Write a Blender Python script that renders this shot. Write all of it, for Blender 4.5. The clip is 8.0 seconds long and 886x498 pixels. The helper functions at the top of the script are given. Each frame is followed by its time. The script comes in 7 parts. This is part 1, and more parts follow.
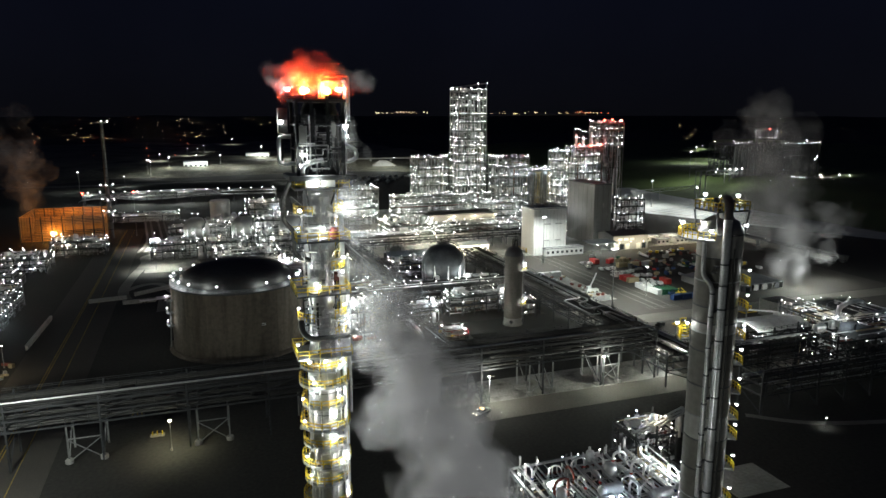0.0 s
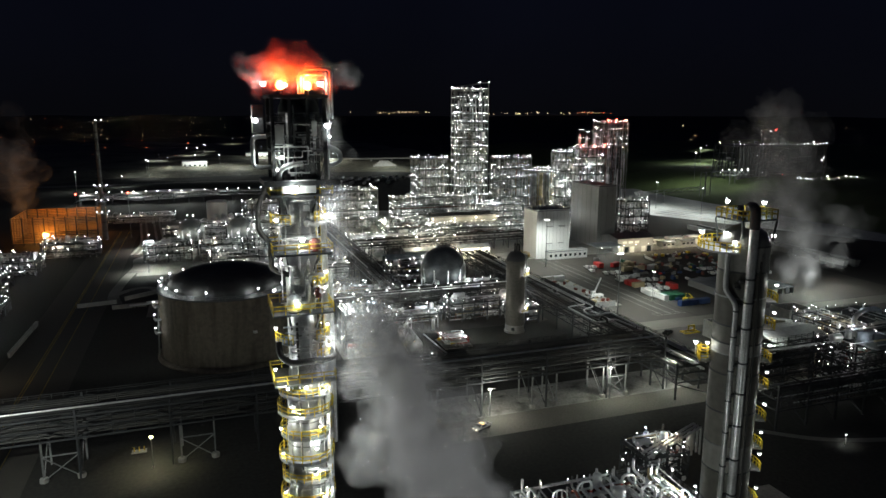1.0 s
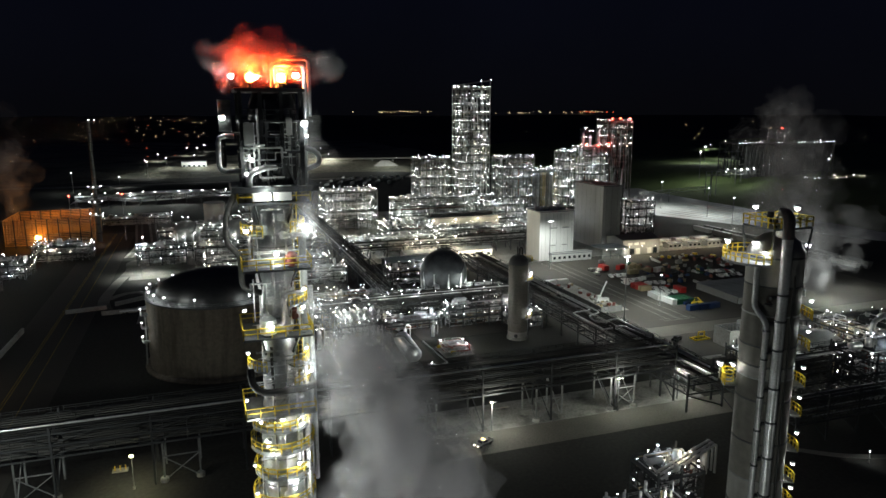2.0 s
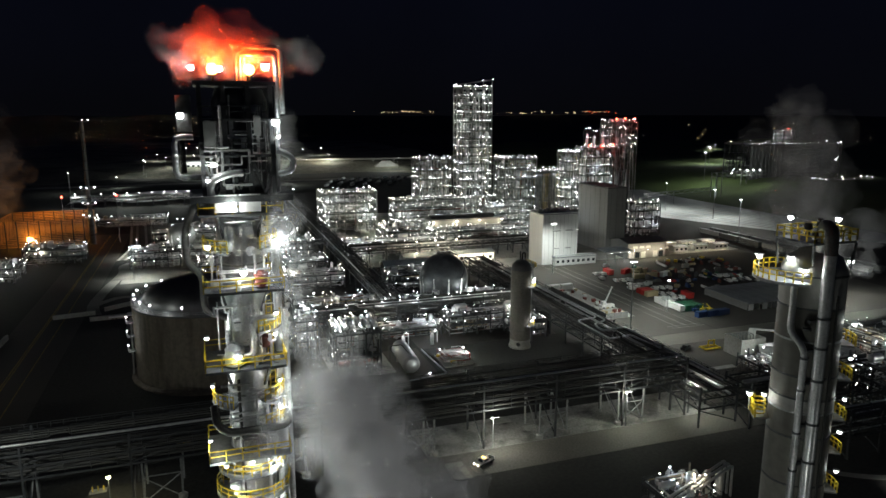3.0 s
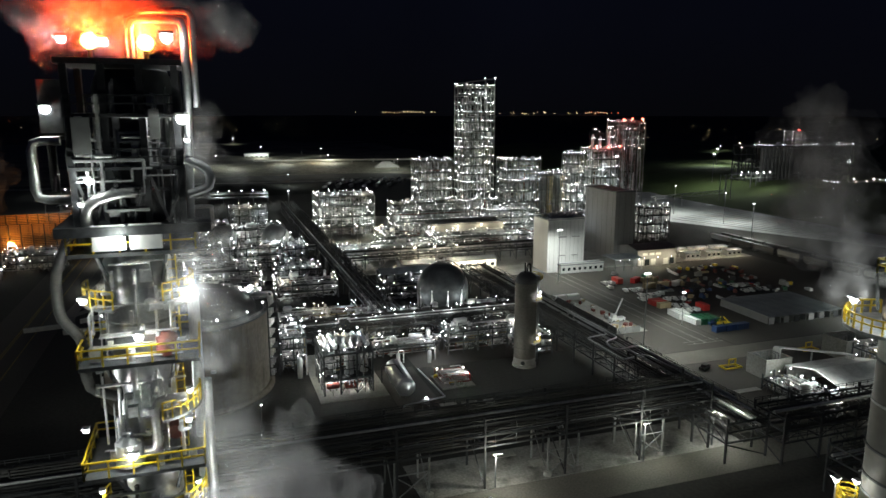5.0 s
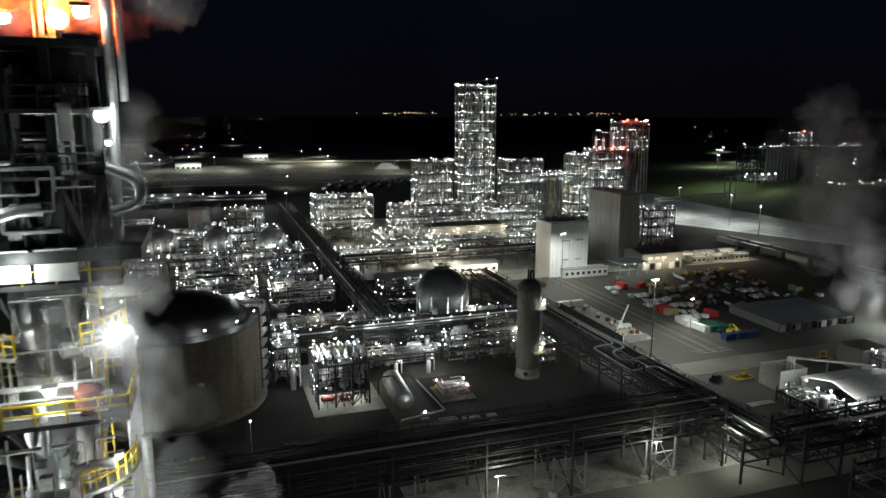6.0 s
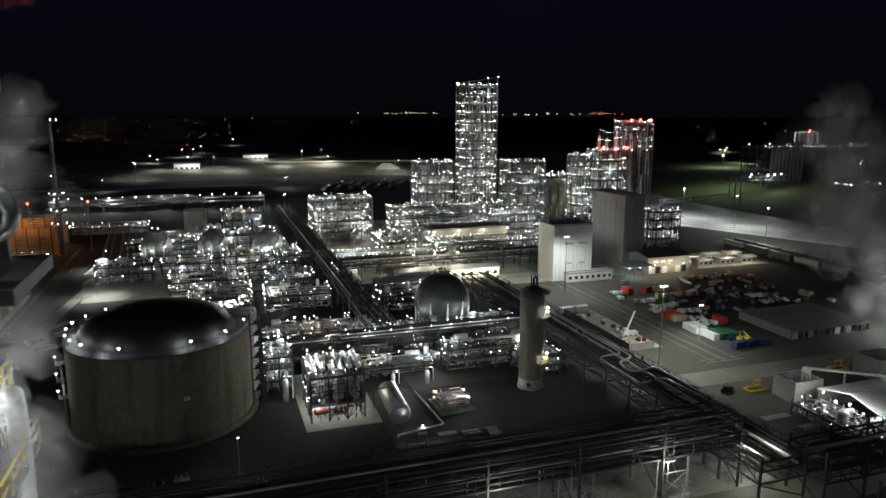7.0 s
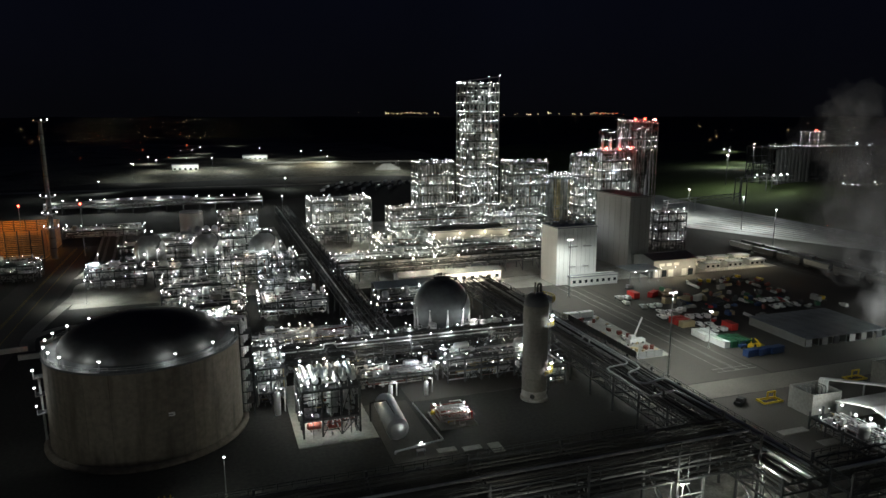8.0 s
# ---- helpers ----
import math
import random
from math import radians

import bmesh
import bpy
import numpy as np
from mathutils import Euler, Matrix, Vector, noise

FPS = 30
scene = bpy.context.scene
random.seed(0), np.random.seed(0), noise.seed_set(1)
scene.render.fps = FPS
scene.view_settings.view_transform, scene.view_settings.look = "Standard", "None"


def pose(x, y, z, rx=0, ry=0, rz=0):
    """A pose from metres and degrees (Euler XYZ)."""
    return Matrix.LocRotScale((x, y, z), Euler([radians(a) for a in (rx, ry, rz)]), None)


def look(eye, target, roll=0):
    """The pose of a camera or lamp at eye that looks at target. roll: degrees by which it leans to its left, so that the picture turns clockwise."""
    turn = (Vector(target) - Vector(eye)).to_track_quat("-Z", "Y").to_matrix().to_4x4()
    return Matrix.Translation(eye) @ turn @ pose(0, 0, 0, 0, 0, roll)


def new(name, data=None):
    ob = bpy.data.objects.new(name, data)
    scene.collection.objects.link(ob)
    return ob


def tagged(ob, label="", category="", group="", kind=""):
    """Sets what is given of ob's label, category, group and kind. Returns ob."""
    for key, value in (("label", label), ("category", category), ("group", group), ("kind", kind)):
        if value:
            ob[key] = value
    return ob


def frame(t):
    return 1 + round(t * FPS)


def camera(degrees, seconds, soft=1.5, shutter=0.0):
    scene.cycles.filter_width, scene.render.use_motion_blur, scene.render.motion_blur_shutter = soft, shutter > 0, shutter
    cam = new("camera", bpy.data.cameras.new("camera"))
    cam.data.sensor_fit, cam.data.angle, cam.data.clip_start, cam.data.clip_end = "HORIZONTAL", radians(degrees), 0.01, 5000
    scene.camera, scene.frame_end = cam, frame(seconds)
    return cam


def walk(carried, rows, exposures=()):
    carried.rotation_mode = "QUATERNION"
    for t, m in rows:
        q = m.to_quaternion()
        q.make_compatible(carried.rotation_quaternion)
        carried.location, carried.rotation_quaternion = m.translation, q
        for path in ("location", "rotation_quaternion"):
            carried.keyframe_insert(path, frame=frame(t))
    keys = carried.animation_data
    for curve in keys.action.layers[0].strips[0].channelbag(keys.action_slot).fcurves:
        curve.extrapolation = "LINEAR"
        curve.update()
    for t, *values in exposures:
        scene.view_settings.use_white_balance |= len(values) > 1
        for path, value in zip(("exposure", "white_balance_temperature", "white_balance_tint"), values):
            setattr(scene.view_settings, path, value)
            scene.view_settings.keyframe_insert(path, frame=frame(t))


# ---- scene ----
cam = camera(65.2, 8.0, shutter=0.5)
PATH = [
    (0, (0.618, -0.704, 86.193), (1.274, 1.145, 85.805), -0.0),
    (0.5, (2.769, 3.901, 86.064), (3.421, 5.751, 85.676), -0.0),
    (1, (4.948, 8.643, 85.893), (5.599, 10.494, 85.505), 0.1),
    (1.5, (7.136, 13.395, 85.677), (7.784, 15.247, 85.288), 0.0),
    (3, (13.402, 27.488, 85.23), (14.041, 29.342, 84.841), 0.0),
    (3.5, (15.366, 32.119, 85.137), (16.004, 33.974, 84.748), 0.1),
    (4, (17.405, 36.813, 85.049), (18.041, 38.669, 84.66), 0.1),
    (4.5, (19.285, 41.465, 84.917), (19.92, 43.321, 84.528), 0.1),
    (6, (24.467, 54.796, 84.444), (25.099, 56.654, 84.059), 0.1),
    (6.5, (26.382, 59.277, 84.365), (27.012, 61.135, 83.98), 0.1),
    (7, (28.186, 63.696, 84.221), (28.814, 65.555, 83.836), 0.1),
    (7.5, (29.992, 68.102, 84.042), (30.618, 69.962, 83.658), 0.0),
    (8, (31.869, 72.717, 83.983), (32.493, 74.577, 83.598), -0.0),
]
walk(cam, [(t, look(eye, target, roll)) for t, eye, target, roll in PATH], ((0, 0.76), (0.5, 0.62), (0.9, 0.4), (1.3, 0.28), (4.5, 0.18), (8, 0.1)))

# ---- world and night light ----
scene.cycles.transparent_max_bounces = 64
world = bpy.data.worlds.new("night_sky")
scene.world = world
world.use_nodes = True
wn, wl = world.node_tree.nodes, world.node_tree.links
wn.clear()
w_out, w_bg = wn.new("ShaderNodeOutputWorld"), wn.new("ShaderNodeBackground")
w_tc, w_sep, w_ramp = wn.new("ShaderNodeTexCoord"), wn.new("ShaderNodeSeparateXYZ"), wn.new("ShaderNodeValToRGB")
w_noise, w_mix = wn.new("ShaderNodeTexNoise"), wn.new("ShaderNodeMixRGB")
w_noise.inputs["Scale"].default_value = 3.0
w_noise.inputs["Detail"].default_value = 4.0
w_ramp.color_ramp.elements[0].position, w_ramp.color_ramp.elements[0].color = 0.0, (0.0013, 0.0014, 0.0021, 1)
w_ramp.color_ramp.elements[1].position, w_ramp.color_ramp.elements[1].color = 0.35, (0.0016, 0.0022, 0.006, 1)
w_mix.blend_type, w_mix.inputs[0].default_value = "MULTIPLY", 0.6
wl.new(w_tc.outputs["Generated"], w_sep.inputs[0])
wl.new(w_sep.outputs["Z"], w_ramp.inputs[0])
wl.new(w_tc.outputs["Generated"], w_noise.inputs["Vector"])
wl.new(w_ramp.outputs[0], w_mix.inputs[1])
wl.new(w_noise.outputs["Fac"], w_mix.inputs[2])
wl.new(w_mix.outputs[0], w_bg.inputs[0])
w_bg.inputs[1].default_value = 1.7
wl.new(w_bg.outputs[0], w_out.inputs[0])

COOL, WARM, SODIUM, RED = (0.92, 1.0, 0.94), (1.0, 0.88, 0.62), (1.0, 0.38, 0.05), (1.0, 0.03, 0.02)
FLASH = (1.0, 0.045, 0.006)
BLUISH = (0.72, 0.86, 1.0)
POWER = 1.0


def glow(x, y, z, watts, color=COOL, radius=0.3):
    """The light that a lamp of the place sheds, or added fill without one."""
    data = bpy.data.lights.new("lamp_light", "POINT")
    data.energy, data.color, data.shadow_soft_size = watts * POWER, color, radius
    ob = new("lamp_light", data)
    ob.location = (x, y, z)
    return ob


def flood(x, y, z, watts, color=COOL, spread=140, target=None, radius=0.4):
    """A floodlight, or an added fill spot, that shines down or at a target."""
    data = bpy.data.lights.new("flood_light", "SPOT")
    data.energy, data.color, data.shadow_soft_size = watts * POWER, color, radius
    data.spot_size, data.spot_blend = radians(spread), 0.6
    ob = new("flood_light", data)
    ob.matrix_world = look((x, y, z), target or (x + 0.01, y, 0))
    return ob


# ---- materials ----
def surface(name, color, rough=0.6, metal=0.0, fine=3.0, vary=0.25, coarse=0.15, wear=0.3, bump=0.15, random_tint=0.0, streak=False, dirt=(0.05, 0.045, 0.04)):
    """A worn surface: grain at two scales, stains, fine relief."""
    m = bpy.data.materials.new(name)
    m.use_nodes = True
    n, l = m.node_tree.nodes, m.node_tree.links
    b = n["Principled BSDF"]
    tc = n.new("ShaderNodeTexCoord")
    mp = n.new("ShaderNodeMapping")
    l.new(tc.outputs["Object"], mp.inputs[0])
    if streak:
        mp.inputs["Scale"].default_value = (1, 1, 0.12)
    a, c = n.new("ShaderNodeTexNoise"), n.new("ShaderNodeTexNoise")
    a.inputs["Scale"].default_value, a.inputs["Detail"].default_value = fine, 5
    c.inputs["Scale"].default_value, c.inputs["Detail"].default_value = coarse, 4
    l.new(tc.outputs["Object"], a.inputs["Vector"])
    l.new(mp.outputs[0], c.inputs["Vector"])
    ramp = n.new("ShaderNodeMapRange")
    ramp.inputs[1].default_value, ramp.inputs[2].default_value = 0.3, 0.7
    ramp.inputs[3].default_value, ramp.inputs[4].default_value = 1 - vary, 1 + vary
    l.new(a.outputs["Fac"], ramp.inputs[0])
    mul = n.new("ShaderNodeMixRGB")
    mul.blend_type, mul.inputs[0].default_value = "MULTIPLY", 1.0
    mul.inputs[1].default_value = (*color, 1)
    l.new(ramp.outputs[0], mul.inputs[2])
    st = n.new("ShaderNodeMapRange")
    st.inputs[1].default_value, st.inputs[2].default_value = 0.48, 0.72
    st.inputs[3].default_value, st.inputs[4].default_value = 0.0, wear
    l.new(c.outputs["Fac"], st.inputs[0])
    mix = n.new("ShaderNodeMixRGB")
    l.new(st.outputs[0], mix.inputs[0])
    l.new(mul.outputs[0], mix.inputs[1])
    mix.inputs[2].default_value = (*dirt, 1)
    last = mix.outputs[0]
    if random_tint:
        oi, hsv = n.new("ShaderNodeObjectInfo"), n.new("ShaderNodeHueSaturation")
        mr = n.new("ShaderNodeMapRange")
        mr.inputs[3].default_value, mr.inputs[4].default_value = 1 - random_tint, 1 + random_tint
        l.new(oi.outputs["Random"], mr.inputs[0])
        l.new(mr.outputs[0], hsv.inputs["Value"])
        l.new(last, hsv.inputs["Color"])
        last = hsv.outputs[0]
    l.new(last, b.inputs["Base Color"])
    rr = n.new("ShaderNodeMapRange")
    rr.inputs[3].default_value, rr.inputs[4].default_value = max(0.05, rough - 0.12), min(1, rough + 0.15)
    l.new(c.outputs["Fac"], rr.inputs[0])
    l.new(rr.outputs[0], b.inputs["Roughness"])
    b.inputs["Metallic"].default_value = metal
    if bump:
        bp = n.new("ShaderNodeBump")
        bp.inputs["Strength"].default_value, bp.inputs["Distance"].default_value = bump, 0.05
        l.new(a.outputs["Fac"], bp.inputs["Height"])
        l.new(bp.outputs[0], b.inputs["Normal"])
    return m


def shining(name, color, strength):
    """The lens of a lamp that is switched on."""
    m = bpy.data.materials.new(name)
    m.use_nodes = True
    n = m.node_tree.nodes
    n.clear()
    o, e = n.new("ShaderNodeOutputMaterial"), n.new("ShaderNodeEmission")
    e.inputs[0].default_value, e.inputs[1].default_value = (*color, 1), strength
    m.node_tree.links.new(e.outputs[0], o.inputs[0])
    m.cycles.emission_sampling = "NONE"
    return m


GRATING = surface("dark_steel_grating", (0.07, 0.072, 0.074), 0.6, 0.2, 2.0, 0.3, 0.4, 0.3, 0.15)
STEEL = surface("galvanised_steel", (0.3, 0.305, 0.3), 0.5, 0.35, 2.0, 0.25, 0.3, 0.35, 0.1, 0.25)
DARK = surface("dark_painted_steel", (0.045, 0.047, 0.05), 0.55, 0.1, 3.0, 0.3, 0.4, 0.3, 0.1, 0.2)
PALESTEEL = surface("dull_galvanised_steel", (0.2, 0.207, 0.2), 0.55, 0.2, 2.5, 0.25, 0.35, 0.35, 0.1, 0.25)
MIDSTEEL = surface("grey_painted_steel", (0.1, 0.104, 0.108), 0.55, 0.1, 3.0, 0.25, 0.4, 0.35, 0.1, 0.2)
CLAD = surface("aluminium_cladding", (0.66, 0.67, 0.68), 0.34, 0.75, 4.0, 0.12, 0.5, 0.3, 0.12, 0.15, True, (0.2, 0.19, 0.18))
PIPE = surface("insulated_pipe_jacket", (0.6, 0.6, 0.6), 0.36, 0.6, 4.0, 0.2, 0.4, 0.4, 0.15, 0.35, False, (0.12, 0.11, 0.1))
PIPE_DARK = surface("dark_pipe", (0.055, 0.053, 0.05), 0.65, 0.0, 4.0, 0.25, 0.5, 0.3, 0.1, 0.4)
CONCRETE = surface("concrete", (0.36, 0.35, 0.32), 0.85, 0, 1.2, 0.18, 0.12, 0.4, 0.25, 0.12, False, (0.14, 0.13, 0.11))
TANKWALL = surface("weathered_tank_concrete", (0.17, 0.143, 0.112), 0.8, 0, 0.8, 0.2, 0.45, 0.75, 0.15, 0.12, True, (0.085, 0.075, 0.052))
ROOFDARK = surface("dark_tank_roof", (0.05, 0.05, 0.05), 0.6, 0, 0.7, 0.2, 0.1, 0.3, 0.1)
STACKSKIN = surface("weathered_column_insulation", (0.135, 0.126, 0.11), 0.5, 0.35, 1.0, 0.15, 0.35, 0.45, 0.1, 0.22, True, (0.09, 0.085, 0.075))
STACKPALE = surface("pale_column_insulation", (0.28, 0.27, 0.25), 0.5, 0.35, 1.0, 0.15, 0.35, 0.35, 0.1, 0.1, True, (0.2, 0.19, 0.17))
ASPHALT = surface("asphalt", (0.066, 0.06, 0.051), 0.88, 0, 2.5, 0.25, 0.06, 0.4, 0.3, 0, False, (0.1, 0.09, 0.075))
DIRT = surface("packed_ground", (0.03, 0.028, 0.024), 0.95, 0, 1.0, 0.35, 0.03, 0.5, 0.3, 0, False, (0.045, 0.042, 0.036))
DUSTY = surface("dusty_worn_asphalt", (0.15, 0.14, 0.12), 0.92, 0, 2.0, 0.25, 0.05, 0.7, 0.3, 0, False, (0.085, 0.08, 0.07))
GRAVEL = surface("pale_gravel", (0.24, 0.23, 0.205), 0.95, 0, 4.0, 0.3, 0.07, 0.85, 0.5, 0, False, (0.08, 0.076, 0.066))
WETCONC = surface("stained_damp_concrete", (0.3, 0.29, 0.27), 0.6, 0, 1.5, 0.3, 0.19, 0.95, 0.25, 0, False, (0.05, 0.048, 0.042))
GRASS = surface("mown_grass", (0.08, 0.115, 0.032), 0.95, 0, 2.0, 0.35, 0.02, 0.6, 0.5, 0, False, (0.05, 0.06, 0.02))
SCRUB = surface("dark_scrub", (0.02, 0.024, 0.014), 0.95, 0, 0.3, 0.5, 0.01, 0.6, 0.5, 0, False, (0.012, 0.014, 0.01))
WATER = surface("basin_liner", (0.42, 0.43, 0.42), 0.5, 0.0, 0.08, 0.2, 0.02, 0.4, 0.1, 0, False, (0.16, 0.165, 0.17))
YELLOW = surface("safety_yellow_paint", (0.62, 0.43, 0.02), 0.45, 0, 4.0, 0.15, 0.6, 0.2, 0.05)
LINE = surface("worn_road_paint", (0.3, 0.29, 0.27), 0.8, 0, 5.0, 0.3, 0.5, 0.6, 0.05, 0, False, (0.08, 0.08, 0.08))
YLINE = surface("worn_yellow_road_paint", (0.45, 0.3, 0.05), 0.8, 0, 5.0, 0.3, 0.5, 0.6, 0.05, 0, False, (0.08, 0.08, 0.07))
WHITE = surface("white_painted_sheet", (0.74, 0.74, 0.72), 0.5, 0, 2.0, 0.08, 0.2, 0.25, 0.05, 0.06, True, (0.45, 0.44, 0.42))
GREYWALL = surface("grey_sheet_wall", (0.3, 0.3, 0.29), 0.6, 0.1, 1.5, 0.1, 0.2, 0.25, 0.05, 0.08, True, (0.18, 0.18, 0.17))
DARKWALL = surface("dark_sheet_wall", (0.1, 0.1, 0.1), 0.6, 0.1, 1.5, 0.1, 0.2, 0.25, 0.05, 0.08, True, (0.07, 0.07, 0.07))
ROOFGREY = surface("ribbed_grey_roof", (0.3, 0.32, 0.34), 0.5, 0.1, 1.5, 0.15, 0.2, 0.3, 0.1, 0.12)
REDP = surface("red_paint", (0.5, 0.03, 0.025), 0.5, 0, 3, 0.15, 0.4, 0.25, 0.05, 0.2)
BLUEP = surface("blue_paint", (0.018, 0.05, 0.15), 0.5, 0, 3, 0.15, 0.4, 0.25, 0.05, 0.2)
GREENP = surface("green_paint", (0.02, 0.1, 0.05), 0.5, 0, 3, 0.15, 0.4, 0.25, 0.05, 0.2)
TAN = surface("tan_paint", (0.42, 0.34, 0.2), 0.6, 0, 3, 0.15, 0.4, 0.25, 0.05, 0.2)
ORANGEWALL = surface("timber_slat", (0.5, 0.3, 0.13), 0.7, 0, 1.5, 0.25, 0.2, 0.35, 0.1, 0.15)
BRICKRED = surface("red_brown_primer", (0.2, 0.055, 0.04), 0.6, 0, 3, 0.2, 0.4, 0.3, 0.1, 0.2)
RUBBER = surface("black_rubber", (0.02, 0.02, 0.02), 0.8, 0, 8, 0.2, 1, 0.2, 0.1)
COLUMNSKIN = surface("dull_column_jacket", (0.165, 0.152, 0.13), 0.7, 0.1, 1.2, 0.15, 0.3, 0.5, 0.12, 0.1, True, (0.12, 0.11, 0.09))
SPHERESKIN = surface("dark_painted_sphere_steel", (0.1, 0.107, 0.115), 0.38, 0.3, 0.8, 0.12, 0.15, 0.3, 0.05)
GLASS = surface("dark_glass", (0.02, 0.025, 0.03), 0.08, 0, 3, 0.1, 1, 0.1, 0)
SOIL = surface("bare_bank", (0.16, 0.15, 0.11), 0.95, 0, 0.25, 0.4, 0.018, 0.95, 0.4, 0, False, (0.015, 0.018, 0.01))
SILVER = surface("bare_metal_roof", (0.5, 0.5, 0.49), 0.5, 0.15, 1.5, 0.12, 0.25, 0.3, 0.08)
LAMP = shining("cool_lamp_lens", (0.94, 0.98, 1.0), 20)
LAMPS = shining("small_lamp_lens", (0.92, 0.98, 1.0), 14)
LAMPSW = shining("small_warm_lamp_lens", (1.0, 0.94, 0.72), 14)
LAMPB = shining("bluish_lamp_lens", (0.75, 0.88, 1.0), 15)
LAMPW = shining("warm_lamp_lens", (1.0, 0.88, 0.62), 15)
LAMPY = shining("yellow_green_lamp_lens", (1.0, 0.95, 0.5), 9)
BEACON = shining("overbright_beacon_lens", (1.0, 0.42, 0.08), 26)
LAMPR = shining("red_beacon_lens", (1.0, 0.05, 0.03), 26)
LAMPO = shining("flare_burner", (1.0, 0.5, 0.12), 12)
CITYW = shining("distant_lamp", (1.0, 0.76, 0.42), 2.4)
CITYR = shining("distant_red_lamp", (1.0, 0.14, 0.05), 2.6)


def vapour(name, density, scale):
    """Drifting steam: a thin, uneven veil that scatters the lamps' light."""
    m = bpy.data.materials.new(name)
    m.use_nodes = True
    n, l = m.node_tree.nodes, m.node_tree.links
    n.clear()
    o, mix, clear = n.new("ShaderNodeOutputMaterial"), n.new("ShaderNodeMixShader"), n.new("ShaderNodeBsdfTransparent")
    d, t, both = n.new("ShaderNodeBsdfDiffuse"), n.new("ShaderNodeBsdfTranslucent"), n.new("ShaderNodeMixShader")
    d.inputs[0].default_value = t.inputs[0].default_value = (0.95, 0.93, 0.95, 1)
    both.inputs[0].default_value = 0.5
    l.new(d.outputs[0], both.inputs[1])
    l.new(t.outputs[0], both.inputs[2])
    g, nz, mr = n.new("ShaderNodeTexCoord"), n.new("ShaderNodeTexNoise"), n.new("ShaderNodeMapRange")
    nz.inputs["Scale"].default_value, nz.inputs["Detail"].default_value, nz.inputs["Roughness"].default_value = scale, 6, 0.6
    l.new(g.outputs["Object"], nz.inputs["Vector"])
    mr.inputs[1].default_value, mr.inputs[2].default_value = 0.36, 0.72
    mr.inputs[3].default_value, mr.inputs[4].default_value = 0.0, density
    l.new(nz.outputs["Fac"], mr.inputs[0])
    l.new(mr.outputs[0], mix.inputs[0])
    l.new(clear.outputs[0], mix.inputs[1])
    l.new(both.outputs[0], mix.inputs[2])
    l.new(mix.outputs[0], o.inputs[0])
    return m


STEAM = vapour("steam", 0.15, 0.26)
STEAM_THIN = vapour("thin_steam", 0.045, 0.2)
STEAM_EAST = vapour("drifting_yard_steam", 0.055, 0.09)
STEAM_HEAD = vapour("head_steam", 0.05, 0.5)
STEAM_FAR = vapour("far_steam", 0.03, 0.08)

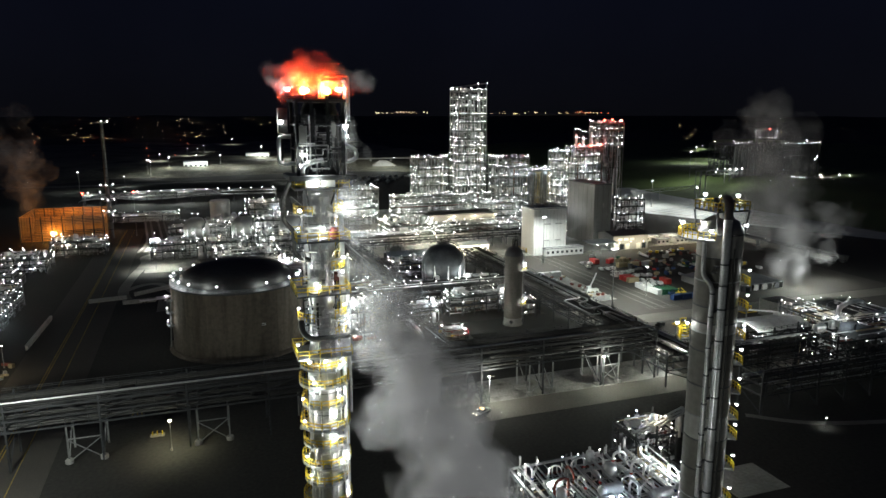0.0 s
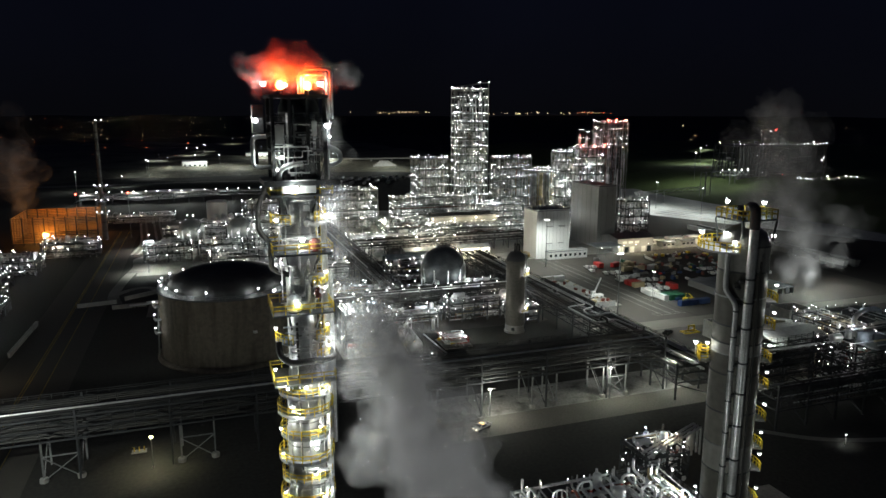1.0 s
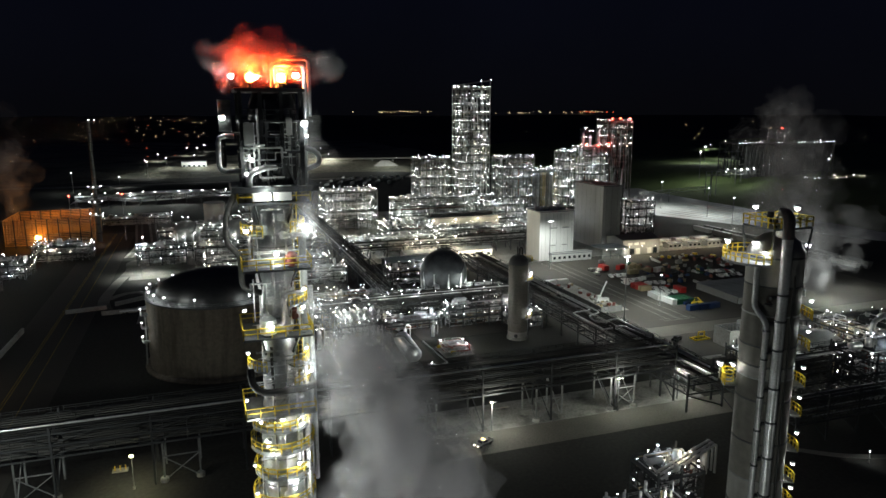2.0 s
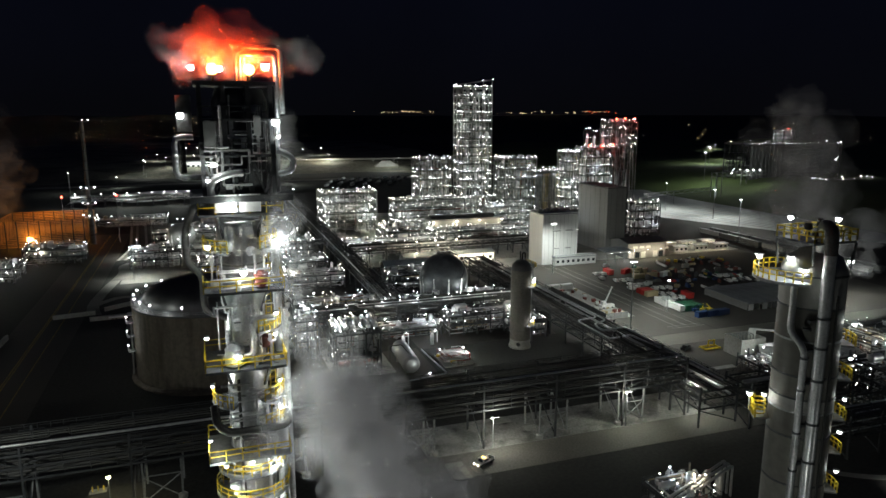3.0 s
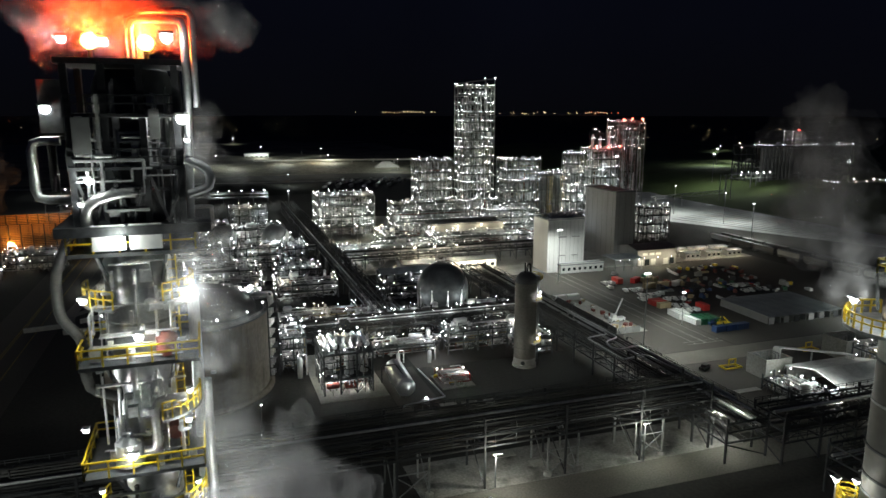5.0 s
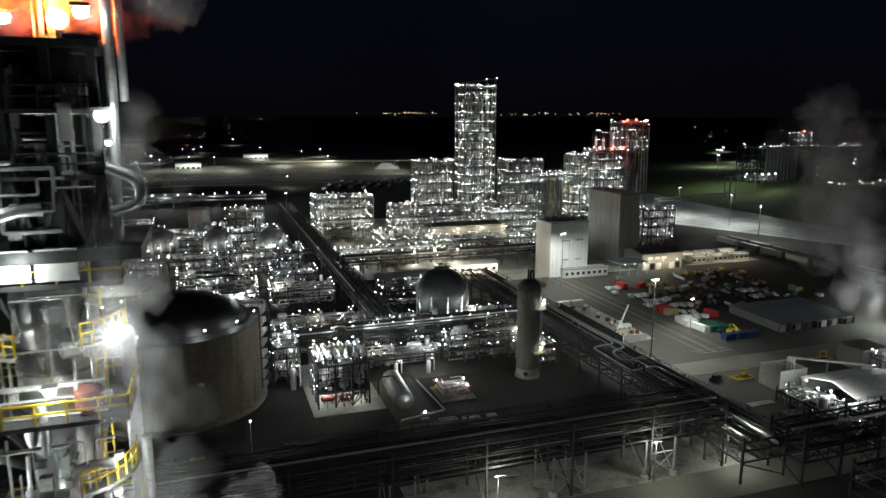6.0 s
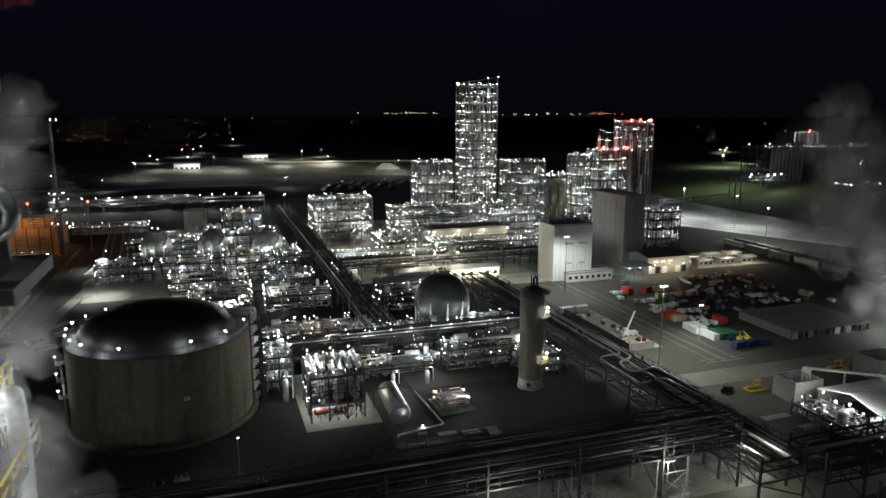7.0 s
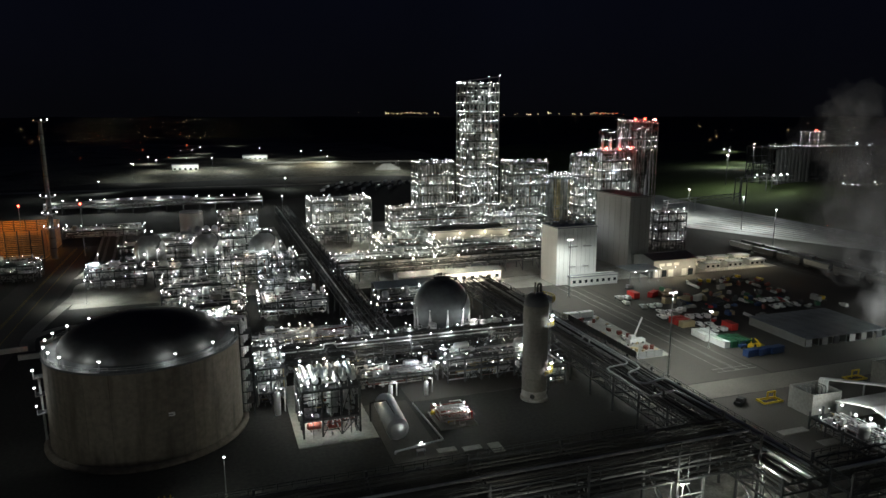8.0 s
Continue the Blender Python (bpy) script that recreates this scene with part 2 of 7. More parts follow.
# ---- building kit ----
class Geo:
    """Collects the faces of one mesh."""

    def __init__(self):
        self.v, self.f = [], []

    def add(self, verts, faces):
        k = len(self.v)
        self.v += verts
        self.f += [tuple(i + k for i in f) for f in faces]
        return self

    def box(self, x, y, z, sx, sy, sz):
        """A box by its centre in plan, its foot and its size."""
        a, b, c, d = x - sx / 2, x + sx / 2, y - sy / 2, y + sy / 2
        e = z + sz
        return self.add([(a, c, z), (b, c, z), (b, d, z), (a, d, z), (a, c, e), (b, c, e), (b, d, e), (a, d, e)],
                        [(3, 2, 1, 0), (4, 5, 6, 7), (0, 1, 5, 4), (1, 2, 6, 5), (2, 3, 7, 6), (3, 0, 4, 7)])

    def tube(self, p, q, r, n=8, r2=None, caps=True, turn=0.0):
        p, q = Vector(p), Vector(q)
        d = (q - p).normalized()
        s = d.cross(Vector((0, 0, 1)) if abs(d.z) < 0.9 else Vector((1, 0, 0))).normalized()
        u = s.cross(d)
        r2 = r if r2 is None else r2
        w = [math.tau * i / n + turn for i in range(n)]
        vs = [tuple(p + r * (math.cos(a) * s + math.sin(a) * u)) for a in w] + [tuple(q + r2 * (math.cos(a) * s + math.sin(a) * u)) for a in w]
        fs = [(i, (i + 1) % n, n + (i + 1) % n, n + i) for i in range(n)]
        if caps:
            fs += [tuple(range(n - 1, -1, -1)), tuple(range(n, 2 * n))]
        return self.add(vs, fs)

    def beam(self, p, q, w):
        return self.tube(p, q, w * 0.7071, 4, turn=math.pi / 4)

    def path(self, pts, r, n=8, bend=None):
        """A pipe along corner points, its elbows rounded."""
        pts = [Vector(p) for p in pts]
        bend = r * 2.2 if bend is None else bend
        line = [pts[0]]
        for a, b, c in zip(pts, pts[1:], pts[2:]):
            k = min(bend, (b - a).length * 0.45, (c - b).length * 0.45)
            i, o = b + (a - b).normalized() * k, b + (c - b).normalized() * k
            line += [i, (i + o) / 4 + b / 2, o]
        line.append(pts[-1])
        rings, ref = [], None
        for i, p in enumerate(line):
            d = (line[min(i + 1, len(line) - 1)] - line[max(i - 1, 0)]).normalized()
            if ref is None:
                ref = d.cross(Vector((0, 0, 1)) if abs(d.z) < 0.9 else Vector((1, 0, 0)))
            s = (ref - d * ref.dot(d)).normalized()
            ref, u = s, d.cross(s)
            rings.append([tuple(p + r * (math.cos(math.tau * j / n) * s + math.sin(math.tau * j / n) * u)) for j in range(n)])
        vs = [v for ring in rings for v in ring]
        fs = [(k * n + j, k * n + (j + 1) % n, (k + 1) * n + (j + 1) % n, (k + 1) * n + j) for k in range(len(rings) - 1) for j in range(n)]
        fs += [tuple(range(n - 1, -1, -1)), tuple(range((len(rings) - 1) * n, len(rings) * n))]
        return self.add(vs, fs)

    def lathe(self, profile, x=0, y=0, n=24):
        """A body of revolution from (radius, height) pairs, foot to top."""
        vs = [(x + r * math.cos(math.tau * i / n), y + r * math.sin(math.tau * i / n), z) for r, z in profile for i in range(n)]
        fs = [(k * n + i, k * n + (i + 1) % n, (k + 1) * n + (i + 1) % n, (k + 1) * n + i) for k in range(len(profile) - 1) for i in range(n)]
        fs += [tuple(range(n - 1, -1, -1)), tuple(range((len(profile) - 1) * n, len(profile) * n))]
        return self.add(vs, fs)

    def ball(self, c, r, n=12, flat=1.0):
        m = max(4, n // 2)
        prof = [(r * math.sin(math.pi * k / m) or 0.001, c[2] - flat * r * math.cos(math.pi * k / m)) for k in range(m + 1)]
        prof[0], prof[-1] = (r * 0.03, prof[0][1]), (r * 0.03, prof[-1][1])
        return self.lathe(prof, c[0], c[1], n)

    def spark(self, x, y, z, r):
        """A small eight-sided lamp glass."""
        return self.add([(x - r, y, z), (x + r, y, z), (x, y - r, z), (x, y + r, z), (x, y, z - r), (x, y, z + r)],
                        [(0, 2, 5), (2, 1, 5), (1, 3, 5), (3, 0, 5), (2, 0, 4), (1, 2, 4), (3, 1, 4), (0, 3, 4)])

    def drum(self, p, q, r, n=14):
        """A lying vessel with dished ends."""
        p, q = Vector(p), Vector(q)
        d = (q - p).normalized()
        self.tube(p, q, r, n, caps=False)
        for e, s in ((p, -1), (q, 1)):
            self.tube(e, e + d * (s * r * 0.32), r, n, r * 0.72)
            self.tube(e + d * (s * r * 0.32), e + d * (s * r * 0.5), r * 0.72, n, r * 0.2)
        return self

    def arc_rail(self, x, y, z, r, a0, a1, n, h=1.1, w=0.06):
        """A bowed handrail with two bars and posts."""
        ps = [(x + r * math.cos(a0 + (a1 - a0) * i / n), y + r * math.sin(a0 + (a1 - a0) * i / n)) for i in range(n + 1)]
        for a, b in zip(ps, ps[1:]):
            for k in (1.0, 0.55):
                self.beam((*a, z + h * k), (*b, z + h * k), w)
        for a in ps:
            self.beam((*a, z), (*a, z + h), w)
        return self

    def rail(self, a, b, h=1.1, step=2.0, w=0.06):
        a, b = Vector(a), Vector(b)
        k = max(1, round((b - a).length / step))
        for f in (1.0, 0.55):
            self.beam(a + Vector((0, 0, h * f)), b + Vector((0, 0, h * f)), w)
        for i in range(k + 1):
            p = a.lerp(b, i / k)
            self.beam(p, p + Vector((0, 0, h)), w)
        return self

    def sector(self, x, y, z, r0, r1, a0, a1, n, t=0.15):
        """A curved platform plate."""
        vs, fs = [], []
        for i in range(n + 1):
            a = a0 + (a1 - a0) * i / n
            c, s = math.cos(a), math.sin(a)
            vs += [(x + r0 * c, y + r0 * s, z), (x + r1 * c, y + r1 * s, z), (x + r1 * c, y + r1 * s, z + t), (x + r0 * c, y + r0 * s, z + t)]
        for i in range(n):
            k = 4 * i
            for j in range(4):
                fs.append((k + j, k + 4 + j, k + 4 + (j + 1) % 4, k + (j + 1) % 4))
        fs += [(0, 1, 2, 3), (4 * n + 3, 4 * n + 2, 4 * n + 1, 4 * n)]
        return self.add(vs, fs)

    def mesh(self, name, material, smooth=False):
        me = bpy.data.meshes.new(name)
        me.from_pydata(self.v, [], self.f)
        me.materials.append(material)
        if smooth:
            me.polygons.foreach_set("use_smooth", [True] * len(me.polygons))
            me.set_sharp_from_angle(angle=radians(38))
        me.update()
        return me


def part(name, geo, material, parent, label="", smooth=False, at=None):
    """One mesh under a thing or under a part."""
    me = geo if isinstance(geo, bpy.types.Mesh) else geo.mesh(name, material, smooth)
    ob = new(name, me)
    ob.parent = parent
    if at is not None:
        ob.location = at
    return tagged(ob, label)


def thing(name, label, category, at=(0, 0, 0), group="", kind="", turn=0.0):
    ob = new(name)
    ob.empty_display_size = 0.5
    ob.location = at
    ob.rotation_euler = (0, 0, radians(turn))
    return tagged(ob, label, category, group, kind)


def solid(name, geo, material, label, category, at=(0, 0, 0), group="", kind="", turn=0.0, smooth=False):
    ob = new(name, geo.mesh(name, material, smooth))
    ob.location = at
    ob.rotation_euler = (0, 0, radians(turn))
    return tagged(ob, label, category, group, kind)


SHARED = {}


def shared(key, make, material, smooth=False):
    """A mesh made once and used by all pieces alike."""
    if key not in SHARED:
        SHARED[key] = make().mesh(str(key[0]), material, smooth)
    return SHARED[key]


def lamp(parent, x, y, z, r=0.4, lens=LAMP, arm=0.0):
    """A lamp with its lens, on a short arm of its own where arm gives its height."""
    key = ("lamp", r, lens.name, arm)
    if key not in SHARED:
        g = Geo().ball((0, 0, 0), r, 8)
        n = len(g.f)
        g.box(0, 0, r * 0.6, r * 2.4, r * 2.4, r * 0.5)
        if arm:
            g.box(r * 1.1, 0, -arm, 0.1, 0.1, arm + r)
        me = g.mesh("lamp", lens)
        me.materials.append(STEEL)
        me.polygons.foreach_set("material_index", [0] * n + [1] * (len(g.f) - n))
        SHARED[key] = me
    return part("lamp", SHARED[key], None, parent, at=(x, y, z))


def post(parent, x, y, z, h, w, mat):
    return part("post", shared(("post", round(h, 2), w, mat.name), lambda: Geo().box(0, 0, 0, w, w, h), mat), None, parent, at=(x, y, z))


def wander(rng, lo, hi, steps, grid=0.5):
    """Corner points of a pipe that runs square to the axes inside a box."""
    p = [rng.uniform(a, b) for a, b in zip(lo, hi)]
    pts, last = [tuple(p)], -1
    for _ in range(steps):
        ax = rng.choice([i for i in range(3) if i != last])
        p[ax] = rng.uniform(lo[ax], hi[ax])
        if abs(p[ax] - pts[-1][ax]) > grid:
            pts.append(tuple(p))
            last = ax
    return pts if len(pts) > 1 else [pts[0], (pts[0][0], pts[0][1], pts[0][2] + 2)]


def fine_steel(t, rng, xs, ys, zs, post_w, mat):
    """Thin stanchions, girts and diagonals between the main posts."""
    g, w = Geo(), max(0.12, post_w * 0.38)
    for a, b in zip(zs, zs[1:]):
        for line, ends, along in ((xs, (ys[0], ys[-1]), True), (ys, (xs[0], xs[-1]), False)):
            for p, q in zip(line, line[1:]):
                cuts = max(2, round((q - p) / 2.4))
                for e in ends:
                    at = (lambda u, z: (u, e, z)) if along else (lambda u, z: (e, u, z))
                    for c in range(1, cuts):
                        if rng.random() < 0.7:
                            u = p + (q - p) * c / cuts
                            g.beam(at(u, a), at(u, b if rng.random() < 0.7 else a + (b - a) * 0.55), w * rng.uniform(0.6, 1.1))
                    for f in (0.35, 0.68):
                        if rng.random() < 0.5:
                            g.beam(at(p, a + (b - a) * f), at(q, a + (b - a) * f), w)
                    if rng.random() < 0.4:
                        g.beam(at(p, a), at((p + q) / 2, b), w)
                        g.beam(at((p + q) / 2, b), at(q, a), w)
    tagged(part("secondary_steel", g, mat, t, "thin stanchions, girts and diagonals"), kind="stuff")


def lamp_strings(t, rng, w, d, levels, step, lamp_r):
    """Rows of small lamps along the rails of every deck and under its beams."""
    cool, warm = Geo(), Geo()
    for z in levels:
        for side, (L, o) in enumerate(((w, -d / 2), (w, d / 2), (d, -w / 2), (d, w / 2))):
            n = max(2, round(L / step))
            for i in range(n):
                if rng.random() < 0.16:
                    continue
                u = -L / 2 + L * (i + 0.5 + rng.uniform(-0.25, 0.25)) / n
                lz = z + (1.2 if rng.random() < 0.85 else -0.7) + rng.uniform(-0.1, 0.25)
                x, y = (u, o) if side < 2 else (o, u)
                (warm if rng.random() < 0.22 else cool).spark(x, y, lz, lamp_r * rng.choice((0.42, 0.5, 0.6, 0.8)))
        for _ in range(round(0.05 * w * d / step)):
            (warm if rng.random() < 0.3 else cool).spark(rng.uniform(-w / 2, w / 2), rng.uniform(-d / 2, d / 2), z - 0.6, lamp_r * rng.choice((0.4, 0.5, 0.65)))
    for g, lens in ((cool, LAMPS), (warm, LAMPSW)):
        if g.v:
            tagged(part("lamp_string", g, lens, t, "rows of small bright lamps along the decks"), kind="stuff")


def steel_module(name, label, x, y, w, d, levels, nx, ny, seed, lamps=8, pipes=14, vessels=5, z0=0.0, post_w=0.4, mat=STEEL,
                 lamp_r=0.4, watts=1200, glow_every=5, category="process structure", decks=1.0, rails=True, group="", top_lamps=True, rail_mat=None, braces=True, turn=0.0, dark_pipes=0.3, small=40, string=0.0):
    """An open steel structure with decks, vessels, pipes and lamps. levels: heights of the decks."""
    rng = random.Random(seed)
    t = thing(name, label, category, (x, y, z0), group, turn=turn)
    top = levels[-1]
    xs, ys = [-w / 2 + w * i / nx for i in range(nx + 1)], [-d / 2 + d * j / ny for j in range(ny + 1)]
    for px in xs:
        for py in ys:
            post(t, px, py, 0, top + (0.2 if rng.random() < 0.6 else rng.uniform(0.5, 2.5)), post_w, mat)
    for k, z in enumerate(levels):
        g = Geo()
        for py in ys:
            g.box(0, py, z - post_w * 1.3, w, post_w * 0.7, post_w * 1.3)
        for px in xs:
            g.box(px, 0, z - post_w * 1.25, post_w * 0.7, d, post_w * 1.2)
        part("floor_frame", g, mat, t)
        g = Geo()
        i0 = rng.randint(0, round((1 - decks) * (nx - 1)))
        i1 = i0 + max(1, round(nx * decks))
        g.box((xs[i0] + xs[min(i1, nx)]) / 2, 0, z, xs[min(i1, nx)] - xs[i0], d, 0.08)
        part("deck", g, GRATING, t)
        if rails:
            g = Geo()
            e = 0.05
            for a, b in (((xs[0], ys[0]), (xs[-1], ys[0])), ((xs[-1], ys[0]), (xs[-1], ys[-1])), ((xs[-1], ys[-1]), (xs[0], ys[-1])), ((xs[0], ys[-1]), (xs[0], ys[0]))):
                g.rail((*a, z), (*b, z), 1.1, 2.5, 0.09)
            part("railing", g, rail_mat or mat, t)
    if braces:
        zs = [0.0] + list(levels)
        for k in range(len(zs) - 1):
            for i in range(nx):
                if rng.random() < 0.26:
                    j = rng.choice((0, -1))
                    g = Geo().beam((xs[i], ys[j], zs[k]), (xs[i + 1], ys[j], zs[k + 1]), post_w * 0.5)
                    part("brace", g, mat, t)
            for j in range(ny):
                if rng.random() < 0.2:
                    i = rng.choice((0, -1))
                    g = Geo().beam((xs[i], ys[j], zs[k]), (xs[i], ys[j + 1], zs[k + 1]), post_w * 0.5)
                    part("brace", g, mat, t)
    zs = [0.0] + list(levels)
    for _ in range(vessels if lamp_r < 0.32 else round(vessels * 0.75)):
        k = rng.randrange(len(zs))
        z = zs[k] + 0.1
        room = (zs[k + 1] - zs[k]) if k + 1 < len(zs) else 4.0
        r = rng.uniform(0.6, min(1.6, w / 7, d / 7) + 0.2)
        vx, vy = rng.uniform(-w / 2 + r + 0.4, w / 2 - r - 0.4), rng.uniform(-d / 2 + r + 0.4, d / 2 - r - 0.4)
        if rng.random() < 0.6:
            h = room * rng.uniform(0.6, 0.85)
            g = Geo().lathe([(r, z), (r, z + h * 0.8), (r * 0.8, z + h * 0.92), (r * 0.25, z + h)], vx, vy, 12)
        else:
            ln = rng.uniform(2.5, 5)
            r = min(r, room * 0.3)
            g = Geo().drum((vx - ln / 2, vy, z + r + 0.5), (vx + ln / 2, vy, z + r + 0.5), r, 10)
            g.box(vx - ln / 3, vy, z, 0.4, r * 1.5, r * 0.7 + 0.5).box(vx + ln / 3, vy, z, 0.4, r * 1.5, r * 0.7 + 0.5)
        part("vessel", g, rng.choice((CLAD, CLAD, PIPE, WHITE, GREYWALL)), t, smooth=True)
    for _ in range(pipes if lamp_r < 0.32 or lamp_r == 0.36 else round(pipes * 0.26)):
        r = rng.choice((0.08, 0.12, 0.16, 0.22, 0.3))
        pts = wander(rng, (-w / 2, -d / 2, 0.5), (w / 2, d / 2, top + 1.0), rng.randint(3, 7), 0.8)
        part("pipe", Geo().path(pts, r, 6), (PIPE_DARK if rng.random() < dark_pipes else rng.choice((PIPE, PIPE, CLAD, CLAD, BRICKRED, TAN))), t, smooth=True)
    g = Geo()
    for _ in range(round(small * 1.3)):
        pts = wander(rng, (-w / 2, -d / 2, 0.5), (w / 2, d / 2, top + 1.5), rng.randint(2, 4), 0.6)
        g.path(pts, rng.choice((0.08, 0.12, 0.17, 0.22)), 5, 0.0)
    for _ in range(small // 3):
        k = rng.randrange(len(zs))
        bx, by = rng.uniform(-w / 2, w / 2), rng.uniform(-d / 2, d / 2)
        g.box(bx, by, zs[k] + 0.1, rng.uniform(0.3, 1.2), rng.uniform(0.3, 1.2), rng.uniform(0.5, 2.0))
    if g.v:
        tagged(part("small_pipework", g, PIPE, t, "crowded thin pipes and cabinets"), kind="stuff")
    fine_steel(t, rng, xs, ys, zs, post_w, mat)
    if string:
        lamp_strings(t, rng, w, d, levels, string, lamp_r)
    n = 0
    for k, z in enumerate(zs[1:] if top_lamps else zs[:-1]):
        for _ in range(round(lamps * 0.6) if string else lamps):
            side = rng.randrange(4)
            lx = rng.uniform(-w / 2, w / 2) if side < 2 else (-w / 2 - 0.1, w / 2 + 0.1)[side - 2]
            ly = rng.uniform(-d / 2, d / 2) if side >= 2 else (-d / 2 - 0.1, d / 2 + 0.1)[side]
            lz = z + (2.3 if z == top or rng.random() < 0.5 else -0.9)
            tint, lens = rng.choice(((COOL, LAMP), (COOL, LAMP), (COOL, LAMP), (WARM, LAMPW), (BLUISH, LAMPB)))
            lamp(t, lx, ly, lz, lamp_r * rng.choice((0.55, 0.75, 0.95)), lens, 2.3 if lz > z else 0.0)
            n += 1
            if n % max(1, round(glow_every * (0.6 if string else 1))) == 0:
                c, s = math.cos(radians(turn)), math.sin(radians(turn))
                out = 0.72 if n % (3 * glow_every) else 1.12
                gx, gy = lx * out, ly * out
                glow(x + c * gx - s * gy, y + s * gx + c * gy, z0 + lz + 0.2, watts * (0.9 if out > 1 else 0.75), tint, 0.5)
    return t


def pipe_rack(name, label, a, b, width, tiers, spacing, seed, mat=DARK, axis="x", pipes=6, rails=True, truss=True, group="", side_rail=True, shine=0.25):
    """A pipe bridge on trestles. a, b: ends of its middle line in plan; tiers: heights of the pipe decks."""
    rng = random.Random(seed)
    L = math.dist(a, b)
    turn = math.degrees(math.atan2(b[1] - a[1], b[0] - a[0]))
    t = thing(name, label, "pipe rack", (*a, 0), group, turn=turn)
    top = tiers[-1]
    n = max(1, round(L / spacing))
    for i in range(n + 1):
        u = L * i / n
        for s in (-1, 1):
            post(t, u, s * width / 2, 0, top + 1.2, 0.45, mat)
        for z in tiers:
            part("cross_beam", shared(("cross_beam", width, mat.name), lambda: Geo().box(0, 0, -0.4, 0.35, width, 0.4), mat), None, t, at=(u, 0, z))
        part("brace", shared(("rack_brace", width, tiers[0], mat.name), lambda: Geo().beam((0, -width / 2, 0.5), (0, width / 2, tiers[0] * 0.9), 0.25), mat), None, t, at=(u, 0, 0))
    for s in (-1, 1):
        for z in tiers:
            part("girder", Geo().box(L / 2, s * width / 2, z - 0.5, L, 0.3, 0.45), mat, t)
        if truss and len(tiers) > 1:
            k = n * 2
            for z0, z1 in zip(tiers, tiers[1:]):
                zig = [(L * i / k, s * width / 2, z1 if i % 2 else z0) for i in range(k + 1)]
                part("side_truss", Geo().path(zig, 0.16, 4, 0.05), mat, t)
        line = []
        for i in range(4 * n):
            ends = (tiers[0] - 0.3, top + 0.2) if i % 2 else (top + 0.2, tiers[0] - 0.3)
            line += [(L * (i + 0.5) / (4 * n), s * width / 2, z) for z in ends]
        part("side_lattice", Geo().path(line, 0.1, 4, 0.02), mat, t)
        if rails and (side_rail or s < 0):
            part("handrail", Geo().rail((0, s * (width / 2 + 0.3), top + 0.2), (L, s * (width / 2 + 0.3), top + 0.2), 1.2, 2.6, 0.1), mat, t)
    for z in tiers:
        step = width / (pipes + 1)
        for j in range(pipes):
            if rng.random() < 0.88:
                r = rng.choice((0.12, 0.16, 0.22, 0.3, 0.38))
                v = -width / 2 + step * (j + 1) + rng.uniform(-0.1, 0.1)
                u0 = 0 if rng.random() < 0.75 else rng.uniform(0, L * 0.4)
                u1 = L if rng.random() < 0.75 else rng.uniform(L * 0.6, L)
                pts = [(u0, v, z + r), (u1, v, z + r)]
                if rng.random() < 0.3:
                    m = rng.uniform(u0 + 8, u1 - 12) if u1 - u0 > 25 else None
                    if m:
                        pts = [(u0, v, z + r), (m, v, z + r), (m, v, z + r + 1.6), (m + 4, v, z + r + 1.6), (m + 4, v, z + r), (u1, v, z + r)]
                part("pipe", Geo().path(pts, r, 7), PIPE if rng.random() < shine else PIPE_DARK, t, smooth=True)
    return t


def light_mast(x, y, h, watts, heads=2, lens=LAMP, color=COOL, r=0.45, label="tall grey steel floodlight mast standing on the yard", group="floodlight masts", mat=STEEL, spread=150, z0=0.0):
    t = thing("light_mast", label, "lamp post", (x, y, z0), group)
    w = 0.05 + h * 0.008
    part("pole", Geo().tube((0, 0, 0), (0, 0, h), w, 8, w * 0.55), mat, t, smooth=True)
    part("footing", Geo().lathe([(w * 2.5, 0), (w * 2.5, 0.5), (w * 2.2, 0.6)], n=10), CONCRETE, t)
    part("crossarm", Geo().box(0, 0, h - 0.15, 0.9 * heads * 0.5 + 0.3, 0.15, 0.15), mat, t)
    for i in range(heads):
        u = (i - (heads - 1) / 2) * 0.7
        hd = part("floodlight", Geo().box(u, 0, h, 0.5, 0.4, 0.25), mat, t)
        part("lens", shared(("lens", r, lens.name), lambda: Geo().ball((0, 0, 0), r, 8, 0.7), lens), None, hd, at=(u, 0, h - 0.15))
    if watts:
        flood(x, y, z0 + h - 0.8, watts, color, spread)
    return t

# ---- ground ----
def sheet(name, x0, x1, y0, y1, z, t, material, label, category="ground", kind="structure"):
    return solid(name, Geo().box((x0 + x1) / 2, (y0 + y1) / 2, z - t, x1 - x0, y1 - y0, t), material, label, category, kind=kind)


def terrain(name, x0, x1, y0, y1, nx, ny, height, material, label):
    vs = [(x0 + (x1 - x0) * i / nx, y0 + (y1 - y0) * j / ny, height(x0 + (x1 - x0) * i / nx, y0 + (y1 - y0) * j / ny)) for j in range(ny + 1) for i in range(nx + 1)]
    fs = [(j * (nx + 1) + i, j * (nx + 1) + i + 1, (j + 1) * (nx + 1) + i + 1, (j + 1) * (nx + 1) + i) for j in range(ny) for i in range(nx)]
    return solid(name, Geo().add(vs, fs), material, label, "ground", kind="structure", smooth=True)


def ease(v):
    v = max(0.0, min(1.0, v))
    return v * v * (3 - 2 * v)


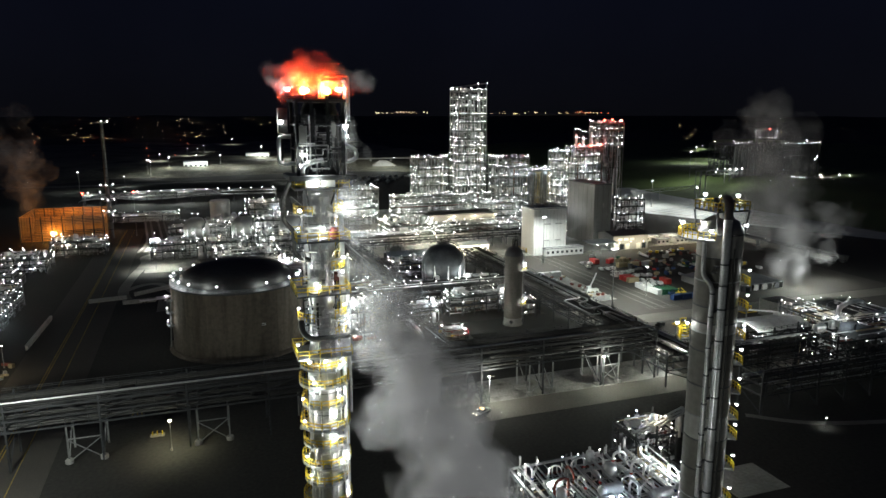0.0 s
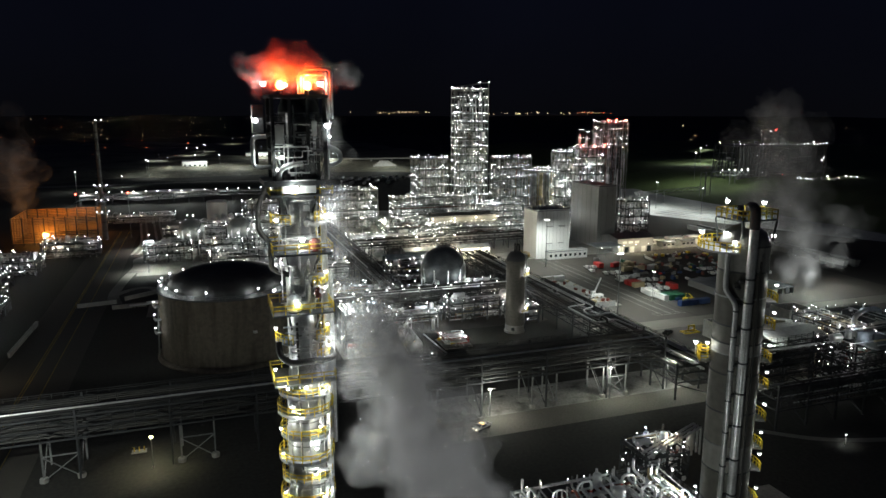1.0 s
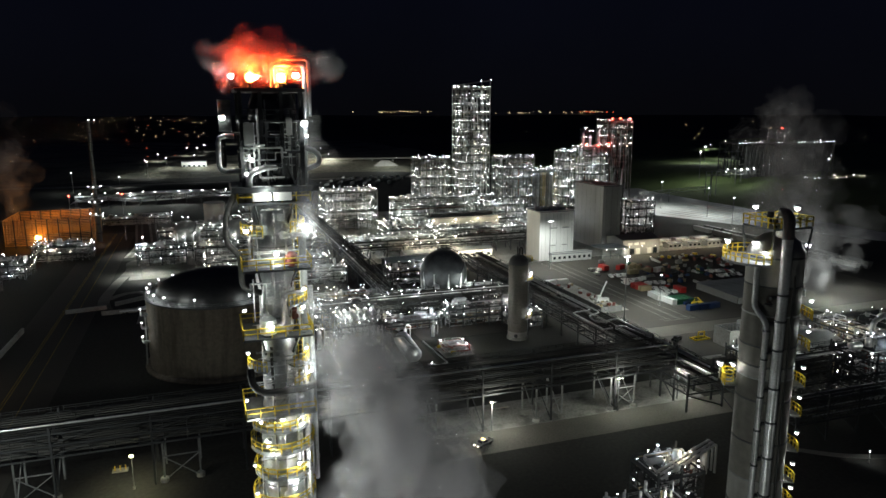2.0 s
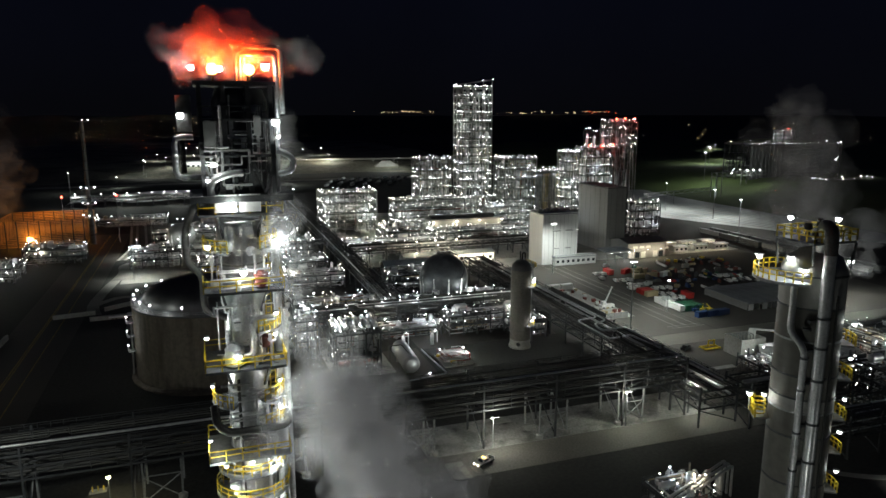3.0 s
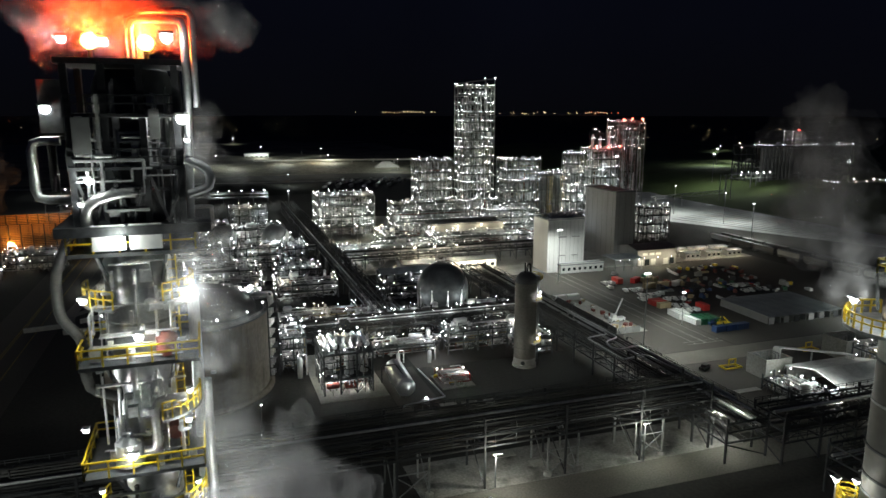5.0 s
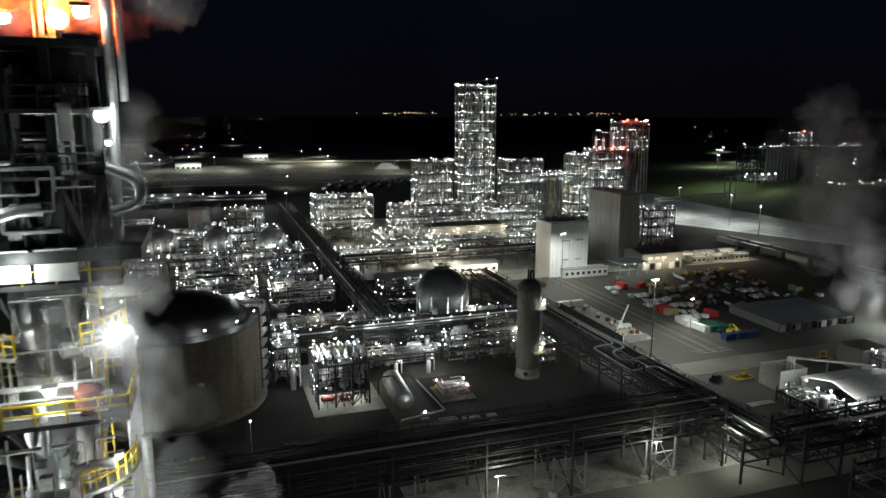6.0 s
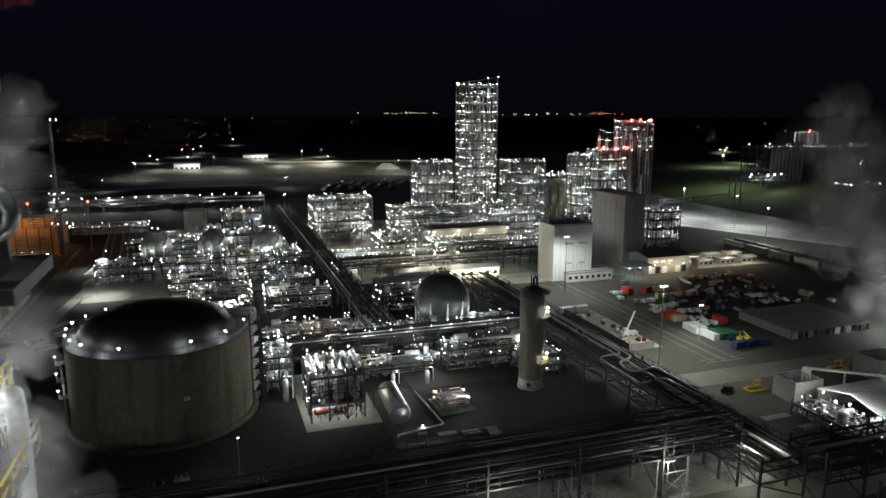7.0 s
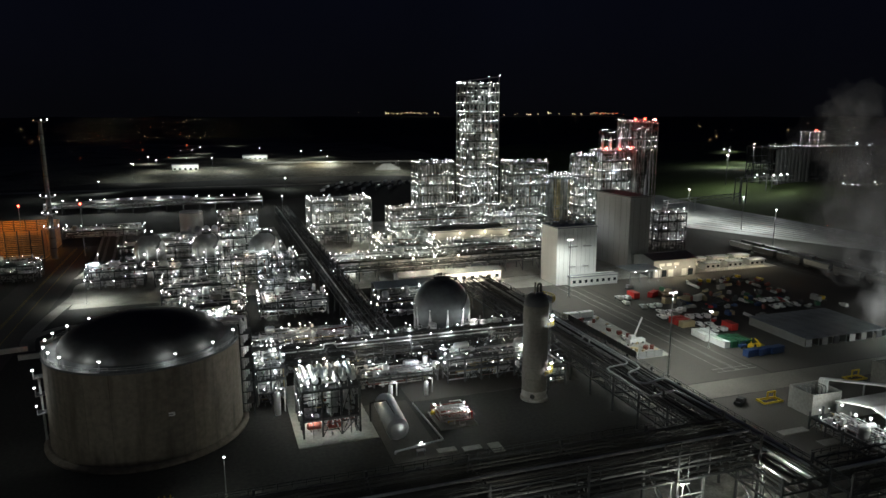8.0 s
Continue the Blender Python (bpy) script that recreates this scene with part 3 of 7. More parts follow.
solid("ground", Geo().box(600, 2000, -3, 9000, 6400, 3), DIRT, "dark packed earth and asphalt ground of the plant", "ground", kind="structure")
sheet("road_1", -62, -38, 150, 560, 0.03, 0.05, ASPHALT, "dark two lane asphalt road with worn yellow lines", "road")
sheet("road_2", 55, 205, 168, 179.5, 0.04, 0.05, DUSTY, "pale gravel service track along the pipe rack", "road")
sheet("pavement_1", 62, 150, 179.6, 196, 0.05, 0.06, WETCONC, "pale concrete paving under the pipe rack", "pavement")
sheet("road_3", 186, 203, 228, 420, 0.03, 0.05, ASPHALT, "asphalt road with painted edge lines beside the yard", "road")
sheet("road_4", 150, 330, 232, 243, 0.035, 0.05, DUSTY, "pale worn gravel road crossing the yard", "road")
sheet("pavement_2", 203.5, 330, 243.5, 372, 0.025, 0.05, ASPHALT, "broad asphalt laydown yard", "pavement")
sheet("pavement_3", 151, 186, 243.5, 372, 0.022, 0.05, ASPHALT, "asphalt apron between rack and road", "pavement")
sheet("pavement_4", 150.5, 330, 184, 231.5, 0.02, 0.05, ASPHALT, "asphalt yard round the concrete boxes", "pavement")
sheet("pavement_5", 49, 70, 239, 282, 0.12, 0.15, CONCRETE, "pale concrete slab under the two storey module", "pavement")
sheet("pavement_6", 70.1, 83, 222, 260, 0.1, 0.12, ASPHALT, "dark worn slab under the lying drum", "pavement")
sheet("pavement_7", 84, 140, 258, 330, 0.06, 0.08, ASPHALT, "dark paved bed under the process units", "pavement")
sheet("pavement_8", 95, 275, 396, 600, 0.08, 0.1, CONCRETE, "pale concrete floor of the large process units", "pavement")
sheet("pavement_9", -30, 75, 400, 600, 0.05, 0.08, GRAVEL, "gravel floor among the small storage spheres", "pavement")
sheet("pavement_10", 150, 330, 372.5, 395.5, 0.05, 0.07, CONCRETE, "pale concrete forecourt of the white building", "pavement")
sheet("pavement_12", 62, 104, 98, 134, 0.05, 0.08, CONCRETE, "concrete floor below the lit piping unit", "pavement")
sheet("pavement_13", -20, 30, 318, 340, 0.06, 0.08, GRAVEL, "pale gravel turning place behind the tank", "pavement")

for k, (gx, w) in enumerate(((-51.5, 0.25), (-50.7, 0.25), (-45.5, 0.2))):
    sheet("trim", gx - w / 2, gx + w / 2, 160, 555, 0.045, 0.012, YLINE, "worn yellow painted road line", "road marking")
for gx in (190.0, 194.2, 195.0, 199.5):
    sheet("trim", gx - 0.12, gx + 0.12, 249, 400, 0.045, 0.012, LINE, "worn pale painted road line", "road marking")
for gy in (249, 251.5):
    sheet("trim", 186.5, 202.5, gy - 0.12, gy + 0.12, 0.047, 0.012, LINE, "worn pale painted cross line", "road marking")
YARD = [(398, 600), (367, 502), (422, 382), (470, 290), (548, 290), (482, 427), (474, 684), (440, 684)]
solid("pavement_11", Geo().add([(*p, -0.04) for p in YARD] + [(*p, 0.06) for p in YARD], [tuple(range(7, -1, -1)), tuple(range(8, 16))] + [(i, (i + 1) % 8, (i + 1) % 8 + 8, i + 8) for i in range(8)]), WATER, "long pale smooth yard with parallel streaks", "pavement", kind="structure")
# pale strips put the yard's reflection streaks into shape and colour
for k in range(11):
    f = (k + 0.5) / 11
    pts_ = [(372 + 100 * f, 510 + 40 * f), (426 + 54 * f, 386 + 38 * f), (474 + 70 * f, 294 + 2 * f)]
    solid("trim", Geo().path([(x_, y_, 0.07) for x_, y_ in pts_], 0.3, 4, 6.0), ROOFGREY if k % 2 else CONCRETE, "long pale strip along the smooth yard", "strip", kind="structure")
for px_, py_, sx, sy in ((84.5, 226.5, 5, 2.4), (91, 225.5, 5, 2.4), (97, 224, 3.2, 5), (176, 207, 9, 2.5), (181, 199, 8, 3), (67, 171.5, 4.5, 8), (88, 193.5, 5, 2.5), (128, 186, 5, 3), (94, 187, 4, 3)):
    solid("concrete_pad", Geo().box(0, 0, 0, sx, sy, 0.2), CONCRETE, "small pale concrete pad set in the ground", "concrete pad", (px_, py_, 0.04), "concrete pads")

def ribbon(name, pts, width, z, material, label, category="road"):
    """A winding strip of paving."""
    vs = []
    for i, p in enumerate(pts):
        a, b = Vector(pts[max(i - 1, 0)]), Vector(pts[min(i + 1, len(pts) - 1)])
        n = (b - a).normalized()
        for s in (-1, 1):
            for h in (z, z - 0.05):
                vs.append((p[0] - n.y * s * width / 2, p[1] + n.x * s * width / 2, h))
    fs = []
    for i in range(len(pts) - 1):
        k = 4 * i
        fs += [(k, k + 4, k + 6, k + 2), (k + 1, k + 3, k + 7, k + 5), (k, k + 1, k + 5, k + 4), (k + 2, k + 6, k + 7, k + 3)]
    return solid(name, Geo().add(vs, fs), material, label, category, kind="structure")


def bent(pts, n=8):
    """Points along a smooth line through the given ones."""
    out = []
    for i in range(len(pts) - 1):
        p0, p1, p2, p3 = (Vector(pts[max(0, min(len(pts) - 1, i + k))]) for k in (-1, 0, 1, 2))
        for j in range(n):
            u = j / n
            out.append(tuple(0.5 * (2 * p1 + (p2 - p0) * u + (2 * p0 - 5 * p1 + 4 * p2 - p3) * u * u + (3 * p1 - p0 - 3 * p2 + p3) * u ** 3)))
    return out + [tuple(pts[-1])]


ribbon("road_7", bent([(-34, 344), (-37, 362), (-35, 392), (-31, 425), (-32, 446), (-24, 458), (-17, 480), (-22, 520), (-20, 600)]), 5.0, 0.07, GRAVEL, "winding pale service road behind the tank")
ribbon("road_8", bent([(-36, 362), (-28, 372), (-20, 370), (-14, 352)]), 4.0, 0.075, GRAVEL, "short bent pale side road")
ribbon("road_9", bent([(146, 146.8), (161, 136), (190, 128), (230, 121)]), 2.2, 0.06, GRAVEL, "narrow pale footpath across the dark ground", "path")
# land beyond the fence
terrain("ground_bank_east", 468, 1400, 330, 1500, 60, 60, lambda x, y: 0.05 + 15 * ease((x - 468 - 0.10 * max(0, y - 560)) / 120) + 3 * noise.noise((x / 90, y / 90, 0)) * ease((x - 480) / 60), GRASS, "green mown grass bank beyond the pale yard")
terrain("ground_bank_north", -420, 420, 930, 1900, 50, 50, lambda x, y: -0.5 + 9 * ease((y - 940) / 200) + 5 * noise.noise((x / 130, y / 130, 4)) * ease((y - 930) / 80), SOIL, "bare pale bank with tracks beyond the plant")
terrain("ground_mound", -150, 160, 770, 900, 30, 16, lambda x, y: -0.5 + 7 * max(0, 1 - ((x - 10) / 150) ** 2) * max(0, 1 - ((y - 835) / 62) ** 2), SCRUB, "dark grassy mound behind the tank farm")
terrain("backdrop_hills", -3500, 4700, 2300, 4900, 90, 20, lambda x, y: -5 + 62 * ease((y - 2300) / 1500) + 14 * noise.noise((x / 420, y / 500, 2)) * ease((y - 2300) / 900), SCRUB, "dark wooded hills on the horizon")
sheet("road_5", -420, 900, 905, 925, 0.05, 0.08, GRAVEL, "long pale road behind the plant", "road")


terrain("ground_mound_covered", -110, 30, 744, 812, 40, 14, lambda x, y: -0.3 + 6.5 * max(0, 1 - ((x + 40) / 70) ** 2) ** 0.6 * max(0, 1 - ((y - 778 - 0.35 * (x + 40)) / 30) ** 2), WHITE, "long pale sheeted mound behind the lamp row")
ribbon("road_10", bent([(-30, 462), (-27, 500), (-31, 560), (-37, 640)]), 16, 0.08, DUSTY, "broad worn concrete road beside the spheres")
for dx in (-7.0, -3.2, 2.4, 6.4):
    ribbon("trim_strip", bent([(-30 + dx, 462), (-27 + dx, 500), (-31 + dx, 560), (-37 + dx, 640)]), 1.6, 0.1, CONCRETE, "pale concrete strip along the worn road", "strip")


for k in range(6):
    t = thing("wagon_row", "curved row of pale-roofed wagons on the far siding", "rail wagons", (0, 0, 0), "far sidings")
    for i in range(7):
        u = i / 6
        wx, wy = 146 + 15 * k + (34 + 3 * k) * u ** 1.6, 822 + 76 * u
        part("wagon", Geo().drum((wx - 2.2, wy - 4.4, 2.4), (wx + 2.2, wy + 4.4, 2.4), 1.5, 8), (CLAD, DARKWALL, GREYWALL)[(i + k) % 3], t, smooth=True)
        part("bogie", Geo().box(wx, wy, 0, 3.4, 6.0, 1.0), DARK, t)


# ---- distant lamps ----
def far_lights(name, count, seed, y0, y1, x_of, z_of, material, size, label):
    rng = random.Random(seed)
    g = Geo()
    for _ in range(count):
        y = rng.uniform(y0, y1)
        x, r = x_of(rng, y), rng.choice((0.35, 0.5, 0.7, 1.0)) * size
        z = z_of(rng, x, y)
        g.spark(x, y, z, r)
    return solid(name, g, material, label, "distant lights", kind="stuff")


def hill(x, y):
    return -5 + 62 * ease((y - 2300) / 1500) + 14 * noise.noise((x / 420, y / 500, 2)) * ease((y - 2300) / 900)


far_lights("distant_lights", 150, 3, 2350, 3500, lambda r, y: r.gauss(-0.05, 0.1) * y, lambda r, x, y: hill(x, y) + r.uniform(3, 8), CITYW, 0.95, "warm street lamps of a far town on the hills")
far_lights("distant_lights", 90, 5, 1300, 3300, lambda r, y: r.uniform(-0.45, 0.0) * y, lambda r, x, y: max(0, hill(x, y)) + r.uniform(8, 12), CITYR, 0.85, "red and amber lamps of a far town")
far_lights("distant_lights", 26, 7, 3700, 3800, lambda r, y: r.gauss(1050, 130), lambda r, x, y: 84 + r.uniform(-5, 4), CITYW, 3.2, "row of yellow lamps along the horizon")
far_lights("distant_lights", 46, 8, 3700, 3800, lambda r, y: r.uniform(1450, 2350), lambda r, x, y: 82 + r.uniform(-8, 5), CITYW, 3.2, "row of yellow lamps along the horizon")
far_lights("distant_lights", 10, 9, 3700, 3800, lambda r, y: r.uniform(2150, 2400), lambda r, x, y: 82 + r.uniform(-3, 4), CITYR, 2.8, "red beacon lamps on the horizon")
far_lights("distant_lights", 16, 12, 1300, 2400, lambda r, y: r.uniform(0.55, 1.25) * y, lambda r, x, y: 20 + r.uniform(-4, 26), CITYW, 1.5, "scattered lamps on the dark east bank")


# ---- the tall platformed column ----
def platformed_column(x, y):
    t = thing("distillation_column", "tall silver distillation column with many yellow-railed platforms and bright lamps", "column", (x, y, 0))
    part("shell", Geo().lathe([(3.0, 0), (3.0, 4), (2.35, 6), (2.35, 50.5), (1.85, 53.5), (1.85, 66.2), (2.1, 67.2), (2.1, 75), (1.6, 76.5)], n=32), CLAD, t, smooth=True)
    for z in (8, 14, 20, 26, 32, 38, 43, 46.3, 58, 63, 71):
        r = 2.41 if z < 50 else (1.92 if z < 66 else 2.16)
        part("seam_band", Geo().lathe([(r - 0.1, z), (r, z), (r, z + 0.18), (r - 0.1, z + 0.18)], n=32), STEEL, t)
    # round platforms of the lower half
    for k, (z, a0, a1) in enumerate(((23, 150, 400), (29, 130, 390), (32.4, 160, 420), (35.3, 140, 400), (38.2, 150, 390), (41.0, 140, 400), (44.3, 135, 405), (47.5, 150, 410), (50.0, 160, 370))):
        a0, a1 = radians(a0), radians(a1)
        p = part("platform", Geo().sector(0, 0, z, 2.4, 3.65 if k % 2 else 3.35, a0, a1, 14, 0.22), STEEL, t, "round steel grating platform")
        ro = (3.65 if k % 2 else 3.35) - 0.06
        part("railing", Geo().arc_rail(0, 0, z + 0.2, ro, a0, a1, 14, 1.15, 0.11), YELLOW, p, "yellow safety railing")
        part("toe_plate", Geo().sector(0, 0, z + 0.2, ro - 0.02, ro + 0.05, a0, a1, 14, 0.25), STEEL, p)
    # square decks above
    for z, w, d, ox, oy in ((52.2, 7.6, 6.2, -0.3, -0.6), (61.2, 7.4, 6.4, -0.2, -0.4), (68.7, 7.2, 6.4, 0.0, -0.3), (75.9, 7.4, 6.4, 0.1, 0.0)):
        p = part("deck", Geo().box(ox, oy, z, w, d, 0.25), MIDSTEEL if z > 60 else STEEL, t, "square steel deck")
        g = Geo()
        for a, b in (((-1, -1), (1, -1)), ((1, -1), (1, 1)), ((1, 1), (-1, 1)), ((-1, 1), (-1, -1))):
            g.rail((ox + a[0] * w / 2, oy + a[1] * d / 2, z + 0.25), (ox + b[0] * w / 2, oy + b[1] * d / 2, z + 0.25), 1.15, 1.5, 0.1)
        part("railing", g, YELLOW, p, "yellow safety railing")
        for sx in (-1, 1):
            part("bracket", Geo().beam((sx * 2.0, oy - d / 2 + 0.3, z), (sx * 1.5, -1.2, z - 2.4), 0.2), MIDSTEEL, p)
    # balconies between the decks
    for z, a in ((57.2, 200), (57.6, 335), (55.0, 335), (64.6, 330), (72.6, 340), (72.3, 205)):
        a0, a1 = radians(a - 42), radians(a + 42)
        p = part("balcony", Geo().sector(0, 0, z, 1.9, 3.5, a0, a1, 8, 0.2), STEEL, t)
        part("railing", Geo().arc_rail(0, 0, z + 0.2, 3.42, a0, a1, 8, 1.15, 0.1), YELLOW, p, "yellow safety railing")
    # the dark head of the column
    part("ring_beam", Geo().box(0.3, 0.2, 77.2, 9.0, 7.0, 0.6), DARK, t, "wide dark deck frame")
    for px in (-2.9, -0.9, 1.2, 3.2):
        for py in (-2.6, 2.6):
            post(t, px, py, 77.8, 9.9, 0.4, DARK)
    for z in (81.2, 84.4):
        part("head_floor", Geo().box(0.15, 0, z, 6.6, 5.8, 0.22), DARK, t)
        g = Geo()
        for sy in (-1, 1):
            g.rail((-3.1, sy * 2.9, z + 0.2), (3.4, sy * 2.9, z + 0.2), 1.1, 1.3, 0.08)
        part("head_railing", g, DARK, t)
    part("top_floor", Geo().box(0.15, 0, 87.5, 7.0, 6.2, 0.35), DARK, t)
    part("condenser", Geo().lathe([(2.3, 77.8), (2.5, 78.6), (2.5, 86.2), (2.1, 87.3)], 0.6, 0.3, 24), DARKWALL, t, "dark clad overhead vessel", smooth=True)
    for i, (px, w, h) in enumerate(((-2.2, 1.0, 2.2), (1.9, 0.6, 1.8))):
        part("panel", Geo().box(px, -3.05, 82.2 + i * 0.9, w, 0.12, h), GREYWALL, t)
    g = Geo()
    for i in range(6):
        g.beam((-2.9 + i * 1.05, -2.8, 77.9 if i % 2 else 81.2), (-1.85 + i * 1.05, -2.8, 81.2 if i % 2 else 77.9), 0.18)
    part("head_brace", g, DARK, t)
    # pipework
    for r, pts, m in (
        (0.42, ((3.3, 1.0, 2), (3.3, 1.0, 72.5), (3.3, -1.2, 72.5), (0.6, -2.6, 72.5)), CLAD),
        (0.26, ((2.6, -1.6, 8), (2.6, -1.6, 57)), PIPE),
        (0.3, ((-1.6, -2.0, 64.9), (-1.6, -2.2, 62.4), (0.6, -2.6, 62.4), (0.6, -2.6, 66.0), (2.6, -2.6, 66.0)), PIPE),
        (0.4, ((-3.3, -2.2, 57.6), (-3.3, -3.2, 56.2), (-2.2, -3.6, 55.2), (2.8, -3.4, 55.2), (3.5, -2.6, 55.2), (3.5, 0.2, 55.2)), PIPE_DARK),
        (0.42, ((3.0, -2.8, 54.9), (3.0, -2.8, 52.6)), CLAD),
        (0.26, ((-4.6, 1.2, 79.6), (-4.6, 1.2, 83.2), (-2.6, 1.2, 83.2)), PIPE_DARK),
        (0.28, ((-3.6, -1.6, 83.0), (-5.2, -1.6, 83.0), (-5.2, -1.6, 79.4), (-2.6, -1.6, 79.4), (-2.6, -1.6, 77.9)), PIPE),
        (0.34, ((-2.4, -2.6, 76.2), (-2.4, -2.9, 79.2), (-0.6, -2.9, 79.8), (0.4, -2.6, 79.8)), PIPE),
        (0.34, ((-3.8, -0.4, 77.0), (-4.9, -0.4, 74.4), (-4.9, -0.4, 71.4), (-3.6, -0.8, 70.2), (-3.6, -0.8, 66.6), (-1.5, -1.5, 66.0)), PIPE_DARK),
        (0.26, ((3.6, -1.4, 77.8), (3.9, -1.4, 86.2), (3.9, -1.4, 90.4), (0.7, -0.4, 90.4), (0.7, -0.4, 88.0)), CLAD),
        (0.22, ((4.4, -1.0, 85.0), (4.4, -1.0, 91.0), (1.2, 0.2, 91.0), (1.2, 0.2, 88.0)), CLAD),
        (0.3, ((3.5, -2.9, 81.8), (4.9, -2.9, 81.2), (5.0, -2.9, 80.0), (3.6, -2.9, 79.6)), CLAD),
        (0.2, ((-0.5, -2.9, 67.0), (-0.5, -2.9, 69.8)), PIPE), (0.2, ((1.5, -2.4, 45), (1.5, -2.4, 57)), PIPE), (0.16, ((-1.0, -2.4, 40), (-1.0, -2.4, 60)), PIPE_DARK),
        (0.34, ((3.2, 2.6, 2), (3.2, 2.6, 60), (1.0, 2.6, 60)), PIPE_DARK), (0.3, ((3.9, 0.3, 42), (3.9, 0.3, 66)), PIPE),
    ):
        part("pipe", Geo().path(pts, r, 10), m, t, smooth=True)
    for i, (vx, vy, z, r, h, m) in enumerate(((1.9, -2.0, 52.5, 0.55, 1.5, CLAD), (-1.2, -2.5, 61.5, 0.9, 2.2, CLAD), (1.6, -2.4, 68.95, 0.7, 1.7, BRICKRED), (-2.3, -1.9, 76.2, 0.8, 1.2, GREYWALL), (1.7, -2.3, 63.0, 0.5, 1.3, BRICKRED))):
        part("vessel", Geo().lathe([(r * 0.5, z), (r, z + 0.2), (r, z + h * 0.8), (r * 0.4, z + h)], vx, vy, 14), m, t, smooth=True)
    for (ax, ay, z) in ((-1.2, -3.2, 76.3), (0.9, -3.2, 76.3)):
        part("panel", Geo().box(ax, ay, z, 1.9, 0.15, 1.6), WHITE, t, "pale panel on the deck")
    part("duct", Geo().box(-4.3, 0.9, 83.4, 1.3, 1.1, 3.3), STEEL, t, "steel box enclosure hung on the head")
    rng = random.Random(77)
    g = Geo()
    for z0, z1, n_ in ((20, 51, 34), (52.5, 60.5, 22), (61.5, 68, 22), (69, 75.5, 22), (77.8, 87, 30)):
        for _ in range(n_):
            g.path(wander(rng, (-2.9, -3.1, z0), (3.0, -1.9, z1), rng.randint(2, 4), 0.5), rng.choice((0.05, 0.08, 0.12)), 5, 0.1)
        for _ in range(n_ // 2):
            g.box(rng.uniform(-2.8, 2.8), rng.uniform(-3.0, -2.0), rng.uniform(z0, z1 - 1), rng.uniform(0.2, 0.7), rng.uniform(0.2, 0.5), rng.uniform(0.3, 1.0))
    tagged(part("small_pipework", g, PIPE, t, "crowded thin pipes and fittings"), kind="stuff")
    # ladders with cages
    for lx, ly, z0, z1 in ((-2.7, 0.9, 20, 51), (2.3, -1.4, 53, 61), (2.2, -1.6, 62, 76)):
        g = Geo()
        for s in (-0.25, 0.25):
            g.beam((lx + s, ly, z0), (lx + s, ly, z1), 0.07)
        for i in range(int((z1 - z0) / 0.6)):
            g.beam((lx - 0.25, ly, z0 + i * 0.6), (lx + 0.25, ly, z0 + i * 0.6), 0.05)
        part("ladder", g, YELLOW, t)
    # lamps and the light that they shed
    for (lx, ly, z, r, w) in ((-3.0, -3.0, 24.5, 0.22, 300), (-2.8, -2.6, 34.4, 0.22, 350), (1.6, -3.2, 36.2, 0.24, 420), (0.6, -3.2, 39.6, 0.24, 420), (-3.2, -1.8, 37.0, 0.22, 300), (2.6, -2.7, 30.5, 0.22, 300), (-3.3, -1.6, 42.4, 0.24, 350), (0.8, -3.2, 43.1, 0.24, 420), (-3.4, -1.4, 45.8, 0.24, 350), (1.4, -3.3, 46.2, 0.26, 500), (-1.5, -3.5, 47.9, 0.2, 300),
                              (-0.2, -3.0, 51.6, 0.26, 520), (1.9, -2.8, 50.7, 0.24, 380), (-3.9, -2.6, 54.3, 0.24, 320), (-2.6, -3.9, 52.1, 0.24, 300), (-3.4, -0.6, 59.0, 0.22, 300), (2.9, -2.0, 59.4, 0.22, 320), (2.9, -2.2, 56.6, 0.22, 320),
                              (-3.6, -2.9, 64.6, 0.24, 350), (-0.9, -3.3, 62.6, 0.34, 700), (2.8, -2.6, 66.4, 0.24, 300), (2.6, -2.8, 64.4, 0.24, 300), (0.0, -3.2, 70.6, 0.36, 750), (2.9, -3.0, 73.4, 0.3, 420), (-3.0, -3.1, 73.2, 0.3, 420),
                              (-0.6, -3.3, 77.0, 0.26, 380), (-4.6, 0.4, 84.9, 0.42, 420), (3.5, -3.0, 84.3, 0.44, 600), (-2.0, -3.1, 80.6, 0.26, 200), (3.7, -3.1, 83.0, 0.2, 0), (-2.6, -3.0, 79.2, 0.2, 0), (-3.4, 1.0, 89.2, 0.34, 90), (2.9, -2.2, 89.2, 0.44, 130), (-1.0, 0.6, 89.1, 0.4, 90)):
        lamp(t, lx, ly, z, r * 0.8)
        if w:
            glow(x + lx * 1.12, y + ly * 1.12, z + 0.1, w * (0.7 if z < 66 else 0.75 if z < 78 else 0.8), COOL, 0.2)
    for lx, ly in ((-1.6, -0.6), (1.6, -0.6)):
        b = part("beacon", Geo().tube((lx, ly, 87.8), (lx, ly, 88.5), 0.14, 8), DARK, t)
        part("beacon_lens", Geo().ball((lx, ly, 89.0), 0.5, 12), BEACON, b, "red flashing beacon lens")
        glow(x + lx, y + ly, 89.7, 3300, FLASH, 0.3)
    return t


platformed_column(16.3, 95.5)


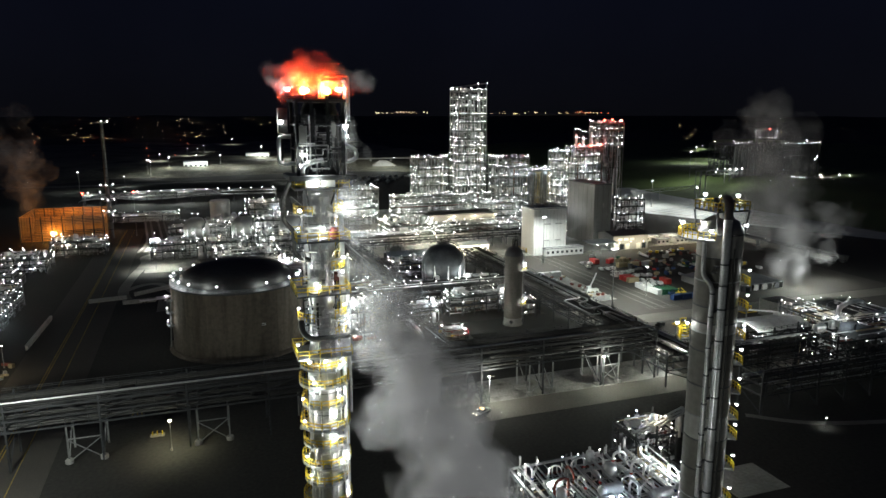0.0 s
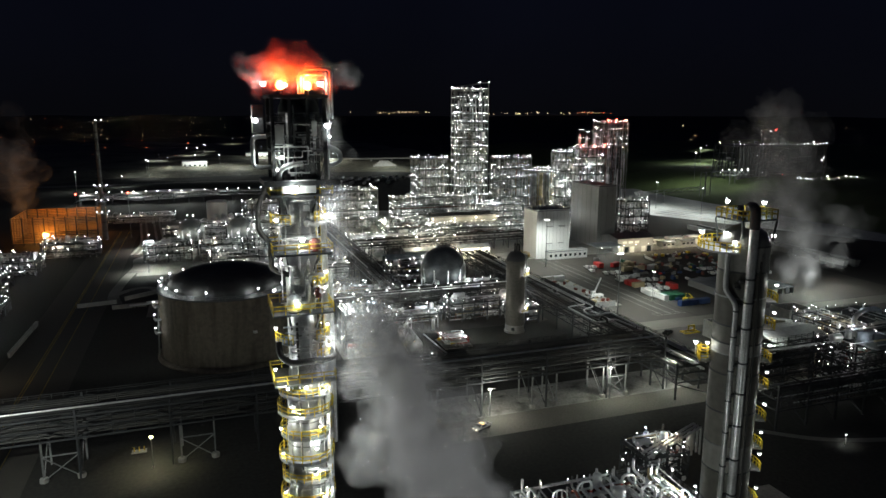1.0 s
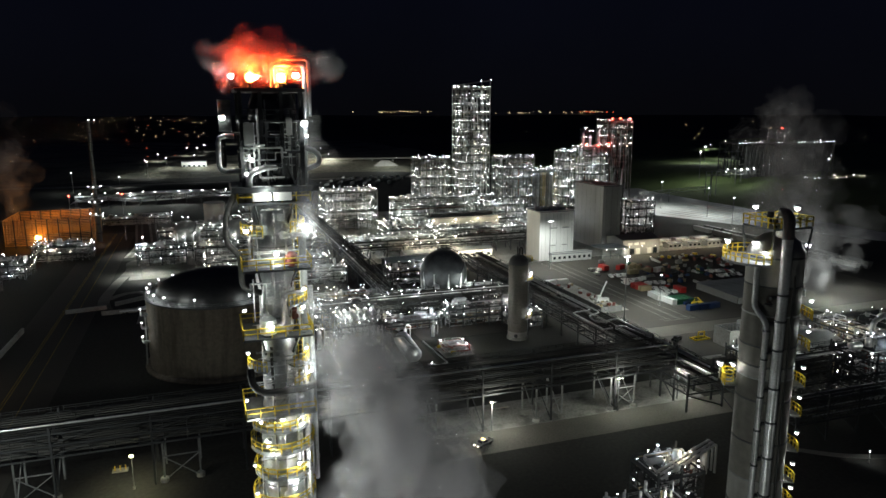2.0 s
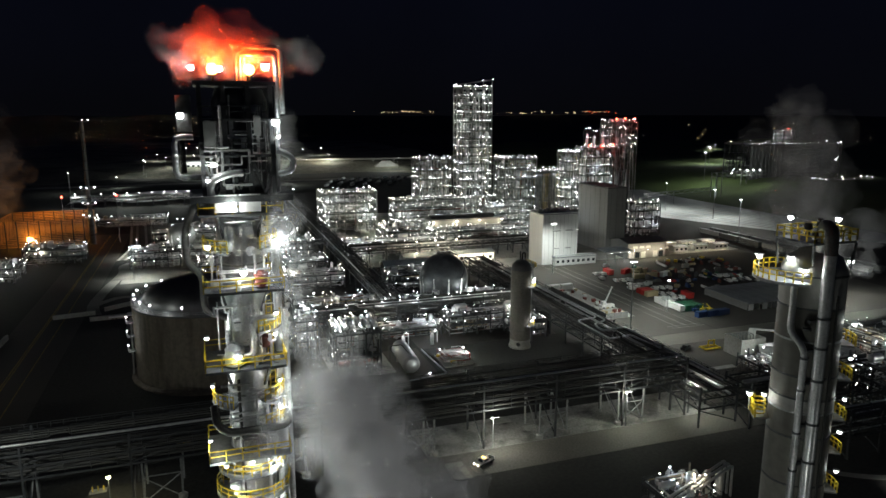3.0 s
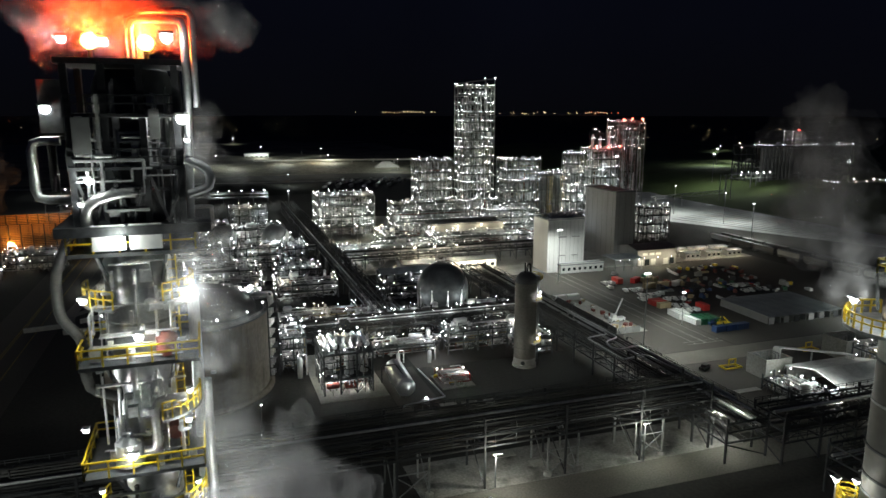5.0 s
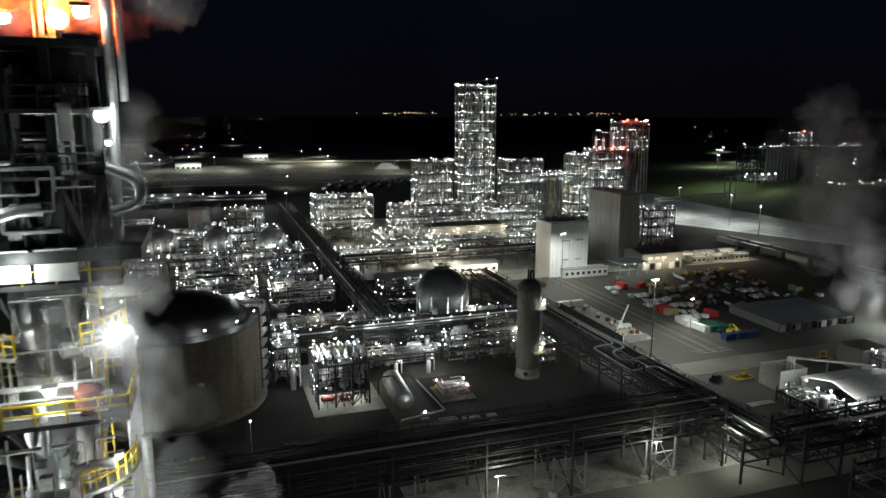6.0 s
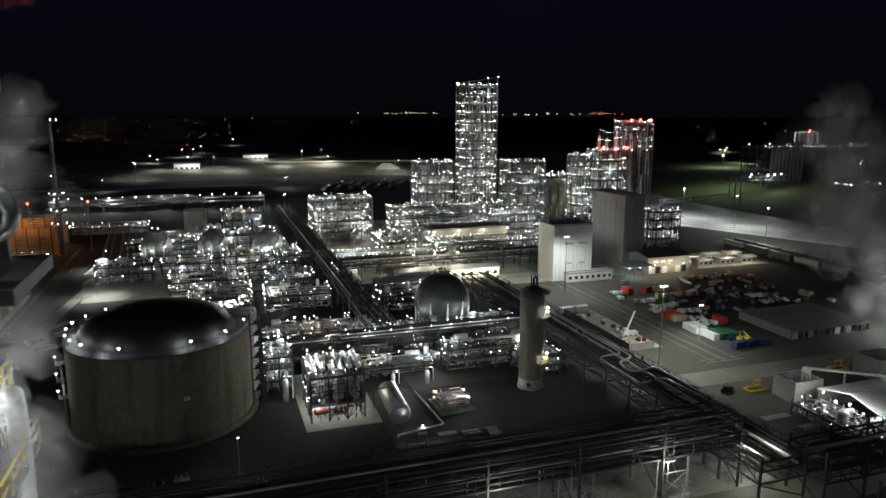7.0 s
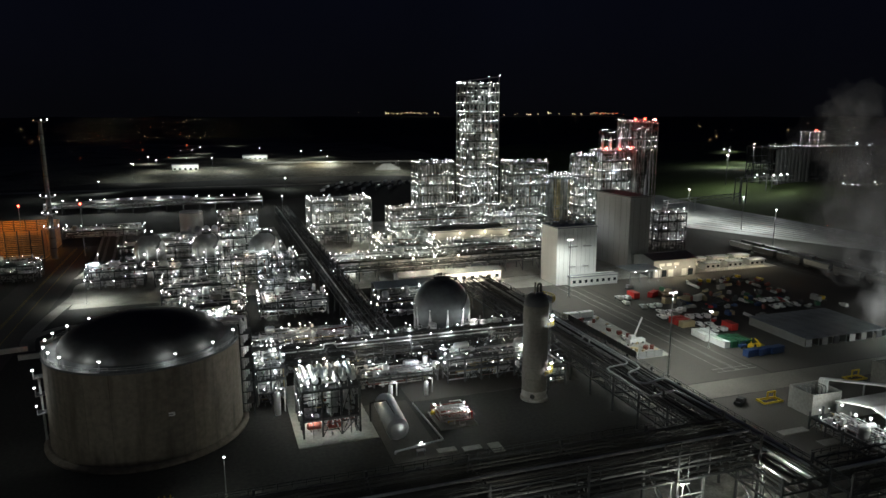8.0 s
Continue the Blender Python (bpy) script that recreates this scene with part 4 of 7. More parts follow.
# ---- the banded vent column ----
def banded_column(x, y):
    t = thing("vent_column", "tall weathered grey insulated column with pipes down its face and yellow balconies", "column", (x, y, 0))
    R = 3.38
    zs = [0, 6, 12, 18, 24, 29, 34.2, 38.2, 43.4, 49.2, 52.2, 53.8, 56.4, 60.5, 64.2, 67.8]
    for i, (a, b) in enumerate(zip(zs, zs[1:])):
        pale = (a, b) in ((34.2, 38.2), (52.2, 53.8), (64.2, 67.8))
        part("shell_course", Geo().lathe([(R - 0.03, a), (R, a + 0.03), (R, b - 0.03), (R - 0.03, b)], n=40), STACKPALE if pale else STACKSKIN, t, smooth=True)
        part("seam_band", Geo().lathe([(R - 0.1, b - 0.12), (R + 0.07, b - 0.1), (R + 0.07, b + 0.1), (R - 0.1, b + 0.12)], n=40), DARK if i % 3 else STEEL, t)
    part("dome", Geo().lathe([(R, 67.8), (R, 68.4), (2.7, 69.6), (1.5, 70.4), (0.2, 70.7)], n=40), STACKPALE, t, "dished column head", smooth=True)
    ex, ey = -0.62, -0.78   # towards the service side
    sx, sy = 0.78, -0.62
    def on(u, v, z):
        return (ex * v + sx * u, ey * v + sy * u, z)
    part("riser", Geo().path((on(0.2, 1.2, 70.3), on(0.25, 2.0, 73.4), on(0.7, 3.7, 73.0), on(0.7, 4.1, 70.2), on(0.7, 4.15, 2)), 0.62, 14, 1.6), PIPE, t, "large jacketed riser pipe", smooth=True)
    part("riser_elbow", Geo().path((on(0.2, 1.0, 71.6), on(0.25, 2.0, 73.5), on(0.7, 3.7, 73.1), on(0.7, 4.1, 70.4)), 0.68, 14, 1.5), PIPE_DARK, t, smooth=True)
    part("pipe", Geo().path((on(-2.3, 3.3, 67.0), on(-2.3, 3.3, 61.6), on(-1.3, 3.9, 60.6), on(-0.75, 3.95, 59.6), on(-0.75, 3.95, 2)), 0.36, 10), PIPE, t, smooth=True)
    part("pipe", Geo().path((on(2.0, 3.4, 66.0), on(2.0, 3.4, 2)), 0.14, 8), PIPE_DARK, t, smooth=True)
    for z in (63.5, 60.2, 56.5, 51.5, 47.0, 42.2, 37.0, 31.5, 26, 20, 14, 8):
        part("pipe_clamp", Geo().tube(on(0.7, 4.15, z), on(0.7, 4.15, z + 0.22), 0.72, 14), DARK, t)
        part("pipe_clamp", Geo().tube(on(-0.75, 3.95, z - 1.4), on(-0.75, 3.95, z - 1.2), 0.46, 12), DARK, t)
        part("pipe_bracket", Geo().box(*on(0.0, 3.5, z - 0.6)[:2], z - 0.6, 1.6, 0.5, 0.3), DARK, t)
    # big side platform below the head
    ca = math.atan2(0.55, -0.83)
    p = part("platform", Geo().sector(*(-1.6, 1.2), 66.9, 1.4, 4.3, ca - 1.5, ca + 1.75, 18, 0.3), STEEL, t, "broad round steel platform")
    part("railing", Geo().arc_rail(-1.6, 1.2, 67.2, 4.2, ca - 1.5, ca + 1.75, 16, 1.2, 0.12), YELLOW, p, "yellow safety railing")
    # head platform
    p = part("head_platform", Geo().box(0.4, 0.6, 71.2, 6.0, 5.2, 0.25), MIDSTEEL, t)
    g = Geo()
    c = [(-2.6, -2.0), (3.4, -2.0), (3.4, 3.2), (-2.6, 3.2)]
    for a, b in zip(c, c[1:] + c[:1]):
        g.rail((*a, 71.45), (*b, 71.45), 1.25, 1.0, 0.12)
    part("railing", g, YELLOW, p, "yellow safety railing")
    for a in c:
        part("platform_leg", Geo().beam((a[0] * 0.9, a[1] * 0.9, 68.3), (*a, 71.2), 0.2), MIDSTEEL, t)
    for i, (vx, vy, h) in enumerate(((-1.4, -1.0, 1.1), (0.2, 1.6, 1.6), (2.2, 0.4, 1.3), (2.4, 2.0, 1.9))):
        part("valve", Geo().lathe([(0.25, 71.45), (0.25, 71.45 + h * 0.5), (0.45, 71.45 + h * 0.55), (0.4, 71.45 + h)], vx, vy, 10), PIPE_DARK, t, smooth=True)
    part("pipe", Geo().path(((-2.2, -1.4, 71.9), (-0.6, -1.2, 71.9), (1.4, 1.0, 72.4), (2.8, 1.0, 72.4)), 0.16, 8), CLAD, t, smooth=True)
    # side balconies
    for z, a in ((59.4, -18), (55.4, -18), (50.4, -14), (46.2, -10), (41.4, -14), (36.8, -10), (33.4, -12), (28, -14), (22, -10)):
        a0, a1 = radians(a - 20), radians(a + 34)
        p = part("balcony", Geo().sector(0, 0, z, R, R + 1.5, a0, a1, 6, 0.2), STEEL, t)
        part("railing", Geo().arc_rail(0, 0, z + 0.2, R + 1.45, a0, a1, 6, 1.2, 0.12), YELLOW, p, "yellow safety railing")
        b = math.radians(a - 14)
        lamp(t, (R + 1.3) * math.cos(b), (R + 1.3) * math.sin(b), z + 2.6, 0.22)
        glow(x + (R + 1.9) * math.cos(b), y + (R + 1.9) * math.sin(b), z + 2.5, 75, COOL, 0.2)
    a0, a1 = radians(118), radians(160)
    p = part("balcony", Geo().sector(0, 0, 50.2, R, R + 1.8, a0, a1, 6, 0.2), STEEL, t)
    part("railing", Geo().arc_rail(0, 0, 50.4, R + 1.7, a0, a1, 6, 1.5, 0.13), YELLOW, p, "yellow safety railing")
    for k in range(4):
        part("cage_hoop", Geo().arc_rail(-3.6, 2.6, 50.6 + k * 0.5, 0.8, 0, math.tau, 10, 0.1, 0.08), YELLOW, p)
    for (lx, ly, z, w, r) in ((-0.4, 3.6, 73.4, 500, 0.3), (3.4, 0.6, 73.4, 500, 0.3), (-4.6, 3.4, 69.2, 550, 0.3), (-2.9, 0.6, 69.4, 650, 0.3), (-2.9, -1.3, 68.4, 650, 0.3), (3.5, -1.5, 69.0, 420, 0.3), (-4.6, 3.0, 52.8, 420, 0.26), (-3.4, 2.0, 52.9, 260, 0.22)):
        lamp(t, lx, ly, z, r)
        part("lamp_arm", Geo().box(lx, ly, z - 2.0, 0.1, 0.1, 2.0), STEEL, t)
        glow(x + lx * 1.12, y + ly * 1.12, z, w * 0.42, COOL, 0.2)
    return t


banded_column(76.9, 85.0)


# ---- the great tank ----
def great_tank(x, y):
    t = thing("storage_tank", "huge weathered olive grey concrete tank with a dark domed roof", "tank", (x, y, 0))
    R, H = 24.0, 24.4
    n = 24
    for i in range(n):
        a0, a1 = math.tau * i / n, math.tau * (i + 1) / n
        part("wall_panel", Geo().sector(0, 0, 0, R - 0.6, R, a0 + 0.0012, a1 - 0.0012, 5, H), TANKWALL, t, smooth=False)
    part("inner_wall", Geo().lathe([(R - 0.3, 0), (R - 0.3, H - 0.1)], n=96), TANKWALL, t, smooth=True)
    part("base_ring", Geo().lathe([(R + 1.6, 0), (R + 1.6, 0.5), (R + 0.7, 1.1), (R, 1.1)], n=96), TANKWALL, t)
    part("roof_rim", Geo().lathe([(R - 0.5, H - 0.2), (R + 0.25, H - 0.2), (R + 0.25, H + 0.3), (R - 3.4, H + 0.9)], n=96), MIDSTEEL, t)
    dome = [(20.7 * math.cos(radians(a)), H + 0.8 + 6.8 * math.sin(radians(a))) for a in (0, 8, 18, 30, 42, 55, 68, 80, 89)]
    part("dome", Geo().lathe(dome, n=72), ROOFDARK, t, "dark smooth dome roof", smooth=True)
    for z in (6.2, 12.4, 18.4):
        part("hoop_joint", Geo().lathe([(R - 0.05, z), (R + 0.04, z), (R + 0.04, z + 0.08), (R - 0.05, z + 0.08)], n=96), TANKWALL, t)
    part("sign_plate", Geo().box(6.6, -23.1, 12.2, 2.2, 0.12, 0.9), WHITE, t, "small pale sign plate")
    part("sign_bar", Geo().box(6.6, -23.2, 12.55, 1.5, 0.06, 0.22), DARKWALL, t)
    part("rim_railing", Geo().arc_rail(0, 0, H + 0.3, R - 0.1, 0, math.tau, 72, 1.1, 0.09), STEEL, t)
    # pipe tower up the east side and the roof platform
    for k, (dx, dy) in enumerate(((24.6, 2.0), (25.6, 2.4), (25.0, 4.2), (26.2, 4.4), (24.8, 0.2))):
        part("riser", Geo().path(((dx, dy, 0), (dx, dy, H + 2 + k * 0.4), (dx - 7, dy + 1, H + 2 + k * 0.4)), 0.22 + 0.05 * k, 8), PIPE, t, smooth=True)
    for dx in (24.2, 27.2):
        for dy in (-0.8, 5.6):
            post(t, dx, dy, 0, H + 1.5, 0.35, DARK)
    for k in range(7):
        part("stair_landing", Geo().box(25.7, 2.4, 3.4 * (k + 1), 3.2, 6.4, 0.18), DARK, t)
        part("stair_flight", Geo().beam((27.4, -0.6 if k % 2 else 5.4, 3.4 * k), (27.4, 5.4 if k % 2 else -0.6, 3.4 * (k + 1)), 0.5), DARK, t)
    p = part("roof_platform", Geo().box(17.5, 6.5, H + 1.6, 9, 9, 0.3), STEEL, t)
    g = Geo()
    c = [(13, 2), (22, 2), (22, 11), (13, 11)]
    for a, b in zip(c, c[1:] + c[:1]):
        g.rail((*a, H + 1.9), (*b, H + 1.9), 1.1, 1.5, 0.09)
    part("railing", g, STEEL, p)
    rng = random.Random(11)
    for _ in range(16):
        part("pipe", Geo().path(wander(rng, (13, 2, H + 2), (22, 11, H + 4.6), 4), rng.choice((0.12, 0.18, 0.25)), 7), rng.choice((PIPE, CLAD, BRICKRED)), t, smooth=True)
    for _ in range(6):
        vx, vy = rng.uniform(14, 21), rng.uniform(3, 10)
        part("valve", Geo().lathe([(0.3, H + 1.9), (0.35, H + 3.2), (0.55, H + 3.3), (0.4, H + 4.2)], vx, vy, 10), CLAD, t, smooth=True)
    for k in range(12):
        lx, ly, lz = rng.uniform(12, 24), rng.uniform(1, 12), H + rng.uniform(3.4, 5.6)
        lamp(t, lx, ly, lz, rng.choice((0.2, 0.28, 0.34)))
    for lx, ly in ((14, 4), (21, 9), (18, 11)):
        glow(x + lx, y + ly, H + 5.2, 900)
    # lamps round the rim
    for a in (112, 132, 150, 166, 180, 196, 208, 222, 250, 292, 318, 345, 60, 84):
        c, s = math.cos(radians(a)), math.sin(radians(a))
        part("lamp_arm", Geo().box((R - 0.6) * c, (R - 0.6) * s, H + 0.3, 0.12, 0.12, 2.6), STEEL, t)
        lamp(t, (R - 0.7) * c, (R - 0.7) * s, H + 2.9, 0.3)
    for a in (132, 180, 208, 236, 288, 318, 60):
        c, s = math.cos(radians(a)), math.sin(radians(a))
        glow(x + (R - 1.8) * c, y + (R - 1.8) * s, H + 2.6, 260)
    # west stair landings with lamps
    for z in (19.6, 15.0, 10.2):
        c, s = math.cos(radians(196)), math.sin(radians(196))
        p = part("balcony", Geo().sector(0, 0, z, R, R + 2.2, radians(190), radians(197), 4, 0.2), STEEL, t)
        part("railing", Geo().arc_rail(0, 0, z + 0.2, R + 2.1, radians(190), radians(197), 4, 1.1, 0.1), STEEL, p)
        lamp(t, (R + 2.2) * c, (R + 2.2) * s, z + 2.4, 0.26)
        glow(x + (R + 2.6) * c, y + (R + 2.6) * s, z + 2.3, 160)
    part("stair", Geo().beam(((R + 1) * math.cos(3.2), (R + 1) * math.sin(3.2), 0), ((R + 1) * math.cos(3.45), (R + 1) * math.sin(3.45), 20), 0.5), STEEL, t)
    return t


great_tank(12.6, 265.0)


# ---- sphere on legs ----
def storage_sphere(x, y, R, zc, lamps=True, watts=500, group="storage spheres", mat=GREYWALL, label="grey steel storage sphere standing on round legs"):
    t = thing("storage_sphere", label, "sphere tank", (x, y, 0), group)
    part("shell", Geo().ball((0, 0, zc), R, 40), mat, t, smooth=True)
    for k in range(10):
        a = math.tau * k / 10 + 0.2
        c, s = math.cos(a), math.sin(a)
        part("leg", Geo().tube((R * 0.96 * c, R * 0.96 * s, 0), (R * 0.96 * c, R * 0.96 * s, zc + 1.0), 0.42, 10), CLAD, t, smooth=True)
        b = a + math.tau / 20
        part("leg_brace", Geo().beam((R * 0.96 * c, R * 0.96 * s, 0.5), (R * 0.96 * math.cos(a + math.tau / 10), R * 0.96 * math.sin(a + math.tau / 10), zc * 0.75), 0.14), STEEL, t)
    p = part("top_platform", Geo().sector(0, 0, zc + R * 0.985, 0.3, R * 0.3, 0, math.tau, 16, 0.2), DARK, t)
    part("railing", Geo().arc_rail(0, 0, zc + R * 0.985 + 0.2, R * 0.29, 0, math.tau, 14, 1.1, 0.09), DARK, p)
    arc = []
    for i in range(18):
        a, e = -1.2 + i * 0.09, radians(5 + i * 4.6)
        arc.append(((R + 0.6) * math.cos(e) * math.cos(a), (R + 0.6) * math.cos(e) * math.sin(a), zc + (R + 0.6) * math.sin(e)))
    st = part("stair", Geo().path(arc, 0.24, 4, 0.1), DARK, t)
    part("handrail", Geo().path([(q[0], q[1], q[2] + 1.1) for q in arc], 0.06, 4, 0.1), DARK, st)
    for dx, dy in ((0, 0.6), (1.0, -0.4), (-1.0, 0.2)):
        part("relief_valve", Geo().lathe([(0.16, zc + R), (0.16, zc + R + 1.2), (0.4, zc + R + 1.3), (0.35, zc + R + 1.9)], dx, dy, 8), PIPE_DARK, t)
    if lamps:
        for dx, dy in ((1.6, -1.6), (-1.8, 0.8)):
            lamp(t, dx, dy, zc + R + 2.0, 0.28)
        for k in range(4):
            a = -2.6 + k * 0.8
            lamp(t, (R + 0.8) * math.cos(a), (R + 0.8) * math.sin(a), zc + (k - 1.5) * 2.0, 0.3)
            glow(x + (R + 2.2) * math.cos(a), y + (R + 2.2) * math.sin(a), zc + (k - 1.5) * 2.0, watts)
    return t


storage_sphere(110, 307, 10.5, 14.2, False, mat=SPHERESKIN, label="dark grey steel storage sphere standing on round legs")
glow(121, 297, 12, 900)
glow(99, 296, 7, 500)
for sx_, sy_ in ((-2, 478), (28, 474), (58, 466)):
    storage_sphere(sx_, sy_, 8.2, 10.5, True, 420, mat=GREYWALL, label="silver storage sphere with lamps around it")


# ---- slim concrete coloured column ----
def slim_column(x, y):
    t = thing("process_column", "pale cylindrical process column with two lit side platforms", "column", (x, y, 0))
    part("skirt", Geo().lathe([(4.1, 0), (4.1, 0.8), (3.75, 1.0), (3.7, 3.2)], n=32), CONCRETE, t, smooth=True)
    part("shell", Geo().lathe([(3.7, 3.2), (3.7, 29.0), (3.66, 29.2)], n=32), COLUMNSKIN, t, smooth=True)
    part("dome", Geo().lathe([(3.74, 29.2), (3.7, 29.8), (3.2, 31.2), (2.0, 32.4), (0.3, 32.9)], n=32), DARKWALL, t, "dark dished head", smooth=True)
    for z in (3.2, 6.8, 10.4, 14, 17.6, 21.2, 24.8, 29.0):
        part("seam_band", Geo().lathe([(3.6, z), (3.78, z), (3.78, z + 0.2), (3.6, z + 0.2)], n=32), COLUMNSKIN, t)
    part("manway", Geo().tube((-2.2, -3.4, 1.9), (-2.0, -2.8, 1.9), 0.7, 12), DARK, t)
    part("top_nozzle", Geo().path(((0.3, 0, 32), (0.3, 0, 35.2), (1.6, 0.4, 35.2), (1.6, 0.4, 32.4)), 0.32, 10), PIPE_DARK, t, smooth=True)
    part("vent_pipe", Geo().path(((-0.9, -0.8, 32), (-0.9, -0.8, 36.0)), 0.25, 8), PIPE_DARK, t)
    part("downcomer", Geo().path(((4.6, 1.2, 30), (4.6, 1.2, 1)), 0.32, 10), PIPE, t, smooth=True)
    for z, a in ((8.6, -35), (23.2, -30), (30.4, -10)):
        a0, a1 = radians(a - 45), radians(a + 60)
        p = part("platform", Geo().sector(0, 0, z, 3.7, 5.4, a0, a1, 9, 0.2), STEEL, t)
        part("railing", Geo().arc_rail(0, 0, z + 0.2, 5.3, a0, a1, 9, 1.15, 0.12), YELLOW, p, "yellow safety railing")
        for b in (a - 25, a + 25):
            c, s = math.cos(radians(b)), math.sin(radians(b))
            if z < 30:
                lamp(t, 5.1 * c, 5.1 * s, z + 2.2, 0.42)
                glow(x + 5.6 * c, y + 5.6 * s, z + 2.2, 420)
    g = Geo()
    for s in (-0.3, 0.3):
        g.beam((4.2, -1.2 + s, 1), (4.2, -1.2 + s, 31), 0.1)
    part("ladder", g, STEEL, t)
    return t


slim_column(120.0, 249.6)

# ---- pipe racks ----
pipe_rack("pipe_rack", "long dark two tier pipe bridge on steel trestles", (-150, 186), (139, 186), 11.5, (10.6, 13.4, 16.2), 21.0, 21, DARK, pipes=8, group="pipe racks", shine=0.03)
pipe_rack("pipe_rack", "long dark pipe bridge with bright jacketed pipes on top", (143.5, 172), (143.5, 358), 12.5, (5.6, 8.4, 10.6), 12.5, 22, DARK, pipes=9, group="pipe racks", shine=0.1)
pipe_rack("pipe_rack", "dark multi tier pipe rack behind the column", (36, 287), (137, 287), 10, (5, 8, 10.5), 9, 23, DARK, pipes=9, group="pipe racks", shine=0.16)
pipe_rack("pipe_rack", "long dark pipe rack between the process units", (84, 293), (84, 640), 9, (7, 10), 14, 24, DARK, pipes=7, group="pipe racks", shine=0.06)
pipe_rack("pipe_rack", "far dark pipe rack with a row of lamps", (-100, 720), (75, 715), 8, (6, 9.5), 13, 25, MIDSTEEL, pipes=5, group="pipe racks", shine=0.6)
pipe_rack("pipe_rack", "grey pipe rack in front of the large units", (90, 412), (230, 412), 8, (6, 9), 10, 26, MIDSTEEL, pipes=6, group="pipe racks", shine=0.5)
pipe_rack("pipe_rack", "grey pipe rack among the storage spheres", (-28, 452), (80, 452), 8, (5, 8), 10, 27, MIDSTEEL, pipes=6, group="pipe racks", shine=0.5)
pipe_rack("pipe_rack", "dark pipe rack running east from the rack junction", (150, 172), (232, 172), 10, (6, 9, 12), 12, 29, DARK, pipes=7, group="pipe racks", shine=0.12)
pipe_rack("pipe_rack", "dark pipe rack beside the east units", (150, 150), (300, 150), 9, (6, 9, 12), 11, 28, DARK, pipes=7, group="pipe racks", shine=0.25)

# bright looped pipes on the east rack
loop = thing("expansion_loop", "shiny jacketed pipe loop lying on the dark pipe rack", "pipe", (0, 0, 0))
part("pipe", Geo().path(((147.6, 330, 11.2), (147.6, 236, 11.2), (140.5, 232.5, 11.6), (139.2, 226, 11.6), (141, 224, 11.6), (148.4, 226, 11.6), (148.4, 182, 11.6)), 0.32, 9, 2.0), CLAD, loop, smooth=True)
part("pipe", Geo().path(((146.4, 330, 11.2), (146.4, 240, 11.2), (136.8, 238, 11.6), (136.8, 216, 11.6), (145.6, 218, 11.6), (147.0, 205, 11.6), (147.0, 175, 11.6)), 0.28, 9, 2.0), CLAD, loop, smooth=True)
part("pipe", Geo().path(((148.6, 356, 11.0), (148.6, 262, 11.0)), 0.2, 8), CLAD, loop, smooth=True)
# row of lamps on the far rack
row = thing("lamp_row", "row of bright lamps along the far pipe rack", "lamps", (0, 0, 0))
for k in range(17):
    lamp(row, -96 + k * 10.5, 716, 12.4, 0.42)
    part("lamp_arm", shared(("row_arm",), lambda: Geo().box(0, 0, -3, 0.2, 0.2, 3), STEEL), None, row, at=(-96 + k * 10.5, 716, 12.4))
    if k % 4 == 0:
        glow(-96 + k * 10.5, 714, 13, 9000)
# lamps under the front rack
for lx, ly, lz in ((79.2, 180.0, 8.4), (118.6, 179.4, 10.2), (140.5, 181, 9.6)):
    t = thing("trestle_lamp", "small lamp bracket on the rack trestle", "lamp", (lx, ly, 0), "trestle lamps")
    part("bracket", Geo().box(0.8, 0, lz - 0.3, 2.6, 0.2, 0.2).box(0.4, 0, 0, 0.25, 0.25, lz), MIDSTEEL, t)
    lamp(t, 0, -0.3, lz, 0.3, LAMPW)
    glow(lx + 1.0, ly - 1.5, lz - 0.8, 2600, (0.95, 1.0, 0.88))
for lx in (-30, 0.5, 28, 60, 97.5, 121.5):
    t = thing("pipe_support", "braced steel pipe trestle under the rack", "trestle", (lx, 181, 0), "trestles")
    for dx in (-4, 4):
        for dy in (0, 9):
            post(t, dx, dy, 0, 10.2, 0.4, STEEL)
        part("brace", Geo().beam((dx, 0, 0.3), (dx, 9, 9), 0.22), STEEL, t)
    part("brace", Geo().beam((-4, 0, 0.3), (4, 0, 6.2), 0.22), STEEL, t)
    part("brace", Geo().beam((4, 0, 0.3), (-4, 0, 6.2), 0.22), STEEL, t)
    for dx in (-4, 4):
        part("pedestal", Geo().lathe([(1.0, 0), (1.0, 0.9), (0.8, 1.1)], dx, 0, 10), CONCRETE, t)
    part("tie", Geo().box(0, 0, 6.2, 8, 0.25, 0.25), STEEL, t)

# ---- two storey module and its neighbours ----
steel_module("process_module", "two storey steel module with silver exchangers above a bright concrete slab", 58.5, 252.5, 15, 17, (5.2, 13.2), 3, 3, 31, lamps=14, pipes=40, vessels=14, post_w=0.45, mat=MIDSTEEL, small=90, lamp_r=0.3, watts=420, glow_every=2, string=4.2)
# lights without fixtures, added inside to brighten both floors
for dx, dy, dz in ((-5, -5, 3.4), (4.5, -6, 3.4), (0, 2, 3.2), (-4.5, -5.5, 11.2), (5, -4, 11.2), (0, 4, 11.0)):
    glow(58.5 + dx, 252.5 + dy, dz, 620)
for dx, dy, r_ in ((-4.2, -4.5, 1.0), (1.2, -5.2, 1.1), (5.0, -2.0, 0.9)):
    v = thing("lying_drum", "red-brown lying drum on the module's ground floor", "drum", (58.5 + dx, 252.5 + dy, 0.12), "module drums")
    part("shell", Geo().drum((-1.6, 0, r_ + 0.5), (1.6, 0, r_ + 0.5), r_, 14), BRICKRED, v, smooth=True)
    for u in (-1.0, 1.0):
        part("saddle", Geo().box(u, 0, 0, 0.4, r_ * 1.4, 0.9), CONCRETE, v)
